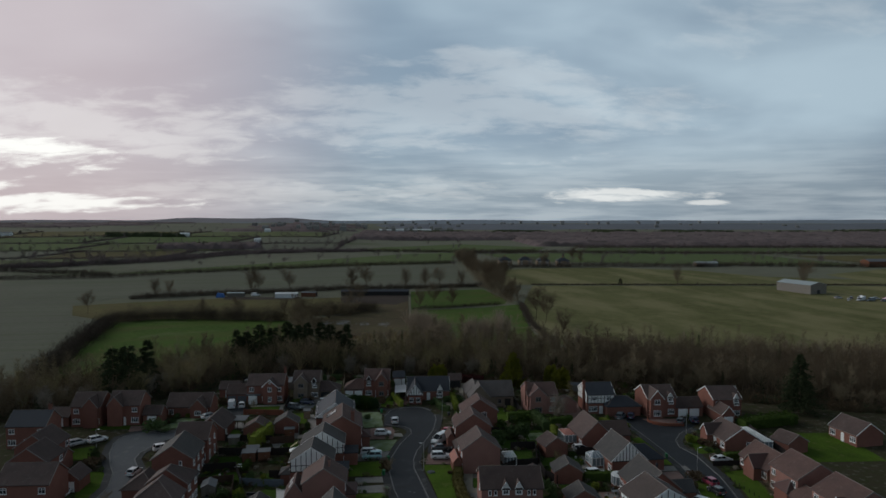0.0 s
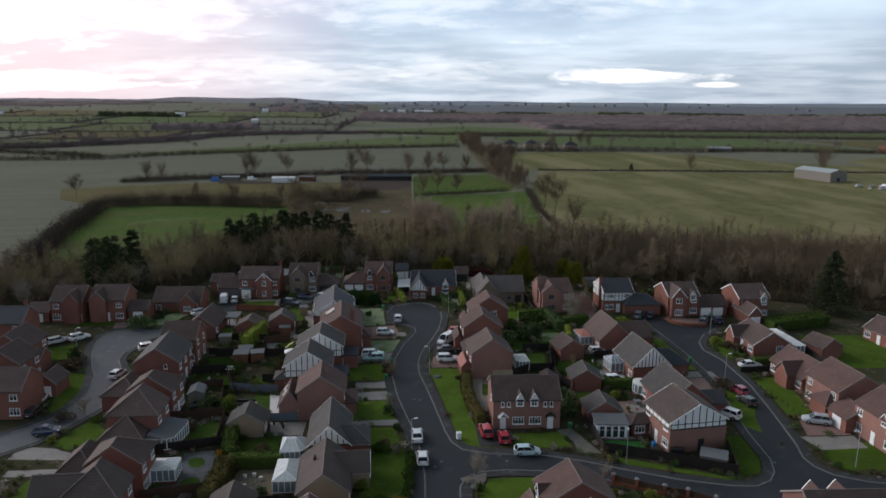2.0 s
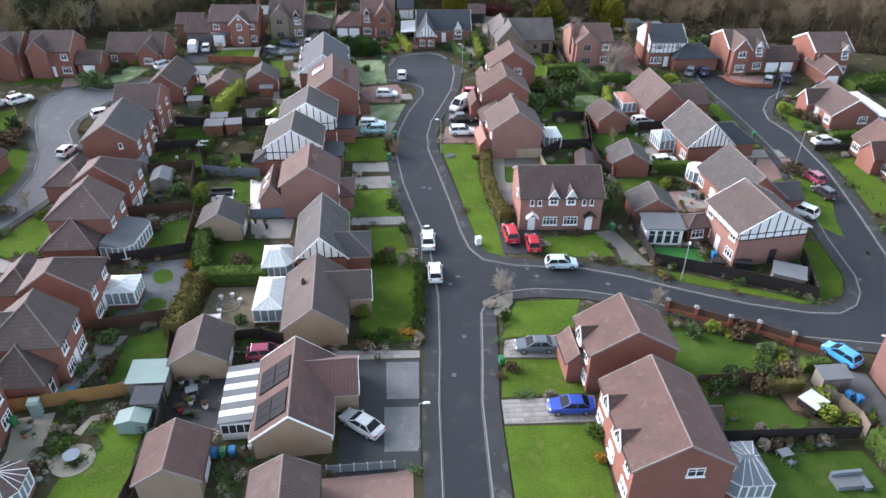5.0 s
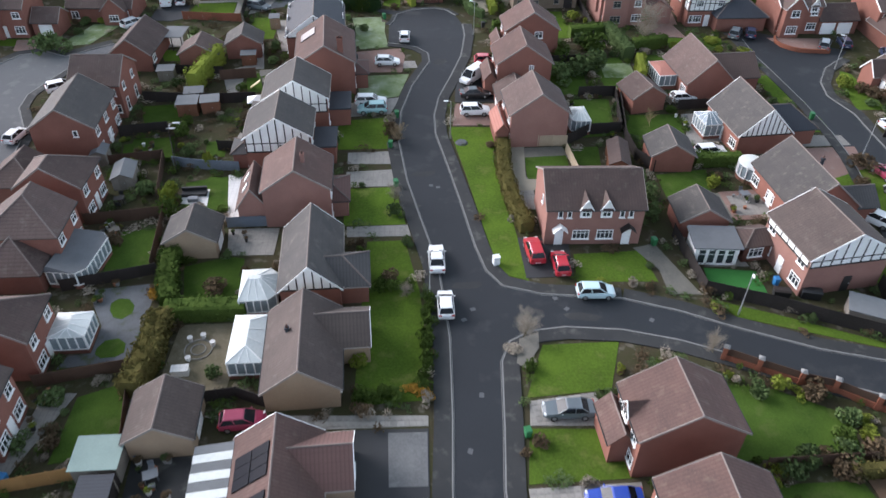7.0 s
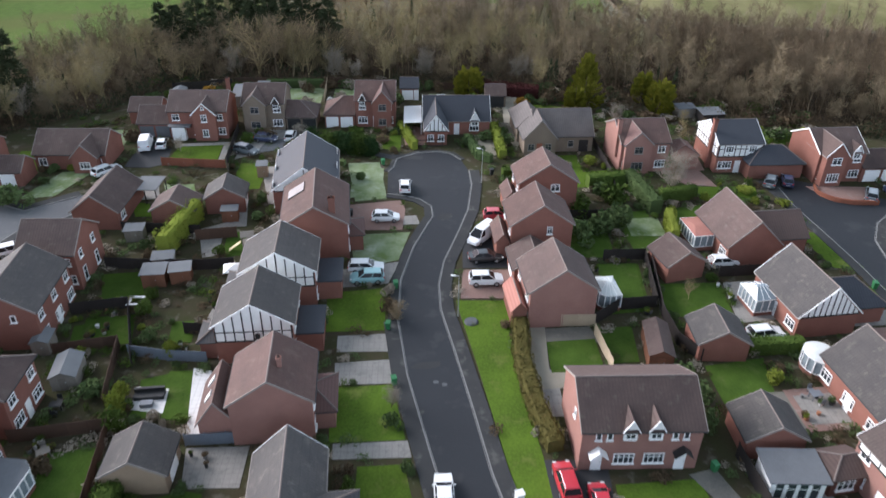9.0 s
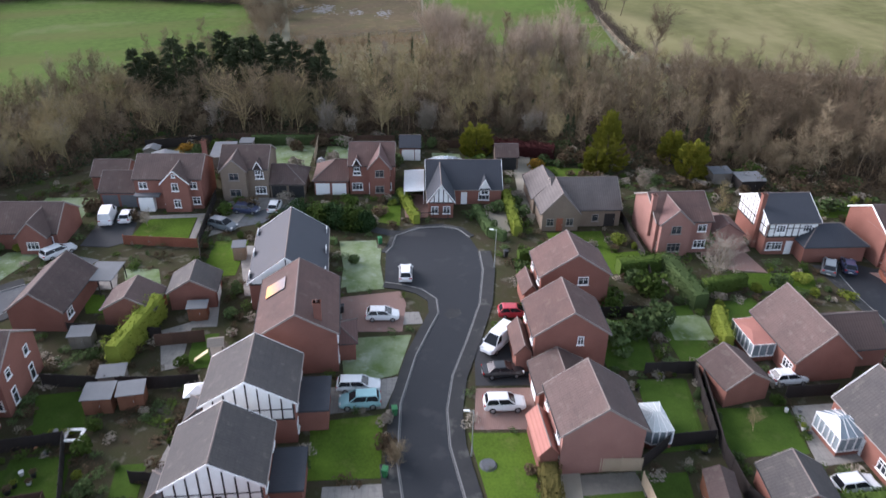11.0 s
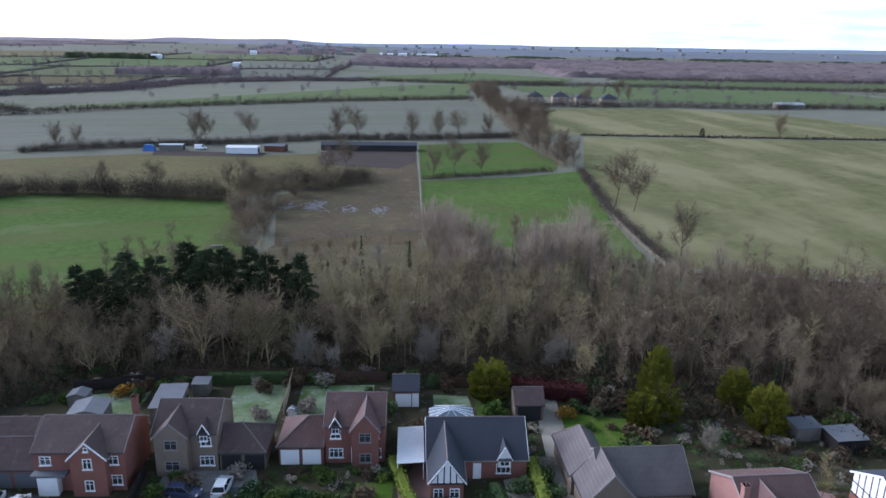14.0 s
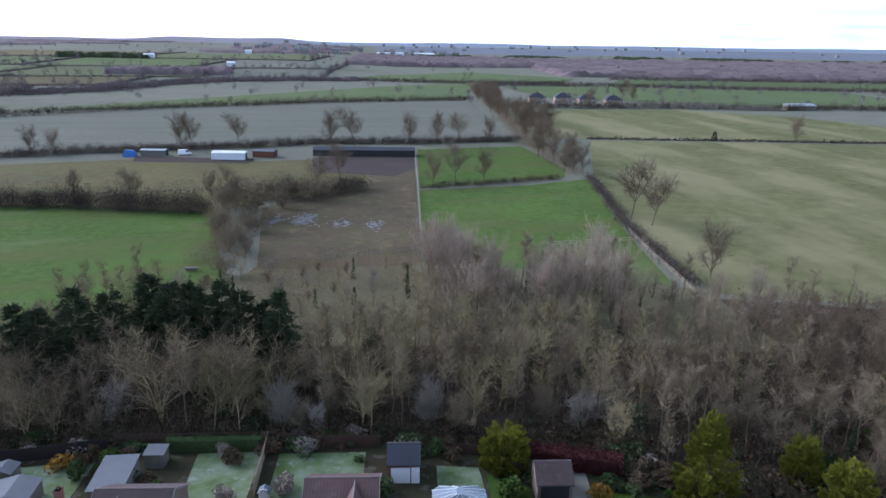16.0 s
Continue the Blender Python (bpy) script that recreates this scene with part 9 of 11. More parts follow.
# ---- conservatories, sheds and garden rooms ----
def conservatory(x, y, yaw, w, d, roof_mat, label, h=2.25, rise=0.8, bars=5, base=BRICK, round_end=False, style="hip", roof_bars=True):
    """White frame on a low wall, with a hipped glazed roof."""
    c = thing("conservatory", at_ground(x, y, yaw), label, "conservatory", "conservatories")
    if round_end:
        ring = [(w / 2 * math.cos(a), d / 2 * math.sin(a)) for a in [2 * math.pi * i / 14 for i in range(14)]]
    else:
        k = min(w, d) * (0.22 if style == "hip" or w > 5.5 and style == "lean" else 0.02)
        ring = [(-w / 2, d / 2), (-w / 2, -d / 2 + k), (-w / 2 + k, -d / 2), (w / 2 - k, -d / 2), (w / 2, -d / 2 + k), (w / 2, d / 2)]
    part("base_wall", Shape().prism(ring, -0.2, 0.55), base, c)
    inner = [(px * 0.97, py * 0.97) for px, py in ring]
    part("glazing", Shape().prism(inner, 0.55, h - 0.05), GLASS_MID, c)
    part("eaves_beam", Shape().prism([(px * 1.03, py * 1.03) for px, py in ring], h - 0.08, h + 0.06), WHITE, c)
    part("sill", Shape().prism([(px * 1.02, py * 1.02) for px, py in ring], 0.52, 0.6), WHITE, c)
    n = len(ring)
    for i in range(n):
        a, b = Vector((*ring[i], 0)), Vector((*ring[(i + 1) % n], 0))
        ln = (b - a).length
        m = max(1, round(ln / 0.8))
        for j in range(m):
            p = a.lerp(b, j / m)
            part("mullion", Shape().box(p.x - 0.05, p.y - 0.05, 0.55, p.x + 0.05, p.y + 0.05, h), WHITE, c)
    top = {"hip": [(px * 0.12, py * 0.35 + d * 0.08) for px, py in ring], "ridge": [(px * 0.55, py * 0.03) for px, py in ring], "lean": [(px * 0.96, d * 0.46 + py * 0.04) for px, py in ring]}[style]
    r = Shape().hull([(px * 1.04, py * 1.04, h + 0.05) for px, py in ring], [(px, py, h + rise) for px, py in top])
    part("roof_glazing", r, roof_mat, c)
    for i in range(n):
        for f in ([] if roof_mat is PINK_ROOF or not roof_bars else [0.0] if (Vector(ring[i]) - Vector(ring[(i + 1) % n])).length < 1.4 else [0.0, 0.33, 0.66]):
            p, q = Vector(ring[i]).lerp(Vector(ring[(i + 1) % n]), f) * 1.04, Vector(top[i]).lerp(Vector(top[(i + 1) % n]), f)
            part("glazing_bar", Shape().tube((p.x, p.y, h + 0.06), (q.x, q.y, h + rise + 0.02), 0.035, 0.035, 4), WHITE, c)
    return c


conservatory(-15.6, 108.9, 92, 6.0, 3.3, POLY_WHITE, "white polycarbonate conservatory behind a bungalow", rise=0.75, style="ridge")
conservatory(-15.9, 116.4, 94, 4.6, 3.6, POLY_WHITE, "white glazed conservatory with a pointed roof", rise=1.1)
conservatory(-35.9, 122.0, 84, 6.8, 4.0, LEAD, "white framed conservatory with a solid dark grey roof", rise=0.55, style="lean", roof_bars=False)
conservatory(-32.8, 111.0, 93, 3.3, 3.3, POLY_WHITE, "small white conservatory with a pale ribbed roof", rise=0.45, style="ridge")
conservatory(-34.0, 83.4, 94, 4.0, 4.0, TILE_BROWN, "garden room with white windows and a brown roof", rise=1.1)
conservatory(23.0, 151.4, 274, 4.0, 2.6, POLY_WHITE, "white conservatory behind a brick house", rise=0.5)
conservatory(38.8, 164.8, 96, 5.0, 3.4, PINK_ROOF, "white conservatory with a salmon pink roof", rise=0.35)
conservatory(41.6, 150.2, 97, 3.8, 3.4, GLASS_PALE, "pale blue glazed conservatory with a pointed roof", rise=0.9)
conservatory(43.3, 138.6, 96, 3.8, 3.4, POLY_WHITE, "round white conservatory with a flat pale roof", rise=0.3, round_end=True, roof_bars=False)
conservatory(28.8, 83.6, 272, 4.6, 3.6, POLY_GREY, "glazed conservatory with white roof bars", rise=0.8)
conservatory(81.2, 161.5, 274, 11.0, 2.4, POLY_WHITE, "long white lean-to conservatory", rise=0.5)
conservatory(4.7, 212.3, 180, 5.6, 3.6, GLASS_PALE, "glazed conservatory roof behind a bungalow", rise=0.9)
lean = thing("lean_to", at_ground(-16.0, 93.2, 4), "white lean-to with a striped translucent roof", "lean-to")
part("base_wall", Shape().box(-1.4, -3.7, -0.2, 1.5, 3.7, 2.1), WHITE, lean)
for i in range(4):
    part("pane", Shape().box(-1.3 + i * 0.68, -3.73, 0.9, -0.72 + i * 0.68, -3.66, 1.85), GLASS, lean)
for i in range(9):
    y0 = -3.8 + i * 0.85
    part("roof_panel", Shape().hull([(-1.6, y0, 2.15), (1.6, y0, 2.5), (1.6, y0 + 0.8, 2.5), (-1.6, y0 + 0.78, 2.15)], [(-1.6, y0, 2.25), (1.6, y0, 2.6), (1.6, y0 + 0.8, 2.6), (-1.6, y0 + 0.8, 2.25)]), POLY_WHITE if i % 2 else FELT_GREY, lean)
canopy = thing("canopy", at_ground(-0.6, 204.6, 0), "white flat canopy beside the bungalow", "canopy")
part("sheet", Shape().hull([(-1.6, -4.0, 2.2), (1.6, -4.0, 2.35), (1.6, 4.0, 2.45), (-1.6, 4.0, 2.3)], [(-1.6, -4.0, 2.27), (1.6, -4.0, 2.42), (1.6, 4.0, 2.52), (-1.6, 4.0, 2.37)]), SHEET_WHITE, canopy)
for sx in (-1.5, 1.5):
    for sy in (-3.8, 3.8):
        part("post", Shape().box(sx - 0.05, sy - 0.05, -0.2, sx + 0.05, sy + 0.05, 2.2), WHITE, canopy)
wpost = thing("carport", at_ground(-39.5, 177.5, -2), "dark timber carport with a grey flat roof", "carport")
part("roof_sheet", Shape().box(-1.8, -2.3, 2.3, 1.8, 2.3, 2.42), FELT_GREY, wpost)
for sx in (-1.6, 0, 1.6):
    for sy in (-2.1, 2.1):
        part("post", Shape().box(sx - 0.06, sy - 0.06, -0.2, sx + 0.06, sy + 0.06, 2.3), FENCE_DARK, wpost)


def shed(x, y, yaw, w, d, wall, roof, label, h=1.8, rise=0.5, flat=False):
    s = thing("shed", at_ground(x, y, yaw), label, "shed", "garden sheds")
    part("wall", Shape().box(-w / 2, -d / 2, -0.1, w / 2, d / 2, h), wall, s)
    if flat:
        part("roof", Shape().hull([(-w / 2 - 0.15, -d / 2 - 0.15, h), (w / 2 + 0.15, -d / 2 - 0.15, h), (w / 2 + 0.15, d / 2 + 0.15, h + 0.15), (-w / 2 - 0.15, d / 2 + 0.15, h + 0.15)],
                                  [(-w / 2 - 0.15, -d / 2 - 0.15, h + 0.07), (w / 2 + 0.15, -d / 2 - 0.15, h + 0.07), (w / 2 + 0.15, d / 2 + 0.15, h + 0.22), (-w / 2 - 0.15, d / 2 + 0.15, h + 0.22)]), roof, s)
    else:
        ring = [(-w / 2 - 0.15, h - 0.06), (0, h + rise), (w / 2 + 0.15, h - 0.06), (w / 2 + 0.15, h), (0, h + rise + 0.07), (-w / 2 - 0.15, h)]
        part("roof", Shape().hull([(a, -d / 2 - 0.12, b) for a, b in ring], [(a, d / 2 + 0.12, b) for a, b in ring]), roof, s)
        part("gable", Shape().hull([(-w / 2, -d / 2, h - 0.02), (w / 2, -d / 2, h - 0.02), (0, -d / 2, h + rise - 0.03)], [(-w / 2, d / 2, h - 0.02), (w / 2, d / 2, h - 0.02), (0, d / 2, h + rise - 0.03)]), wall, s)
    door(s, "S", 0, d / 2 + 0.01, wall, 0.8, 1.65)
    return s


for a in ((-32.6, 156.2, 5, 2.8, 2.4, SHED_BROWN, FELT_GREY, "brown timber shed with a pale grey roof", 1.9, 0.3, True), (-29.5, 156.6, 10, 2.5, 2.0, SHED_BROWN, FELT_GREY, "reddish timber shed with a grey felt roof", 1.9, 0.3, True),
          (-36.4, 138.7, 8, 2.5, 3.8, SHED_GREY, FELT_GREY, "weathered grey shed with a rounded felt roof", 1.7, 0.6), (-32.5, 159.6, 8, 2.6, 1.8, SHED_GREY, FELT_GREY, "low grey shed behind a fence", 1.6, 0.25, True),
          (-38.2, 166.2, 5, 2.4, 1.8, SHED_GREY, FELT_GREY, "small shed with a pale roof", 1.7, 0.25, True), (-25.6, 96.6, 2, 3.6, 3.0, SHED_GREY, FELT_GREEN, "shed with a wide grey-green sheet roof", 2.0, 0.2, True),
          (-24.9, 93.4, 2, 2.4, 2.0, SHED_GREY, TILE_SLATE, "shed with a blue-grey roof beside the fence", 1.9, 0.3, True), (-25.6, 91.2, 2, 2.8, 1.6, FELT_GREEN, FELT_GREEN, "pale green painted summerhouse", 1.4, 0.4),
          (45.8, 112.6, -25, 3.6, 2.6, SHED_GREY, FELT_GREY, "low shed with a grey-green roof in a corner garden", 1.75, 0.2, True), (26.6, 141.6, -8, 2.6, 6.0, SHED_BROWN, TILE_BROWN, "long brown garden store with a tiled roof", 2.0, 0.7),
          (51.0, 209.6, 5, 3.4, 2.6, SHED_GREY, LEAD, "dark summerhouse with glazed front below the wood", 1.9, 0.3, True), (55.0, 207.0, 5, 4.2, 3.4, FENCE_DARK, FELT_GREY, "dark open shed with a corrugated roof", 1.9, 0.2, True),
          (-33.6, 217.6, 4, 3.6, 6.6, SHED_GREY, FELT_GREY, "long garden building with a flat grey roof", 2.1, 0.2, True), (-30.6, 222.6, 0, 2.2, 2.0, SHED_GREY, FELT_GREY, "small grey shed by the back fence", 1.8, 0.3, True),
          (-46.4, 219.2, 0, 2.4, 2.2, SHED_GREY, FELT_GREY, "small grey shed by the back fence", 1.8, 0.4), (-16.6, 215.4, 0, 1.1, 1.0, WHITE, POLY_GREY, "tiny white playhouse with a blue-grey roof", 1.1, 0.4),
          (-24.2, 184.6, 5, 1.6, 1.6, BRICK_TAN, FELT_GREY, "small tan brick store beside a path", 2.0, 0.2, True), (-41.0, 143.6, 5, 1.8, 2.4, SHED_GREY, FELT_GREY, "small grey lean-to shed", 1.7, 0.4), (-26.4, 171.0, 5, 2.2, 1.4, SHED_BROWN, FELT_GREY, "brown timber shed beside a garage", 1.8, 0.2, True),
          (42.5, 94.9, 3, 2.9, 1.7, SHED_GREY, FELT_GREY, "grey shed with a felt roof behind a hedge", 1.9, 0.2, True), (-43.2, 214.8, 5, 4.4, 4.0, SHED_GREY, FELT_GREY, "grey outbuilding behind a house", 2.0, 0.5)):
    shed(*a)
room = thing("garden_room", at_ground(33.2, 123.0, -3), "white garden room with glass doors and a grey roof", "garden room")
part("wall", Shape().box(-2.4, -1.6, -0.1, 2.4, 1.6, 2.35), WHITE, room)
part("roof", Shape().hull([(-2.7, -1.95, 2.35), (2.7, -1.95, 2.35), (2.7, 1.95, 2.5), (-2.7, 1.95, 2.5)], [(-2.7, -1.95, 2.5), (2.7, -1.95, 2.5), (2.6, 1.9, 2.75), (-2.6, 1.9, 2.75)]), LEAD, room)
for i in range(4):
    window(room, "S", -1.6 + i * 1.05, 1.62, 1.15, 0.9, 2.0, 1)

# ---- hedges, shrubs and garden trees ----
hedge([(-25.0, 114.2), (-17.0, 114.4)], 2.2, 2.0, LEAF_HEDGE, "tall clipped green hedge between gardens")
hedge([(-26.6, 123.0), (-26.0, 119.0), (-24.9, 115.2)], 2.0, 2.1, LEAF_HEDGE, "high olive-green hedge along the backs", 60, 0.24)
hedge([(-25.0, 113.0), (-24.9, 108.0), (-25.4, 103.6)], 2.1, 2.5, LEAF_OLIVE, "high olive-brown hedge along the backs", 70, 0.26)
hedge([(-33.2, 162), (-31.2, 171.6)], 2.0, 3.2, LEAF_LIME, "tall yellow-green hedge between gardens")
hedge([(26.5, 180.1), (33.6, 181.4)], 1.8, 2.2, LEAF_HEDGE, "dark green clipped hedge")
hedge([(33.4, 181.4), (35.0, 172)], 2.2, 2.4, LEAF_SHRUB, "loose green hedge between gardens")
hedge([(35.2, 163.6), (36.0, 169.6)], 1.3, 2.6, LEAF_LIME, "tall narrow yellow-green hedge")
hedge([(36.4, 175.4), (42.3, 176.8)], 1.5, 2.2, LEAF_HEDGE, "dark green clipped hedge")
hedge([(36.9, 141.6), (43.1, 141.8)], 1.6, 1.8, LEAF_HEDGE, "dense clipped green hedge")
for i, (x, y, h, r) in enumerate(((-17.4, 194.4, 3.6, 2.1), (-14.6, 194.0, 3.3, 2.0), (-12.0, 193.4, 3.4, 2.2), (-9.6, 193.0, 3.1, 2.0), (-7.8, 192.6, 2.7, 1.6))):
    t = thing("evergreen_bush", at_ground(x, y), "large dark evergreen bush beside the turning head", "bush", "evergreen bushes")
    part("trunk", trunk_shape(h * 0.9, 0.1), BARK_DARK, t)
    part("foliage", tri_mesh("foliage", lumpy_crown(70 + i, h, r, egg, 3600, 0.22, 40, 0.02), LEAF_DEEP if i % 2 == 0 else LEAF_HEDGE), None, t)
hedge([(8.8, 198.0), (10.4, 190.6), (12.4, 189.0)], 1.2, 1.5, LEAF_SHRUB, "dark clipped hedge round a front garden")
hedge([(14.4, 190.4), (13.9, 203.0)], 1.4, 1.7, LEAF_LIME, "bright yellow-green hedge beside a drive")
hedge([(-2.8, 203.4), (-0.2, 194.2)], 1.2, 1.6, LEAF_LIME, "bright yellow-green hedge beside a drive")
hedge([(12.0, 147), (11.4, 140), (11.9, 133), (13.0, 127.4)], 1.9, 1.6, LEAF_OLIVE, "loose olive-brown hedge along the verge", 90, 0.16)
hedge([(40.8, 97.5), (43.6, 97.6)], 1.2, 1.3, LEAF_HEDGE, "low clipped green hedge beside a parked car")
hedge([(35.6, 94.3), (39.4, 94.5)], 1.0, 1.5, LEAF_OLIVE, "brown winter hedge behind a back lawn", 80, 0.14)
hedge([(43.1, 87.4), (44.6, 79)], 2.4, 2.4, LEAF_HEDGE, "wide green hedge beside a house")
hedge([(13.6, 183.6), (20.0, 184.6)], 1.4, 1.6, LEAF_HEDGE, "green hedge beside a drive")
hedge([(70.2, 152.2), (79.0, 152.8)], 1.6, 1.6, LEAF_HEDGE, "green hedge before a bungalow")
hedge([(83, 172), (98, 176)], 4.0, 2.4, LEAF_HEDGE, "wide green hedge bank below the trees", 40, 0.3)
hedge([(13.4, 222.3), (24.6, 219.6)], 2.6, 2.2, LEAF_CRIMSON, "dark red dogwood hedge below the wood", 70, 0.22)
hedge([(-30.4, 225.4), (-18.8, 225.6)], 1.2, 1.8, LEAF_SHRUB, "dark hedge inside the back fence")
hedge([(-16.6, 190.4), (-11.6, 188.2)], 1.0, 0.9, LEAF_SHRUB, "low dark hedge beside a lawn")
for i in range(11):
    shrub(0.9 + 0.04 * i, 104.4 + 1.14 * i, 0.66, 1.35, "hedge")
for x, y in ((-5.0, 117.6), (-3.6, 117.8), (-2.3, 117.9), (-1.0, 118), (-5.2, 103.4), (-4.1, 103.3), (-3.0, 103.3), (-1.9, 103.4)):
    shrub(x, y, 0.78, 1.45, "hedge")
for x, y, r, h, k in ((-5.0, 107.2, 0.9, 1.6, "lime"), (0.6, 103.6, 0.7, 0.9, "orange"), (-0.2, 104.4, 0.7, 0.6, "orange"), (-2.6, 119.0, 1.0, 1.4, "brown"), (-19.0, 106.5, 0.8, 1.3, "green"), (-26.6, 117.0, 0.9, 1.2, "orange"), (-29.2, 130.8, 1.2, 2.6, "hedge"),
                      (-30.0, 133.4, 1.0, 2.4, "lime"), (-29.6, 135.6, 1.0, 2.0, "lime"), (-26.6, 141.4, 0.7, 2.6, "lime"), (-33.4, 135.6, 1.4, 1.8, "green"), (-31.6, 149.6, 1.0, 2.2, "hedge"), (-32.2, 152.6, 0.8, 1.5, "hedge"), (-29.6, 144.6, 1.0, 1.8, "green"),
                      (-2.6, 131.0, 0.8, 1.8, "green"), (-3.4, 149.6, 1.1, 2.2, "brown"), (17.2, 100.5, 0.7, 1.3, "green"), (17.2, 102.8, 0.6, 1.2, "green"), (10.6, 98.4, 0.8, 1.0, "brown"), (17.6, 88.6, 1.1, 1.4, "hedge"), (17.4, 86.2, 0.6, 0.9, "orange"),
                      (25.6, 121.0, 0.5, 0.8, "green"), (10.2, 147.0, 0.8, 0.6, "brown"), (9.6, 109.2, 0.9, 0.5, "pale"), (31.5, 102.8, 1.0, 1.4, "green"), (33.4, 103.6, 0.9, 1.3, "lime"), (36.4, 102.4, 1.2, 1.8, "brown"), (38.2, 99.4, 1.1, 1.6, "green"), (36.8, 97.6, 1.0, 1.5, "hedge"),
                      (33.0, 95.4, 1.0, 1.6, "green"), (30.6, 95.0, 1.2, 1.6, "green"), (35.4, 95.0, 1.3, 1.8, "brown"), (41.2, 93.6, 1.1, 1.4, "lime"), (39.3, 97.9, 0.9, 1.1, "lime"), (29.0, 93.6, 0.8, 1.2, "lime"), (28.6, 134.0, 1.3, 2.2, "green"), (28.4, 130.6, 1.2, 2.0, "green"),
                      (28.2, 137.0, 1.1, 2.0, "green"), (37.6, 136.8, 1.0, 1.5, "lime"), (30.0, 157.0, 0.8, 1.1, "green"), (38.6, 158.2, 0.9, 1.1, "pale"), (37.2, 155.6, 0.6, 1.0, "hedge"), (22.5, 166.0, 2.0, 2.6, "green"), (25.4, 167.5, 2.2, 3.0, "green"), (28.0, 168.8, 2.2, 3.2, "green"),
                      (24.2, 172.6, 1.8, 2.8, "hedge"), (30.2, 175.4, 2.2, 3.2, "hedge"), (27.6, 177.2, 1.6, 2.2, "green"), (66.6, 163.4, 1.3, 1.9, "lime"), (68.6, 161.6, 1.2, 1.6, "brown"), (69.8, 159.4, 1.5, 1.6, "brown"), (68.4, 157.0, 1.0, 1.0, "green"), (58.8, 140.8, 1.6, 2.0, "brown"),
                      (56.6, 136.4, 1.2, 1.3, "brown"), (-59.7, 174.8, 2.2, 3.4, "green"), (-65.8, 157.4, 1.2, 2.8, "green"), (-65.0, 153.8, 2.4, 1.8, "brown"), (-57.0, 186.4, 1.0, 1.2, "green"), (-55.0, 186.6, 0.8, 1.0, "lime"), (-57.4, 182, 0.9, 1.2, "green"), (-48, 135, 1.6, 1.6, "brown"),
                      (-46.8, 142, 1.0, 1.4, "green"), (-56, 130, 1.2, 1.6, "brown"), (28.2, 188.4, 1.2, 1.6, "lime"), (26.6, 204.0, 2.2, 2.6, "green"), (29.2, 205.2, 1.6, 1.6, "lime"), (20.2, 214.6, 1.1, 1.8, "orange"), (22.6, 217.0, 1.2, 1.6, "green"), (26.0, 216.2, 1.4, 2.0, "brown"),
                      (-29.4, 216.4, 1.3, 1.4, "hedge"), (-41.6, 221.8, 1.6, 1.4, "orange"), (-45.6, 209.8, 1.5, 1.6, "orange"), (-8.6, 196.6, 0.8, 1.0, "green"), (9.4, 196.2, 1.2, 1.6, "green"), (10.6, 193.0, 1.0, 1.2, "green"), (47.0, 177.0, 1.2, 1.6, "green"),
                      (50.6, 177.6, 1.4, 1.2, "lime"), (55.2, 174.0, 0.9, 1.2, "lime"), (40.6, 186.2, 1.4, 3.0, "green"), (58.0, 196.0, 1.4, 2.0, "green"), (72.0, 195.0, 2.4, 2.6, "green"), (64.0, 198.0, 2.4, 2.0, "green"), (-37.4, 103.2 - 7, 0.6, 0.9, "green"), (-33.2, 98.6, 0.9, 1.2, "green"),
                      (-31.8, 103.2, 1.2, 1.6, "green"), (-30.8, 99.0, 0.8, 1.1, "brown"), (-31.2, 88.4, 0.9, 1.1, "hedge"), (-33.0, 86.0, 0.9, 1.0, "brown"), (-21.6, 115.2, 1.0, 1.2, "brown"), (-20.6, 118.4, 1.4, 1.3, "brown"), (-33.8, 126.4, 0.9, 1.6, "brown"), (-34.6, 123.0, 0.8, 1.2, "green"),
                      (-36.4, 163.4, 1.0, 1.5, "green"), (-34.8, 161.6, 0.8, 1.2, "brown"), (-25.8, 162.0, 0.9, 1.4, "hedge"), (-22.8, 170.8, 1.0, 1.3, "green"), (-22.6, 176.0, 0.9, 1.6, "green"), (-8.6, 182.6, 0.8, 1.4, "green"), (-10.6, 157.0, 0.9, 1.4, "green"), (13.2, 171.4, 0.9, 1.6, "hedge"),
                      (13.6, 176.6, 1.0, 1.8, "hedge"), (14.0, 180.2, 1.0, 2.0, "green"), (20.6, 187.6, 0.8, 1.2, "green"), (24.6, 187.2, 0.7, 0.9, "pale"), (59.0, 118.6, 0.3, 0.4, "green")):
    shrub(x, y, r, h, k)
for i in range(60):
    x, y = random.uniform(-50, 60), random.uniform(214, 227)
    if -27 < x < -10 and y < 224.5:
        continue
    loose_shrub(x, y, random.uniform(0.8, 1.7), random.uniform(1.0, 2.4), random.choice(["green", "brown", "brown", "green", "hedge"]))
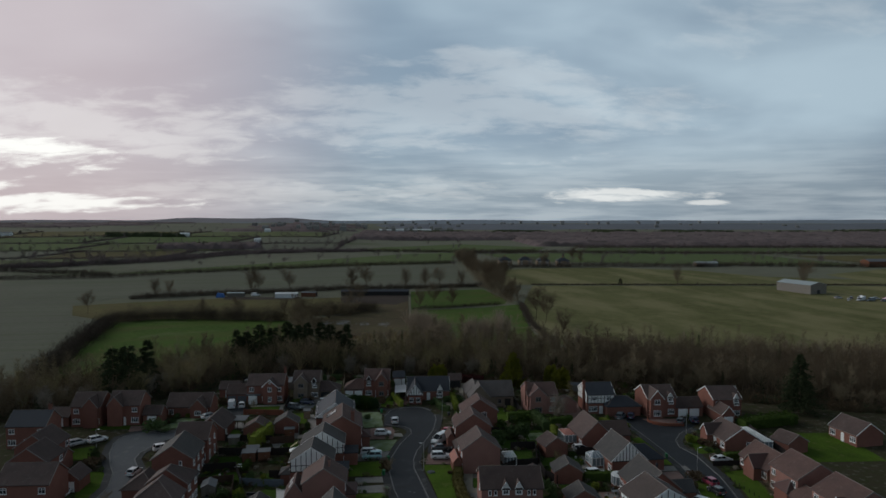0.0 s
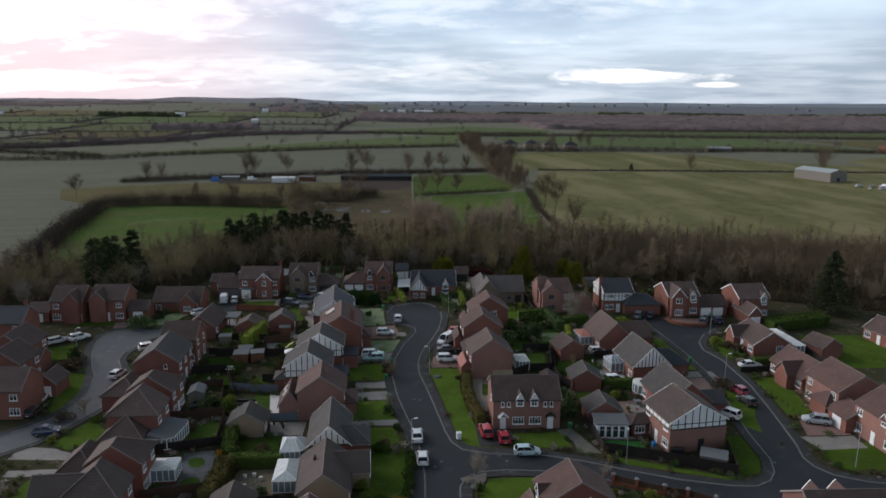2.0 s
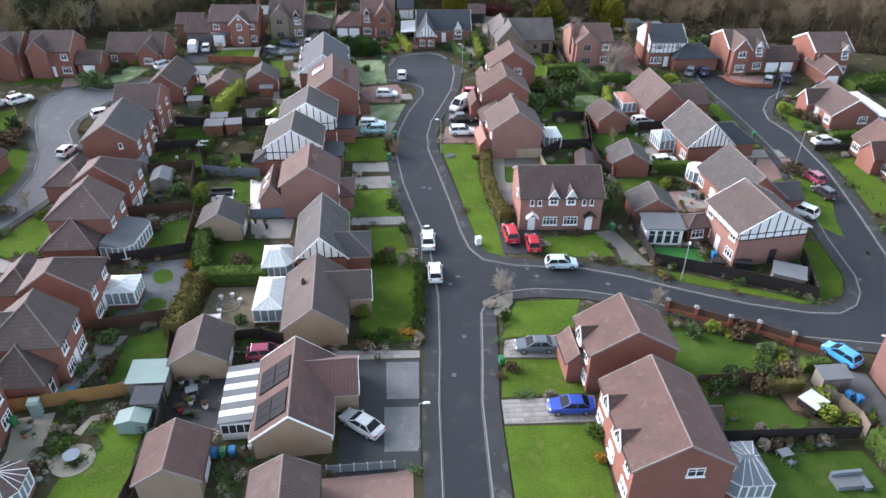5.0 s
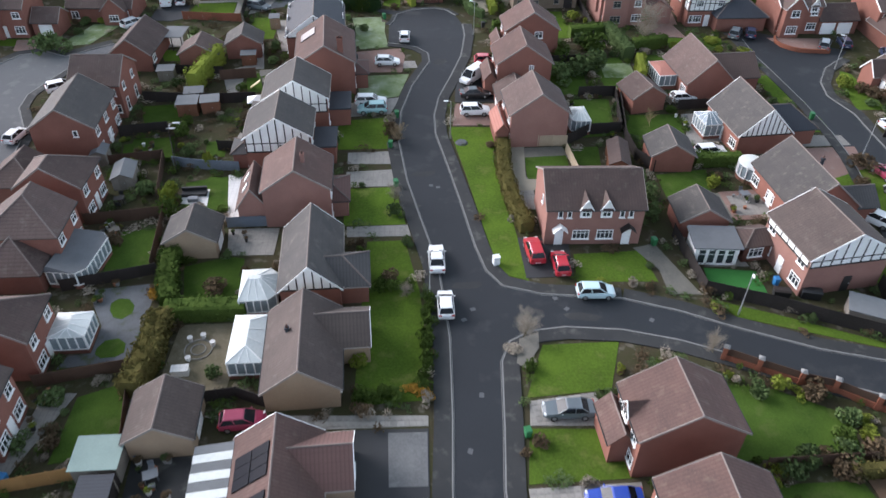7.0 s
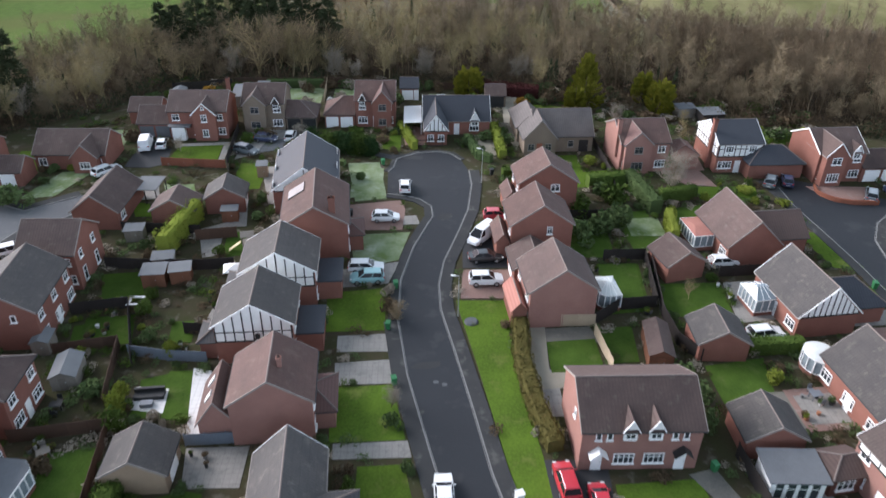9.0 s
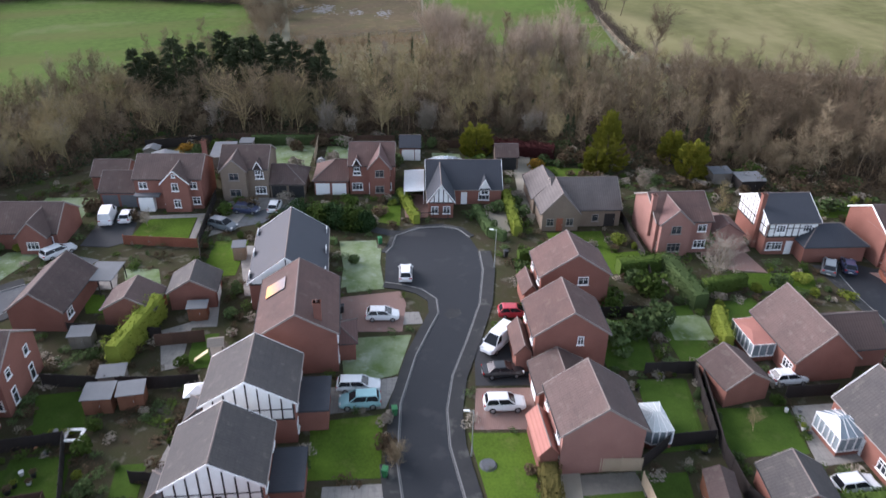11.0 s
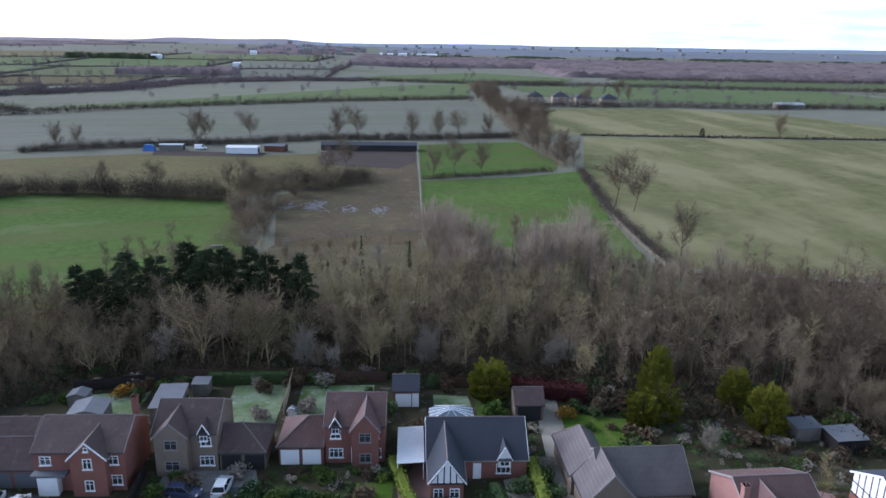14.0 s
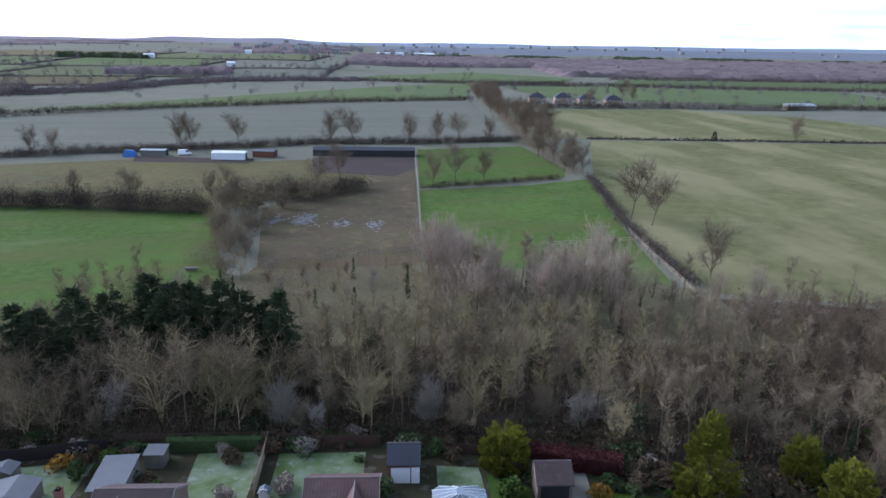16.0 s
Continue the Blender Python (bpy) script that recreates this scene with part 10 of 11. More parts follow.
for (x, y, w, h, lab) in ((39.0, 177.4, 4, 8.5, "pale bare garden tree with a dense twiggy crown"), (36.6, 205.0, 4, 5.0, "pale bare garden tree below the wood"), (-2.6, 133.6, 4, 3.2, "small pale bare tree on a front lawn"), (-2.4, 148.2, 6, 3.4, "small dark bare tree on a front lawn"),
                          (28.8, 108.2, 4, 3.2, "small pale bare tree behind a wall"), (10.6, 110.6, 4, 4.2, "small bare tree on the junction corner"), (33.5, 151.6, 0, 3.4, "small bare tree on a back lawn"), (70.0, 132.6, 1, 4.6, "small bare tree on a verge"),
                          (-53.0, 131.8, 1, 3.8, "small bare tree beside the close"), (29.0, 217.4, 5, 9.0, "slender pale birch at the wood's edge"), (-5.5, 228.5, 7, 10.0, "pale yellowish bare tree at the wood's edge"), (-16.9, 231.4, 4, 7.5, "pale grey bare tree at the wood's edge"),
                          (-23.0, 222.9, 4, 2.8, "orange-brown small bare tree on a lawn"), (-39.5, 193.6, 4, 3.0, "small bare tree on a front lawn"), (46.0, 196.0, 3, 6.0, "bare garden tree behind a house"), (-0.8, 104.6 + 12, 4, 2.4, "small bare ornamental tree in a front garden")):
    bare_tree(x, y, w, h, (x * 53 + y * 17) % 360, "garden trees", label=lab)


def inside(p, ring):
    n, hit = len(ring), False
    for i in range(n):
        (ax, ay), (bx, by) = ring[i], ring[(i + 1) % n]
        if (ay > p[1]) != (by > p[1]) and p[0] < (bx - ax) * (p[1] - ay) / (by - ay) + ax:
            hit = not hit
    return hit


ROADS = (WEST_KERB + HEAD_NORTH + EAST_KERB + ROAD_TWO_EAST + SOUTH_KERB, WEST_ROAD_L + WEST_ROAD_R)


def free_spot(x, y, r=0.6):
    for dx, dy in ((0, 0), (r, 0), (-r, 0), (0, r), (0, -r)):
        p = (x + dx, y + dy)
        if any(inside(p, f) for f in FOOT) or any(inside(p, f) for f in ROADS):
            return False
    return all(math.hypot(x - a, y - b) > 2.4 for ring in ROADS for a, b in ring)


SLAB_DRIVES = ([(-19.0, 101.7), (1.1, 101.3), (1.1, 100.2), (-12, 99.9)], [(10.3, 102.7), (16.4, 103.6), (16.8, 99.9), (10.0, 100.0)], [(9.1, 93.8), (18.4, 94.2), (18.2, 90.8), (9.1, 90.7)])
COVERED.extend(SLAB_DRIVES)
# borders of small shrubs along the lawns
border = random.Random(31)
for ring in BEDS:
    n = len(ring)
    for i in range(n):
        (ax, ay), (bx, by) = ring[i], ring[(i + 1) % n]
        ln = math.hypot(bx - ax, by - ay)
        nx, ny = (by - ay) / ln, -(bx - ax) / ln
        if inside(((ax + bx) / 2 + nx * 0.2, (ay + by) / 2 + ny * 0.2), ring):
            nx, ny = -nx, -ny
        for k in range(int(ln / 1.5)):
            if border.random() < 0.42:
                continue
            f, o = border.random(), border.uniform(0.3, 1.0)
            x, y = ax + (bx - ax) * f + nx * o, ay + (by - ay) * f + ny * o
            if -62 < x < 75 and free_spot(x, y) and not any(inside((x, y), f) for f in COVERED):
                r = border.uniform(0.3, 0.75)
                (shrub if y < 128 and -32 < x < 42 else loose_shrub)(x, y, r, r * border.uniform(1.0, 1.9), border.choice(["green", "green", "hedge", "brown", "lime", "pale", "brown"]))
# loose scrub and long grass in the unkempt ground behind the last houses
for i in range(170):
    x, y = border.uniform(-55, 74), border.uniform(196, 229)
    if free_spot(x, y, 1.0):
        r = border.uniform(0.5, 1.6)
        loose_shrub(x, y, r, r * border.uniform(0.8, 1.5), border.choice(["green", "brown", "brown", "hedge", "pale"]))
# low clumps, dead stems and creeping plants over the bare earth between lawns and fences
for mat_key in ("green", "brown", "hedge", "pale"):
    LEAVES["low_" + mat_key] = [v[::3] for v in LEAVES[mat_key]]
    SHRUBS["low_" + mat_key], SHRUB_WORDS["low_" + mat_key] = SHRUBS[mat_key], "low " + SHRUB_WORDS[mat_key]
for i in range(5200):
    x, y = border.uniform(-62, 74), border.uniform(80, 214)
    if any(inside((x, y), f) for f in COVERED) or not free_spot(x, y, 0.4):
        continue
    r = border.uniform(0.3, 1.0)
    loose_shrub(x, y, r, border.uniform(0.25, 1.0), "low_" + border.choice(["green", "green", "brown", "brown", "hedge", "pale"]))
for key, arr in LOOSE.items():
    solo_mesh("border_planting", tri_mesh("border_planting", np.concatenate(arr), SHRUBS[key][0].materials[0]), SHRUB_WORDS[key] + " growth along borders", "shrubs", "stuff")


# ---- street furniture and garden clutter ----
def street_lamp(x, y, turn, h=5.6):
    s = thing("street_lamp", at_ground(x, y, turn, 0.1), "slim grey street lamp at the back of the pavement", "street lamp", "street lamps")
    part("base", Shape().tube((0, 0, -0.1), (0, 0, 1.1), 0.085, 0.085, 8), METAL, s)
    part("column", Shape().tube((0, 0, 1.1), (0, 0, h), 0.055, 0.04, 8), METAL, s)
    arm = part("bracket", Shape().tube((0, 0, h - 0.02), (0.6, 0, h + 0.12), 0.035, 0.03, 6), METAL, s)
    part("lantern", Shape().hull([(0.35, -0.12, h + 0.02), (0.95, -0.1, h + 0.08), (0.95, 0.1, h + 0.08), (0.35, 0.12, h + 0.02)], [(0.38, -0.1, h + 0.14), (0.92, -0.08, h + 0.18), (0.92, 0.08, h + 0.18), (0.38, 0.1, h + 0.14)]), WHITE, arm)


for x, y, tn in ((4.9, 148.8, 180), (10.2, 181.8, 180), (33.1, 113.4, 250), (1.5, 117.2, 0), (60.6, 143.4, 0), (68.0, 168.6, 180), (-66.6, 160.2, 0), (66.4, 111.2, 180), (1.0, 88.0, 0)):
    street_lamp(x, y, tn)


def bin_(x, y, turn, mat, word):
    b = thing("wheelie_bin", at_ground(x, y, turn, 0.05), word + " plastic wheeled bin standing outside", "bin", "wheeled bins")
    part("tub", Shape().hull([(-0.22, -0.26, 0.08), (0.22, -0.26, 0.08), (0.22, 0.26, 0.08), (-0.22, 0.26, 0.08)], [(-0.28, -0.34, 0.98), (0.28, -0.34, 0.98), (0.28, 0.34, 0.98), (-0.28, 0.34, 0.98)]), mat, b)
    part("lid", Shape().hull([(-0.3, -0.36, 0.98), (0.3, -0.36, 0.98), (0.3, 0.38, 0.98), (-0.3, 0.38, 0.98)], [(-0.26, -0.3, 1.06), (0.26, -0.3, 1.06), (0.26, 0.3, 1.1), (-0.26, 0.3, 1.1)]), mat, b)
    for sx in (-0.2, 0.2):
        part("wheel", Shape().tube((sx - 0.03, 0.28, 0.09), (sx + 0.03, 0.28, 0.09), 0.1, 0.1, 8), TYRE, b)


for x, y, m, w in ((-3.3, 146.4, BIN_GREEN, "green"), (-2.6, 154.4, BIN_GREEN, "green"), (-2.4, 137.0, BIN_GREEN, "green"), (27.2, 124.8, BIN_GREEN, "green"), (9.6, 98.9, BIN_GREEN, "pale green"), (-17.4, 87.4, BIN_BLUE, "blue"), (-16.6, 87.4, BIN_GREEN, "green"), (-15.8, 87.5, BIN_BLUE, "blue"), (-33.6, 95.0, BIN_GREEN, "green"),
                   (-33.0, 95.3, BIN_BLUE, "blue"), (38.6, 117.8, BIN_BLUE, "blue"), (-5.4, 188.2, BIN_GREEN, "green"), (12.0, 184.4, BIN_BLACK, "dark"), (16.4, 178.8, WHITE, "pale"), (-9.4, 171.8, BIN_BLACK, "dark"), (43.5, 93.0, BIN_BLUE, "blue"), (44.2, 92.4, BIN_BLUE, "blue"), (-37.0, 91.6, BIN_GREEN, "pale green"), (57.8, 153.4, BIN_GREEN, "green"),
                   (-22.6, 98.2, BIN_BLUE, "blue"), (-22.0, 98.1, BIN_BLACK, "dark"), (-21.2, 98.0, BIN_BLACK, "dark")):
    bin_(x, y, random.random() * 40 - 20, m, w)
def pot(x, y, mat, word, r=0.22, h=0.4, plant=""):
    p = thing("plant_pot", at_ground(x, y, 0, 0.05), word + " plant pot standing on a patio", "plant pot", "garden pots")
    part("tub", Shape().tube((0, 0, 0), (0, 0, h), r * 0.75, r, 10), mat, p)
    if plant:
        part("foliage", SHRUBS[plant][0], None, p).matrix_local = pose(0, 0, h * 0.8) @ Matrix.Diagonal((r * 1.3, r * 1.3, r * 1.2, 1))


TERRACOTTA = material("terracotta", (0.32, 0.14, 0.08), 0.85)
for x, y in ((-21.9, 110.8), (-20.7, 111.2), (-19.6, 110.2), (-21.5, 108.2)):
    pot(x, y, PATIO_WHITE, "white stone", 0.28, 0.5)
for r in (0.7, 1.3):
    ring = [(math.cos(k * 0.393), math.sin(k * 0.393)) for k in range(17)]
    edging = thing("stone_ring", at_ground(-20.9, 109.6, 0, 0.05), "ring of edging stones in the gravel", "edging", "edging rings")
    for (ax, ay), (bx, by) in zip(ring, ring[1:]):
        part("stone", Shape().tube((ax * r, ay * r, 0.03), (bx * r, by * r, 0.03), 0.07, 0.07, 4), CONCRETE, edging)
chest = thing("storage_box", at_ground(-21.8, 106.6, 5, 0.05), "white plastic storage box beside a garage", "storage box")
part("tub", Shape().box(-0.75, -0.4, 0, 0.75, 0.4, 0.7), WHITE, chest)
part("lid", Shape().box(-0.8, -0.45, 0.7, 0.8, 0.45, 0.8), PATIO_WHITE, chest)
pots = random.Random(44)
for (cx, cy, sx, sy, n) in ((-20.6, 94.2, 2.4, 2.8, 12), (-32.4, 117.6, 1.0, 1.4, 6), (-35.4, 129.4, 1.2, 2.0, 6), (-36.0, 151.6, 1.0, 2.0, 5), (-36.2, 146.0, 1.0, 1.4, 5), (-33.0, 102.0, 1.0, 3.0, 6), (-34.0, 91.0, 1.6, 1.6, 5), (40.6, 132.6, 2.0, 2.6, 7), (27.4, 148.6, 1.5, 1.0, 3),
                            (38.6, 152.0, 1.6, 2.2, 6), (-26.6, 143.4, 1.4, 0.8, 4), (-19.0, 126.2, 2.0, 1.6, 3), (30.8, 124.0, 0.8, 2.0, 4), (26.4, 129.6, 1.0, 3.0, 4), (-24.0, 152.4, 1.2, 2.0, 5), (44.0, 90.4, 1.4, 1.4, 5), (-8.4, 82.6, 0.8, 1.2, 3), (22.6, 156.4, 1.0, 1.6, 3), (30.6, 91.0, 0.8, 1.6, 4), (-15.0, 88.4, 1.2, 0.6, 4), (16.0, 134.0, 1.4, 2.0, 4)):
    for k in range(n):
        x, y = cx + pots.uniform(-sx, sx), cy + pots.uniform(-sy, sy)
        if free_spot(x, y, 0.3):
            m, w = pots.choice([(TERRACOTTA, "terracotta"), (BIN_BLACK, "dark plastic"), (KERB, "grey stone"), (PATIO_WHITE, "pale stone")])
            pot(x, y, m, w, pots.uniform(0.16, 0.34), pots.uniform(0.25, 0.5), pots.choice(["green", "lime", "brown", "hedge", ""]))


def storage_box(x, y, turn, w, d, h, mat, lid, label):
    """A garden chest with a lid that overhangs its body."""
    b = thing("storage_box", at_ground(x, y, turn, 0.06), label, "storage box", "garden storage boxes")
    part("body", Shape().hull([(-w / 2 + 0.04, -d / 2 + 0.04, 0), (w / 2 - 0.04, -d / 2 + 0.04, 0), (w / 2 - 0.04, d / 2 - 0.04, 0), (-w / 2 + 0.04, d / 2 - 0.04, 0)], [(-w / 2, -d / 2, h), (w / 2, -d / 2, h), (w / 2, d / 2, h), (-w / 2, d / 2, h)]), mat, b)
    part("lid", Shape().hull([(-w / 2 - 0.05, -d / 2 - 0.05, h), (w / 2 + 0.05, -d / 2 - 0.05, h), (w / 2 + 0.05, d / 2 + 0.05, h), (-w / 2 - 0.05, d / 2 + 0.05, h)], [(-w / 2, -d * 0.3, h + 0.13), (w / 2, -d * 0.3, h + 0.13), (w / 2, d * 0.3, h + 0.13), (-w / 2, d * 0.3, h + 0.13)]), lid, b)


storage_box(41.6, 115.9, -14, 2.0, 1.0, 0.95, BIN_BLACK, BIN_BLACK, "dark plastic garden chest beside a gable wall")
storage_box(38.6, 116.2, -12, 1.7, 0.9, 0.8, BIN_BLACK, FENCE_DARK, "low black garden chest by a fence")


def garden_set(x, y, turn, mat, label):
    """A garden table and two chairs."""
    t = thing("garden_table", at_ground(x, y, turn, 0.06), label, "table", "garden tables")
    part("tabletop", Shape().box(-0.6, -0.45, 0.68, 0.6, 0.45, 0.73), mat, t)
    for sx in (-0.5, 0.5):
        for sy in (-0.35, 0.35):
            part("leg", Shape().box(sx - 0.04, sy - 0.04, 0, sx + 0.04, sy + 0.04, 0.68), mat, t)
    for q, (dx, dy) in enumerate(((0, -0.95), (0.1, 0.95))):
        c = thing("garden_chair", at_ground(x, y, turn, 0.06) @ pose(dx, dy, 0, 0, 0, 180 * q), label.replace("table", "chair"), "chair", "garden chairs")
        part("seat", Shape().box(-0.25, -0.25, 0.4, 0.25, 0.25, 0.45), mat, c)
        part("backrest", Shape().box(-0.25, -0.29, 0.45, 0.25, -0.25, 0.9), mat, c)
        for sx in (-0.21, 0.21):
            for sy in (-0.21, 0.21):
                part("leg", Shape().box(sx - 0.025, sy - 0.025, 0, sx + 0.025, sy + 0.025, 0.4), mat, c)


for a in ((-21.4, 95.4, 20, POLY_GREY, "grey garden table in a paved yard"), (41.0, 134.0, 10, POLY_GREY, "pale garden table on a paved patio"), (-34.4, 124.8 + 3, 30, SHED_GREY, "weathered garden table beside a lawn"), (-35.8, 136.6 - 2.6, 10, BIN_BLACK, "dark garden table on a patio"), (34.0, 86.0, 15, POLY_GREY, "grey garden table on a lawn")):
    garden_set(*a)
# rockery and small things round the nearest gardens
rocks = random.Random(8)
for (x, y) in ((-33.3, 88.2), (-32.9, 88.0), (-32.5, 87.9), (-32.3, 87.4), (-31.9, 87.1), (-31.5, 87.4), (-31.2, 87.9), (-33.4, 89.0), (-33.5, 90.0), (-33.6, 91.0), (-31.3, 88.6), (-31.1, 89.3), (-31.6, 86.6), (-32.0, 86.2), (-32.2, 85.4)):
    r = rocks.uniform(0.2, 0.4)
    a = [(r * math.cos(k * 1.05 + rocks.random() * 0.5), r * 0.8 * math.sin(k * 1.05)) for k in range(6)]
    solo("rock", Shape().hull([(p, q, -0.05) for p, q in a], [(p * 0.6, q * 0.6, r * 0.7) for p, q in a]), GRAVEL, at_ground(x, y, rocks.random() * 360, 0.04), "pale rough stone edging a rockery", "rock", "rockery stones")
for i in range(16):
    shrub(rocks.uniform(-33.2, -31.2), rocks.uniform(88.6, 92.8), rocks.uniform(0.25, 0.5), rocks.uniform(0.3, 0.8), rocks.choice(["brown", "green", "hedge", "pale"]))
low = thing("low_fence", at_ground(-7.2, 85.4, 3.5), "low grey panelled wall across the drive's end", "fence")
for i in range(5):
    part("panel", Shape().hull([(i * 1.2 + 0.04, -0.05, 0), (i * 1.2 + 1.16, -0.05, 0), (i * 1.2 + 1.16, 0.05, 0), (i * 1.2 + 0.04, 0.05, 0)], [(i * 1.2 + 0.04, -0.05, 0.95), (i * 1.2 + 1.16, -0.05, 0.95), (i * 1.2 + 1.16, 0.05, 0.95), (i * 1.2 + 0.04, 0.05, 0.95)]), FELT_GREY, low)
for i in range(6):
    part("post", Shape().box(i * 1.2 - 0.05, -0.07, -0.1, i * 1.2 + 0.05, 0.07, 1.02), METAL, low)
for x, y, mt, w in ((-23.3, 97.6, BIN_BLUE, "blue plastic"), (-22.8, 97.8, METAL, "metal"), (-20.4, 98.2, BIN_BLUE, "blue plastic"), (-21.9, 93.0, material("red_plastic", (0.4, 0.03, 0.05), 0.5), "red plastic"), (-21.3, 92.6, BIN_BLACK, "black plastic"), (-22.4, 93.4, BIN_BLACK, "black plastic"),
                    (34.1, 87.3, SHED_GREY, "timber"), (35.0, 87.2, KERB, "stone"), (37.0, 87.3, KERB, "stone"), (37.9, 87.3, SHED_GREY, "timber"), (38.9, 87.3, SHED_GREY, "timber"), (-14.2, 86.9, BIN_GREEN, "green plastic")):
    pot(x, y, mt, w, 0.34, 0.5, "" if mt in (BIN_BLUE, METAL, BIN_BLACK) else "brown")
bench = thing("workbench", at_ground(-21.0, 98.5, 4, 0.05), "dark metal workbench against a garage wall", "workbench")
part("top", Shape().box(-0.9, -0.3, 0.75, 0.9, 0.3, 0.85), POLY_GREY, bench)
for sx in (-0.8, 0.8):
    part("leg", Shape().box(sx - 0.06, -0.25, 0, sx + 0.06, 0.25, 0.75), BIN_BLACK, bench)
tank = thing("storage_box", at_ground(-35.4, 93.0, 8, 0.05), "pale green plastic garden store by a fence", "storage box")
part("tub", Shape().box(-0.45, -0.4, 0, 0.45, 0.4, 1.7), FELT_GREEN, tank)
part("lid", Shape().hull([(-0.5, -0.45, 1.7), (0.5, -0.45, 1.7), (0.5, 0.45, 1.7), (-0.5, 0.45, 1.7)], [(-0.5, -0.2, 1.9), (0.5, -0.2, 1.9), (0.5, 0.45, 1.9), (-0.5, 0.45, 1.9)]), FELT_GREEN, tank)
sofa2 = thing("garden_sofa", at_ground(38.6, 82.9, 5, 0.06), "grey covered garden sofa set on a lawn", "sofa")
part("seat", Shape().box(-1.5, -0.6, 0, 0.8, 0.6, 0.5), FELT_GREY, sofa2)
part("backrest", Shape().box(-1.5, 0.6, 0, 1.3, 0.9, 0.85), POLY_GREY, sofa2)
part("side_seat", Shape().box(0.85, -0.9, 0, 1.5, 0.6, 0.5), POLY_GREY, sofa2)
for x, y, r, h, k in ((32.9, 96.0, 1.1, 1.9, "green"), (36.1, 96.2, 1.2, 2.0, "green"), (30.2, 94.9, 0.8, 1.2, "lime"), (40.1, 90.4, 1.3, 1.4, "lime"), (42.8, 90.0, 0.9, 1.1, "lime"), (35.3, 89.0, 0.9, 0.8, "brown"), (33.5, 89.2, 0.7, 0.7, "pale"), (34.4, 96.2, 0.8, 1.4, "brown"), (38.4, 96.6, 1.3, 1.8, "brown")):
    shrub(x, y, r, h, k)
cab = thing("utility_cabinet", at_ground(8.9, 121.8, 15, 0.1), "white metal utility cabinet on the pavement corner", "cabinet")
part("body", Shape().box(-0.35, -0.3, 0, 0.35, 0.3, 1.0), SHEET_WHITE, cab)
part("lid", Shape().box(-0.4, -0.35, 1.0, 0.4, 0.35, 1.08), SHEET_WHITE, cab)
for i, (x, y) in enumerate(((2.0, 137.3), (2.9, 136.9), (5.9, 114.7), (4.9, 113.2), (15.6, 114.6), (24.0, 112.8), (55.2, 113.0), (4.6, 97.5), (6.0, 103.5), (2.0, 121.3), (8.6, 122.4), (14.6, 116.1))):
    solo("manhole_cover", Shape().lattice([-0.27, -0.22, 0.22, 0.27], [-0.22, -0.18, 0.18, 0.22], 0, 0.012, lambda a, b: True), ASPHALT_OLD, at_ground(x, y, 10 * i, 0.036 if i not in (9, 10, 11) else 0.125) @ pose(0, 0, 0, -90, 0, 0), "worn pale iron manhole cover set in the road", "manhole cover", "manhole covers")
for i, (x, y, a) in enumerate(((5.6, 118.4, 30), (17, 113.4, 0), (58.6, 118, 80), (-0.8, 133, 60), (4.2, 171.5, 40), (58.5, 112, 20), (1.2, 140, 70))):
    ring = [(x + (1.1 + 0.5 * math.sin(k * 2.1 + i)) * math.cos(k * 0.9) * 1.4, y + (0.8 + 0.3 * math.cos(k * 1.7 + i)) * math.sin(k * 0.9)) for k in range(7)]
    draped("road_patch", ring, PAVE, 0.026, "paler patch of repaired asphalt in the road", "road")
# flower ring in the verge, trampoline ring, tables and planters
solo("tree_pit", Shape().tube((0, 0, -0.1), (0, 0, 0.18), 0.95, 0.7, 12), SLATE_CHIP, at_ground(6.4, 147.6, 0, 0.04), "round stone-edged bed in the grass verge", "planter")
tr = thing("swing_seat", at_ground(-33.6, 151.6, 0, 0.05), "round swing seat with a white rim on a lawn", "garden seat")
part("rim", Shape().lattice([-0.9, -0.6, 0.6, 0.9], [-0.9, -0.6, 0.6, 0.9], 0.5, 0.62, lambda a, b: not (a == 1 and b == 1)), WHITE, tr).matrix_local = pose(0, 0, 0, 90, 0, 0) @ pose(0, 0, 0)
tb = thing("garden_table", at_ground(-30.0, 87.4, 0, 0.05), "round pale garden table on a stone circle", "table")
part("tabletop", Shape().tube((0, 0, 0.68), (0, 0, 0.74), 0.75, 0.75, 16), GLASS_PALE, tb)
part("pedestal", Shape().tube((0, 0, 0), (0, 0, 0.68), 0.25, 0.07, 8), METAL, tb)
solo("stone_circle", Shape().tube((0, 0, -0.1), (0, 0, 0.04), 1.9, 1.9, 20), GRAVEL, at_ground(-30.0, 87.4, 0, 0.05), "round stone paving under a garden table", "paving")
sofa = thing("garden_sofa", at_ground(-27.2, 135.6, 5, 0.07), "dark rattan garden sofa set on a pale patio", "sofa")
part("seat", Shape().box(-1.5, -0.5, 0, 1.5, 0.4, 0.4), BIN_BLACK, sofa)
part("backrest", Shape().box(-1.5, 0.4, 0, 1.5, 0.7, 0.8), BIN_BLACK, sofa)
part("table", Shape().box(-0.6, -1.6, 0, 0.6, -0.9, 0.45), POLY_GREY, sofa)
draped("patio", [(-29, 137.2), (-25.6, 136.8), (-25.2, 133.2), (-28.6, 133.8)], PATIO_WHITE, 0.06, "small pale patio on a lawn", "paving", 0.06)
ps = thing("parasol", at_ground(-22.6, 156.2, 10, 0.05), "folded-out white garden canopy beside a house", "parasol")
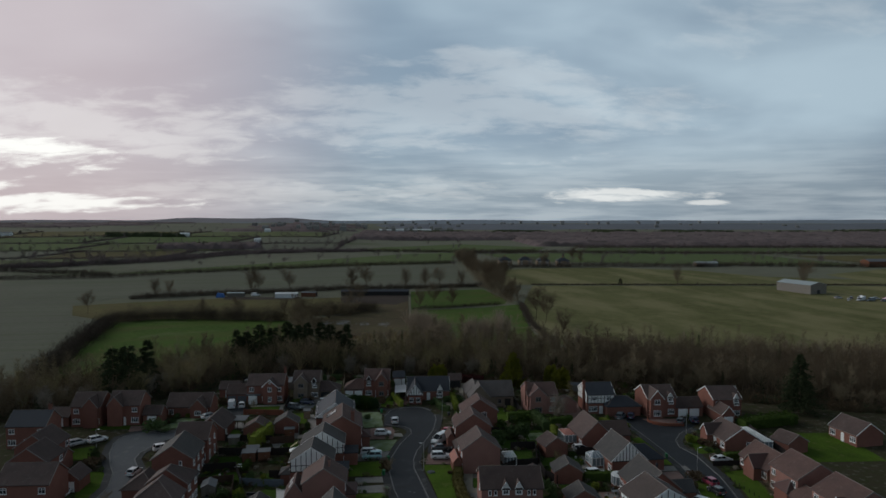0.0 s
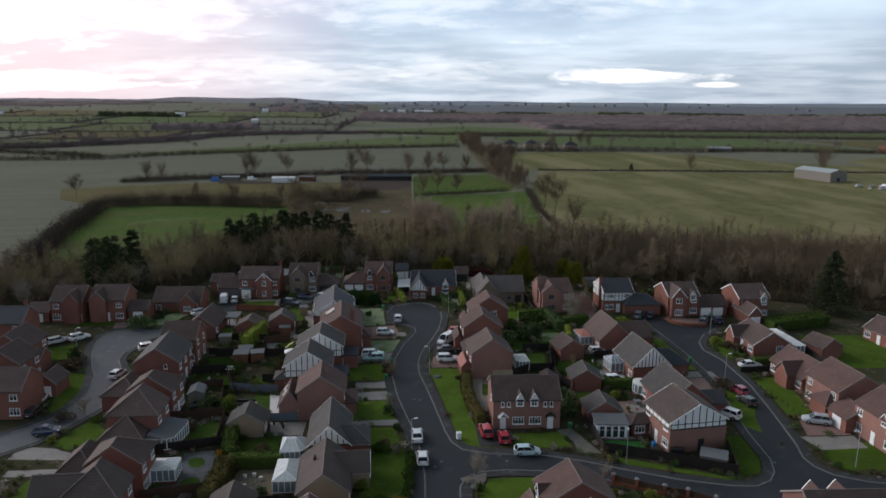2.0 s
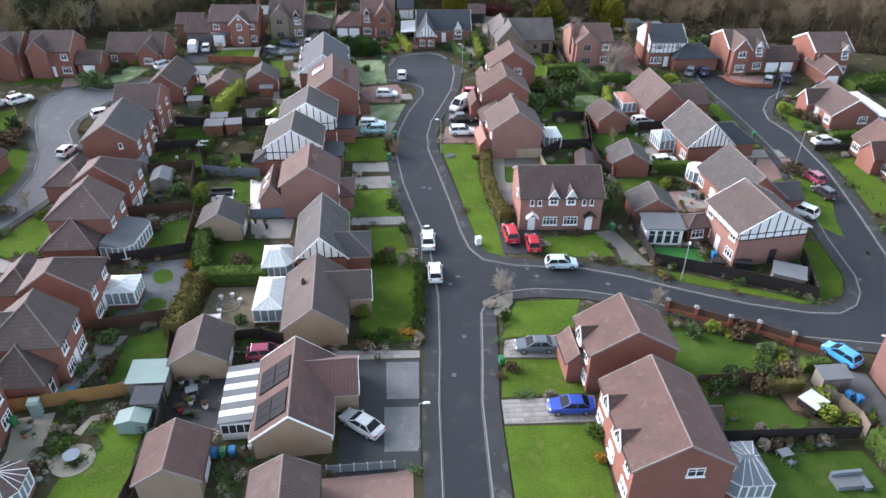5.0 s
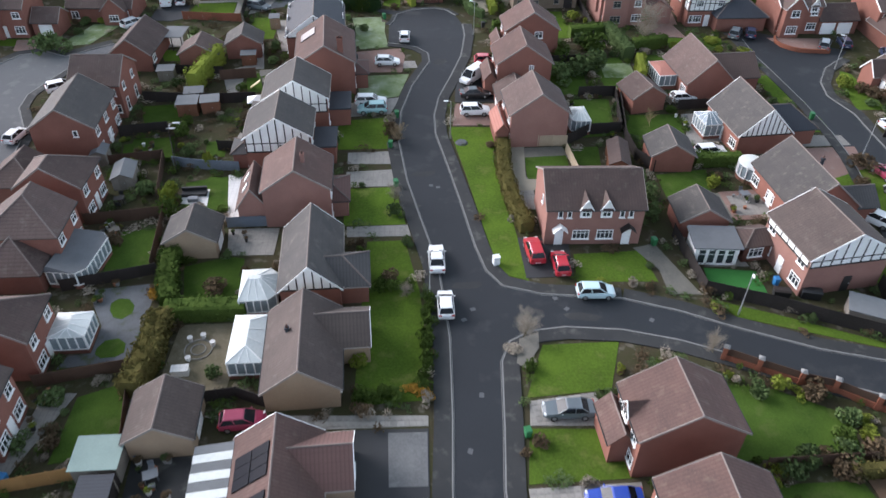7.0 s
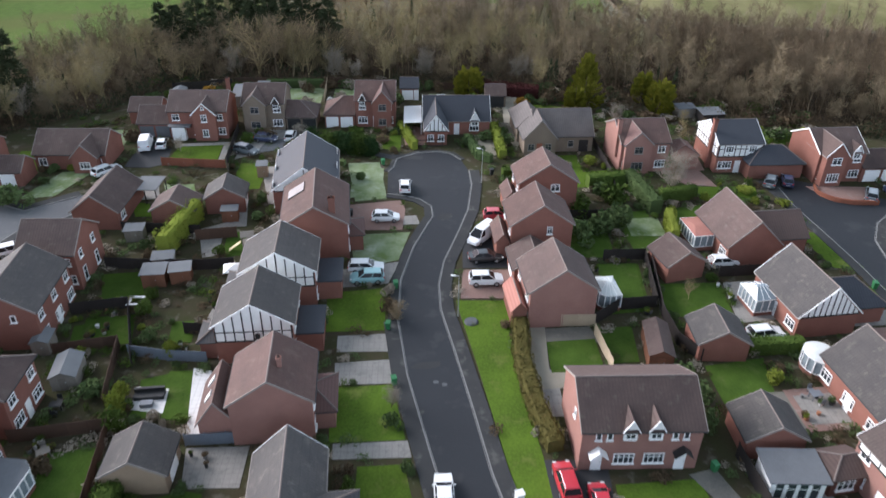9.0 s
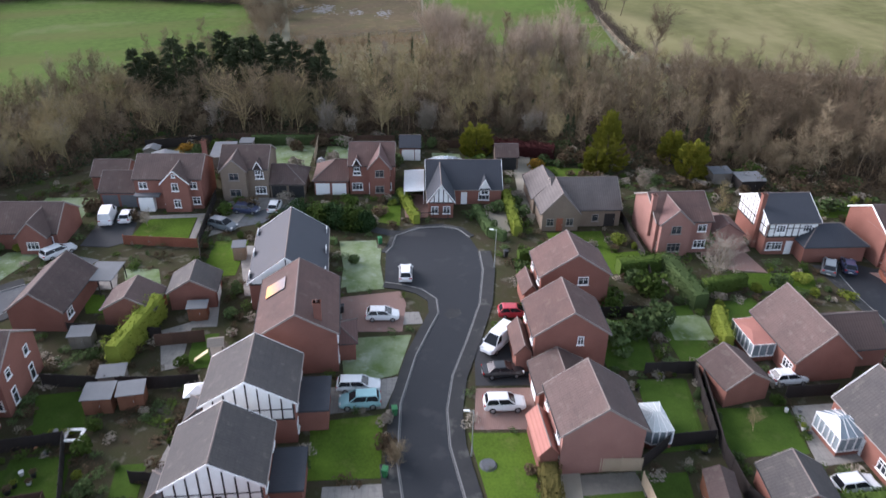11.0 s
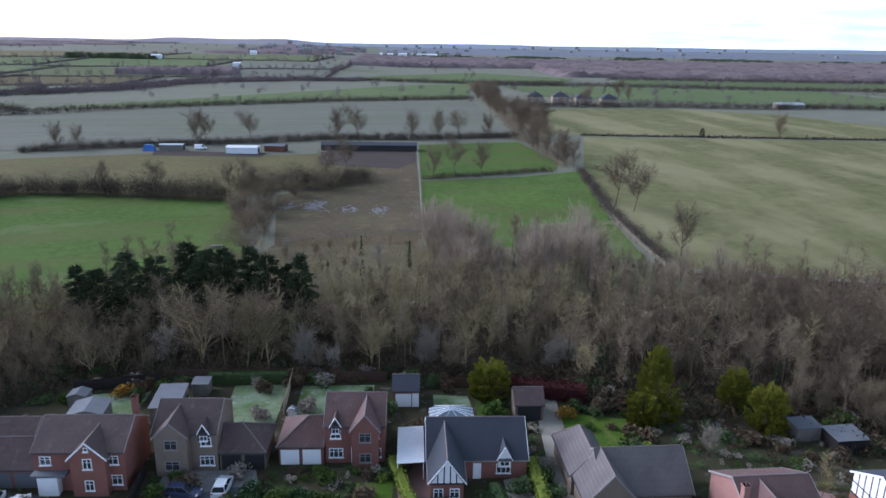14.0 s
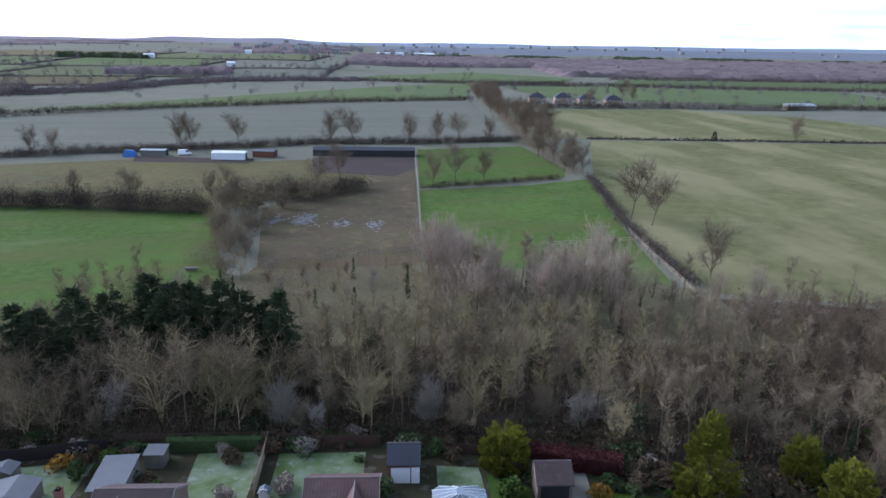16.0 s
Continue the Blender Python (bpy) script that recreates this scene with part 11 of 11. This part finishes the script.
part("canopy", Shape().hull([(-1.4, -1.1, 2.0), (1.4, -1.1, 2.0), (1.4, 1.1, 2.0), (-1.4, 1.1, 2.0)], [(-0.1, -0.1, 2.6), (0.1, -0.1, 2.6), (0.1, 0.1, 2.6), (-0.1, 0.1, 2.6)]), WHITE, ps)
part("pole", Shape().tube((0, 0, 0), (0, 0, 2.05), 0.04, 0.04, 6), METAL, ps)
pf = thing("play_frame", at_ground(-22.4, 163.4, 10, 0.05), "timber play frame with a pale yellow slide", "play frame")
for sx in (-0.7, 0.7):
    for sy in (-0.7, 0.7):
        part("post", Shape().box(sx - 0.06, sy - 0.06, 0, sx + 0.06, sy + 0.06, 2.3), SHED_GREY, pf)
part("deck", Shape().box(-0.8, -0.8, 1.1, 0.8, 0.8, 1.2), SHED_GREY, pf)
part("roof", Shape().hull([(-0.9, -0.9, 2.3), (0.9, -0.9, 2.3), (0.9, 0.9, 2.3), (-0.9, 0.9, 2.3)], [(-0.9, -0.05, 2.8), (0.9, -0.05, 2.8), (0.9, 0.05, 2.8), (-0.9, 0.05, 2.8)]), SHED_GREY, pf)
part("slide", Shape().hull([(-1.0, -0.3, 1.15), (-2.6, -0.3, 0.1), (-2.6, 0.3, 0.1), (-1.0, 0.3, 1.15)], [(-1.0, -0.3, 1.25), (-2.6, -0.3, 0.2), (-2.6, 0.3, 0.2), (-1.0, 0.3, 1.25)]), material("cream_plastic", (0.62, 0.52, 0.28), 0.5), pf)
hot = thing("hot_tub", at_ground(39.5, 92.2, 30, 0.1), "covered square hot tub with a pale cover", "hot tub")
part("tub", Shape().box(-1.0, -1.0, 0, 1.0, 1.0, 0.8), FENCE_DARK, hot)
part("cover", Shape().box(-1.05, -1.05, 0.8, 1.05, 1.05, 0.92), POLY_WHITE, hot)
for i in range(9):
    x, y = 63.4 + 0.2 * i, 142.0 - 1.6 * i
    solo("bollard", Shape().tube((0, 0, -0.1), (0, 0, 0.6), 0.07, 0.06, 6), BLACK_WOOD, at_ground(x + 2.6, y, 0, 0.05), "short dark timber bollard on a grass verge", "bollard", "verge bollards")
draped("path", [(-7.0, 193.4), (-4.0, 192.2), (1.2, 191.6), (1.0, 190.2), (-4.4, 190.6), (-7.6, 192)], ASPHALT_BLACK, 0.055, "dark footpath into the close", "path")
br = solo("retaining_wall", Shape().prism(strip(smooth([(62.4, 180.0), (61.6, 177.2), (64.4, 174.4), (69.6, 174.2)], 2), 0.3), -0.2, 0.7), BRICK_WALL, pose(0, 0, 1.0), "low curved brick wall round a raised drive", "wall")
gate = thing("metal_gate", at_ground(2.2, 195.4, 4, 0.05), "black iron gate across a drive", "gate")
part("gate_frame", Shape().lattice([-2.4, -2.3, 0, 0.08, 2.3, 2.4], [0.1, 0.2, 1.2, 1.3], -0.03, 0.03, lambda a, b: a % 2 == 0 or b % 2 == 0), BLACK_WOOD, gate)
for i in range(18):
    part("bar", Shape().tube((-2.2 + i * 0.26, 0, 0.15), (-2.2 + i * 0.26, 0, 1.3), 0.018, 0.018, 4), BLACK_WOOD, gate)

# ---- paddocks, sheds and farms beyond the wood ----
def rail_fence(line, label, h=1.2, mat=None, step=2.6):
    f = thing("rail_fence", at_ground(*line[0]), label, "fence", "paddock fences")
    x0, y0 = line[0]
    z0 = terrain(x0, y0)
    mat = mat or FENCE_PALE
    for (ax, ay), (bx, by) in zip(line, line[1:]):
        n = max(1, round(math.hypot(bx - ax, by - ay) / step))
        for i in range(n):
            p = [(ax + (bx - ax) * k / n, ay + (by - ay) * k / n) for k in (i, i + 1)]
            a, b = ((q[0] - x0, q[1] - y0, terrain(*q) - z0) for q in p)
            part("post", Shape().box(a[0] - 0.06, a[1] - 0.06, a[2] - 0.2, a[0] + 0.06, a[1] + 0.06, a[2] + h), mat, f)
            for k in (0.45, 0.9):
                part("rail", Shape().tube((a[0], a[1], a[2] + h * k), (b[0], b[1], b[2] + h * k), 0.06, 0.06, 4), mat, f)


rail_fence([(1.5, 441), (2.0, 383), (2.2, 312)], "pale post and rail fence between the paddocks", step=3.4)
rail_fence([(31, 314), (57, 319)], "pale post and rail fence across the green paddock")
rail_fence([(-33, 300), (-17, 304), (1.5, 311)], "weathered rail fence below the wet paddock", mat=SHED_GREY)
rail_fence([(56.6, 281), (56.2, 308), (56.8, 328)], "pale post and rail fence beside the lane", step=3.4)


def barn(x, y, yaw, L, W, ze, zr, wall, roof, label, name="barn"):
    b = thing(name, at_ground(x, y, yaw), label, name.replace("_", " "), "farm buildings")
    block(b, -W / 2, W / 2, -L / 2, L / 2, ze, zr, wall, roof, "v", (False, False), None, gutter=False, ridge=False)
    door(b, "S", 0, L / 2 - 0.1, BIN_BLACK, 2.4, min(2.3, ze))
    return b


barn(-19, 441, 90, 41, 6.5, 2.4, 3.4, BLACK_WOOD, STEEL_BLACK, "long low black stable block with a dark sheet roof", "stable")
barn(-70.5, 430.5, 88, 13, 6, 2.6, 3.2, SHEET_WHITE, SHEET_WHITE, "white prefabricated shed in the yard", "prefab_shed")
barn(-101.5, 437, 90, 10, 4, 2.2, 2.6, SHED_GREY, SHEET_GREEN, "open timber field stable with a pale roof", "field_stable")
barn(-58, 436, 80, 9, 5, 2.4, 3.0, SHED_BROWN, LEAD, "low brown yard shed", "yard_shed")
solo("tarpaulin", Shape().hull([(-2.5, -1.5, 0), (2.5, -1.5, 0), (2.5, 1.5, 0), (-2.5, 1.5, 0)], [(-1.6, -0.6, 2.6), (1.8, -0.6, 2.3), (1.8, 0.7, 2.3), (-1.6, 0.7, 2.6)]), TARP_BLUE, at_ground(-110, 434), "stack covered with a blue tarpaulin", "tarpaulin")
car(-90, 438, 20, "van", "white", WHITE_P, "white van parked in the paddock yard")
for x, y in ((-47, 295), (-49, 284)):
    jump = thing("field_trough", at_ground(x, y, 8), "grey long trough standing in the pasture", "trough")
    part("tub", Shape().hull([(-1.2, -0.3, 0.25), (1.2, -0.3, 0.25), (1.2, 0.3, 0.25), (-1.2, 0.3, 0.25)], [(-1.4, -0.4, 0.8), (1.4, -0.4, 0.8), (1.4, 0.4, 0.8), (-1.4, 0.4, 0.8)]), SHED_GREY, jump)
    for sx in (-0.9, 0.9):
        part("leg", Shape().box(sx - 0.08, -0.25, -0.1, sx + 0.08, 0.25, 0.27), SHED_GREY, jump)
barn(248, 446, 20, 26, 14, 5.5, 7.2, SHED_GREY, SHEET_GREEN, "grey farm barn with a pale sheet roof")
barn(270, 648, 90, 20, 9, 3.2, 4.6, SHED_GREY, SHEET_GREEN, "low farm barn with a pale roof")
barn(430, 640, 90, 34, 14, 5, 7, SHED_BROWN, LEAD, "brown farm barn beside the lane")
barn(560, 630, 90, 30, 16, 4, 6, SHEET_WHITE, SHEET_WHITE, "white farm building beside the lane")
for i in range(16):
    x, y = 252 + (i % 8) * 6.5 + random.uniform(-2, 2), 404 + (i // 8) * 9 - (i % 8) * 1.5
    car(x, y, random.choice([10, 100, 190, 60]), random.choice(["hatch", "estate", "van"]), *random.choice([("white", WHITE_P), ("silver", SILVER), ("dark_grey", GREY_P), ("maroon", MAROON)]), "old vehicle parked in the farm yard")
for i, (x, y) in enumerate(((90, 672), (109, 674), (124, 664), (141, 657))):
    h = thing("cottage", at_ground(x, y, 90), "pair of brick cottages with white windows far off", "house", "far cottages")
    block(h, -4.5, 4.5, -6.2, 6.2, 5, 7.8, BRICK_TAN, TILE_SLATE, "v", (True, True), None)
    for a in (-3.6, 3.6):
        for z in (1.6, 4.2):
            window(h, "W", a, 4.25, z, 2.2, 1.3, 3)
    chimney(h, 0, 0, 7, 9.4)
town = Shape()
rt = random.Random(12)
for i in range(80):
    x = rt.uniform(-420, 1500)
    y = rt.uniform(2300, 3600) if i > 40 else rt.uniform(1650, 2200)
    if i <= 40:
        x = rt.uniform(-420, 120)
    w, d, h, a = rt.uniform(7, 16), rt.uniform(7, 9), rt.uniform(5, 6.5), terrain(x, y) + 4
    town.box(x - w / 2, y - d / 2, a - 8, x + w / 2, y + d / 2, a + h)
    town.hull([(x - w / 2, y - d / 2, a + h), (x + w / 2, y - d / 2, a + h), (x + w / 2, y + d / 2, a + h), (x - w / 2, y + d / 2, a + h)], [(x - w / 2, y - 0.1, a + h + 3), (x + w / 2, y - 0.1, a + h + 3), (x + w / 2, y + 0.1, a + h + 3), (x - w / 2, y + 0.1, a + h + 3)])
tagged(solo("far_town", town, CONCRETE, None, "scattered pale houses of a far village", "village"), kind="stuff")
for x, y, L in ((-395, 1304, 16), (-40, 1950, 80), (30, 1990, 60), (-760, 1400, 30), (-230, 1120, 10), (-300, 1560, 12)):
    barn(x, y, 90, L, 14 if L > 20 else 8, 6, 8, SHEET_WHITE, SHEET_WHITE if L != 30 else LEAD, "pale far-off farm or warehouse building", "far_shed")

# ---- paving slabs, one by one ----
for ring in SLAB_DRIVES:
    base = draped("paving", ring, CONCRETE, 0.048, "grey slab paving of a front drive", "paving", 0.06)
    slabs(base, ring)
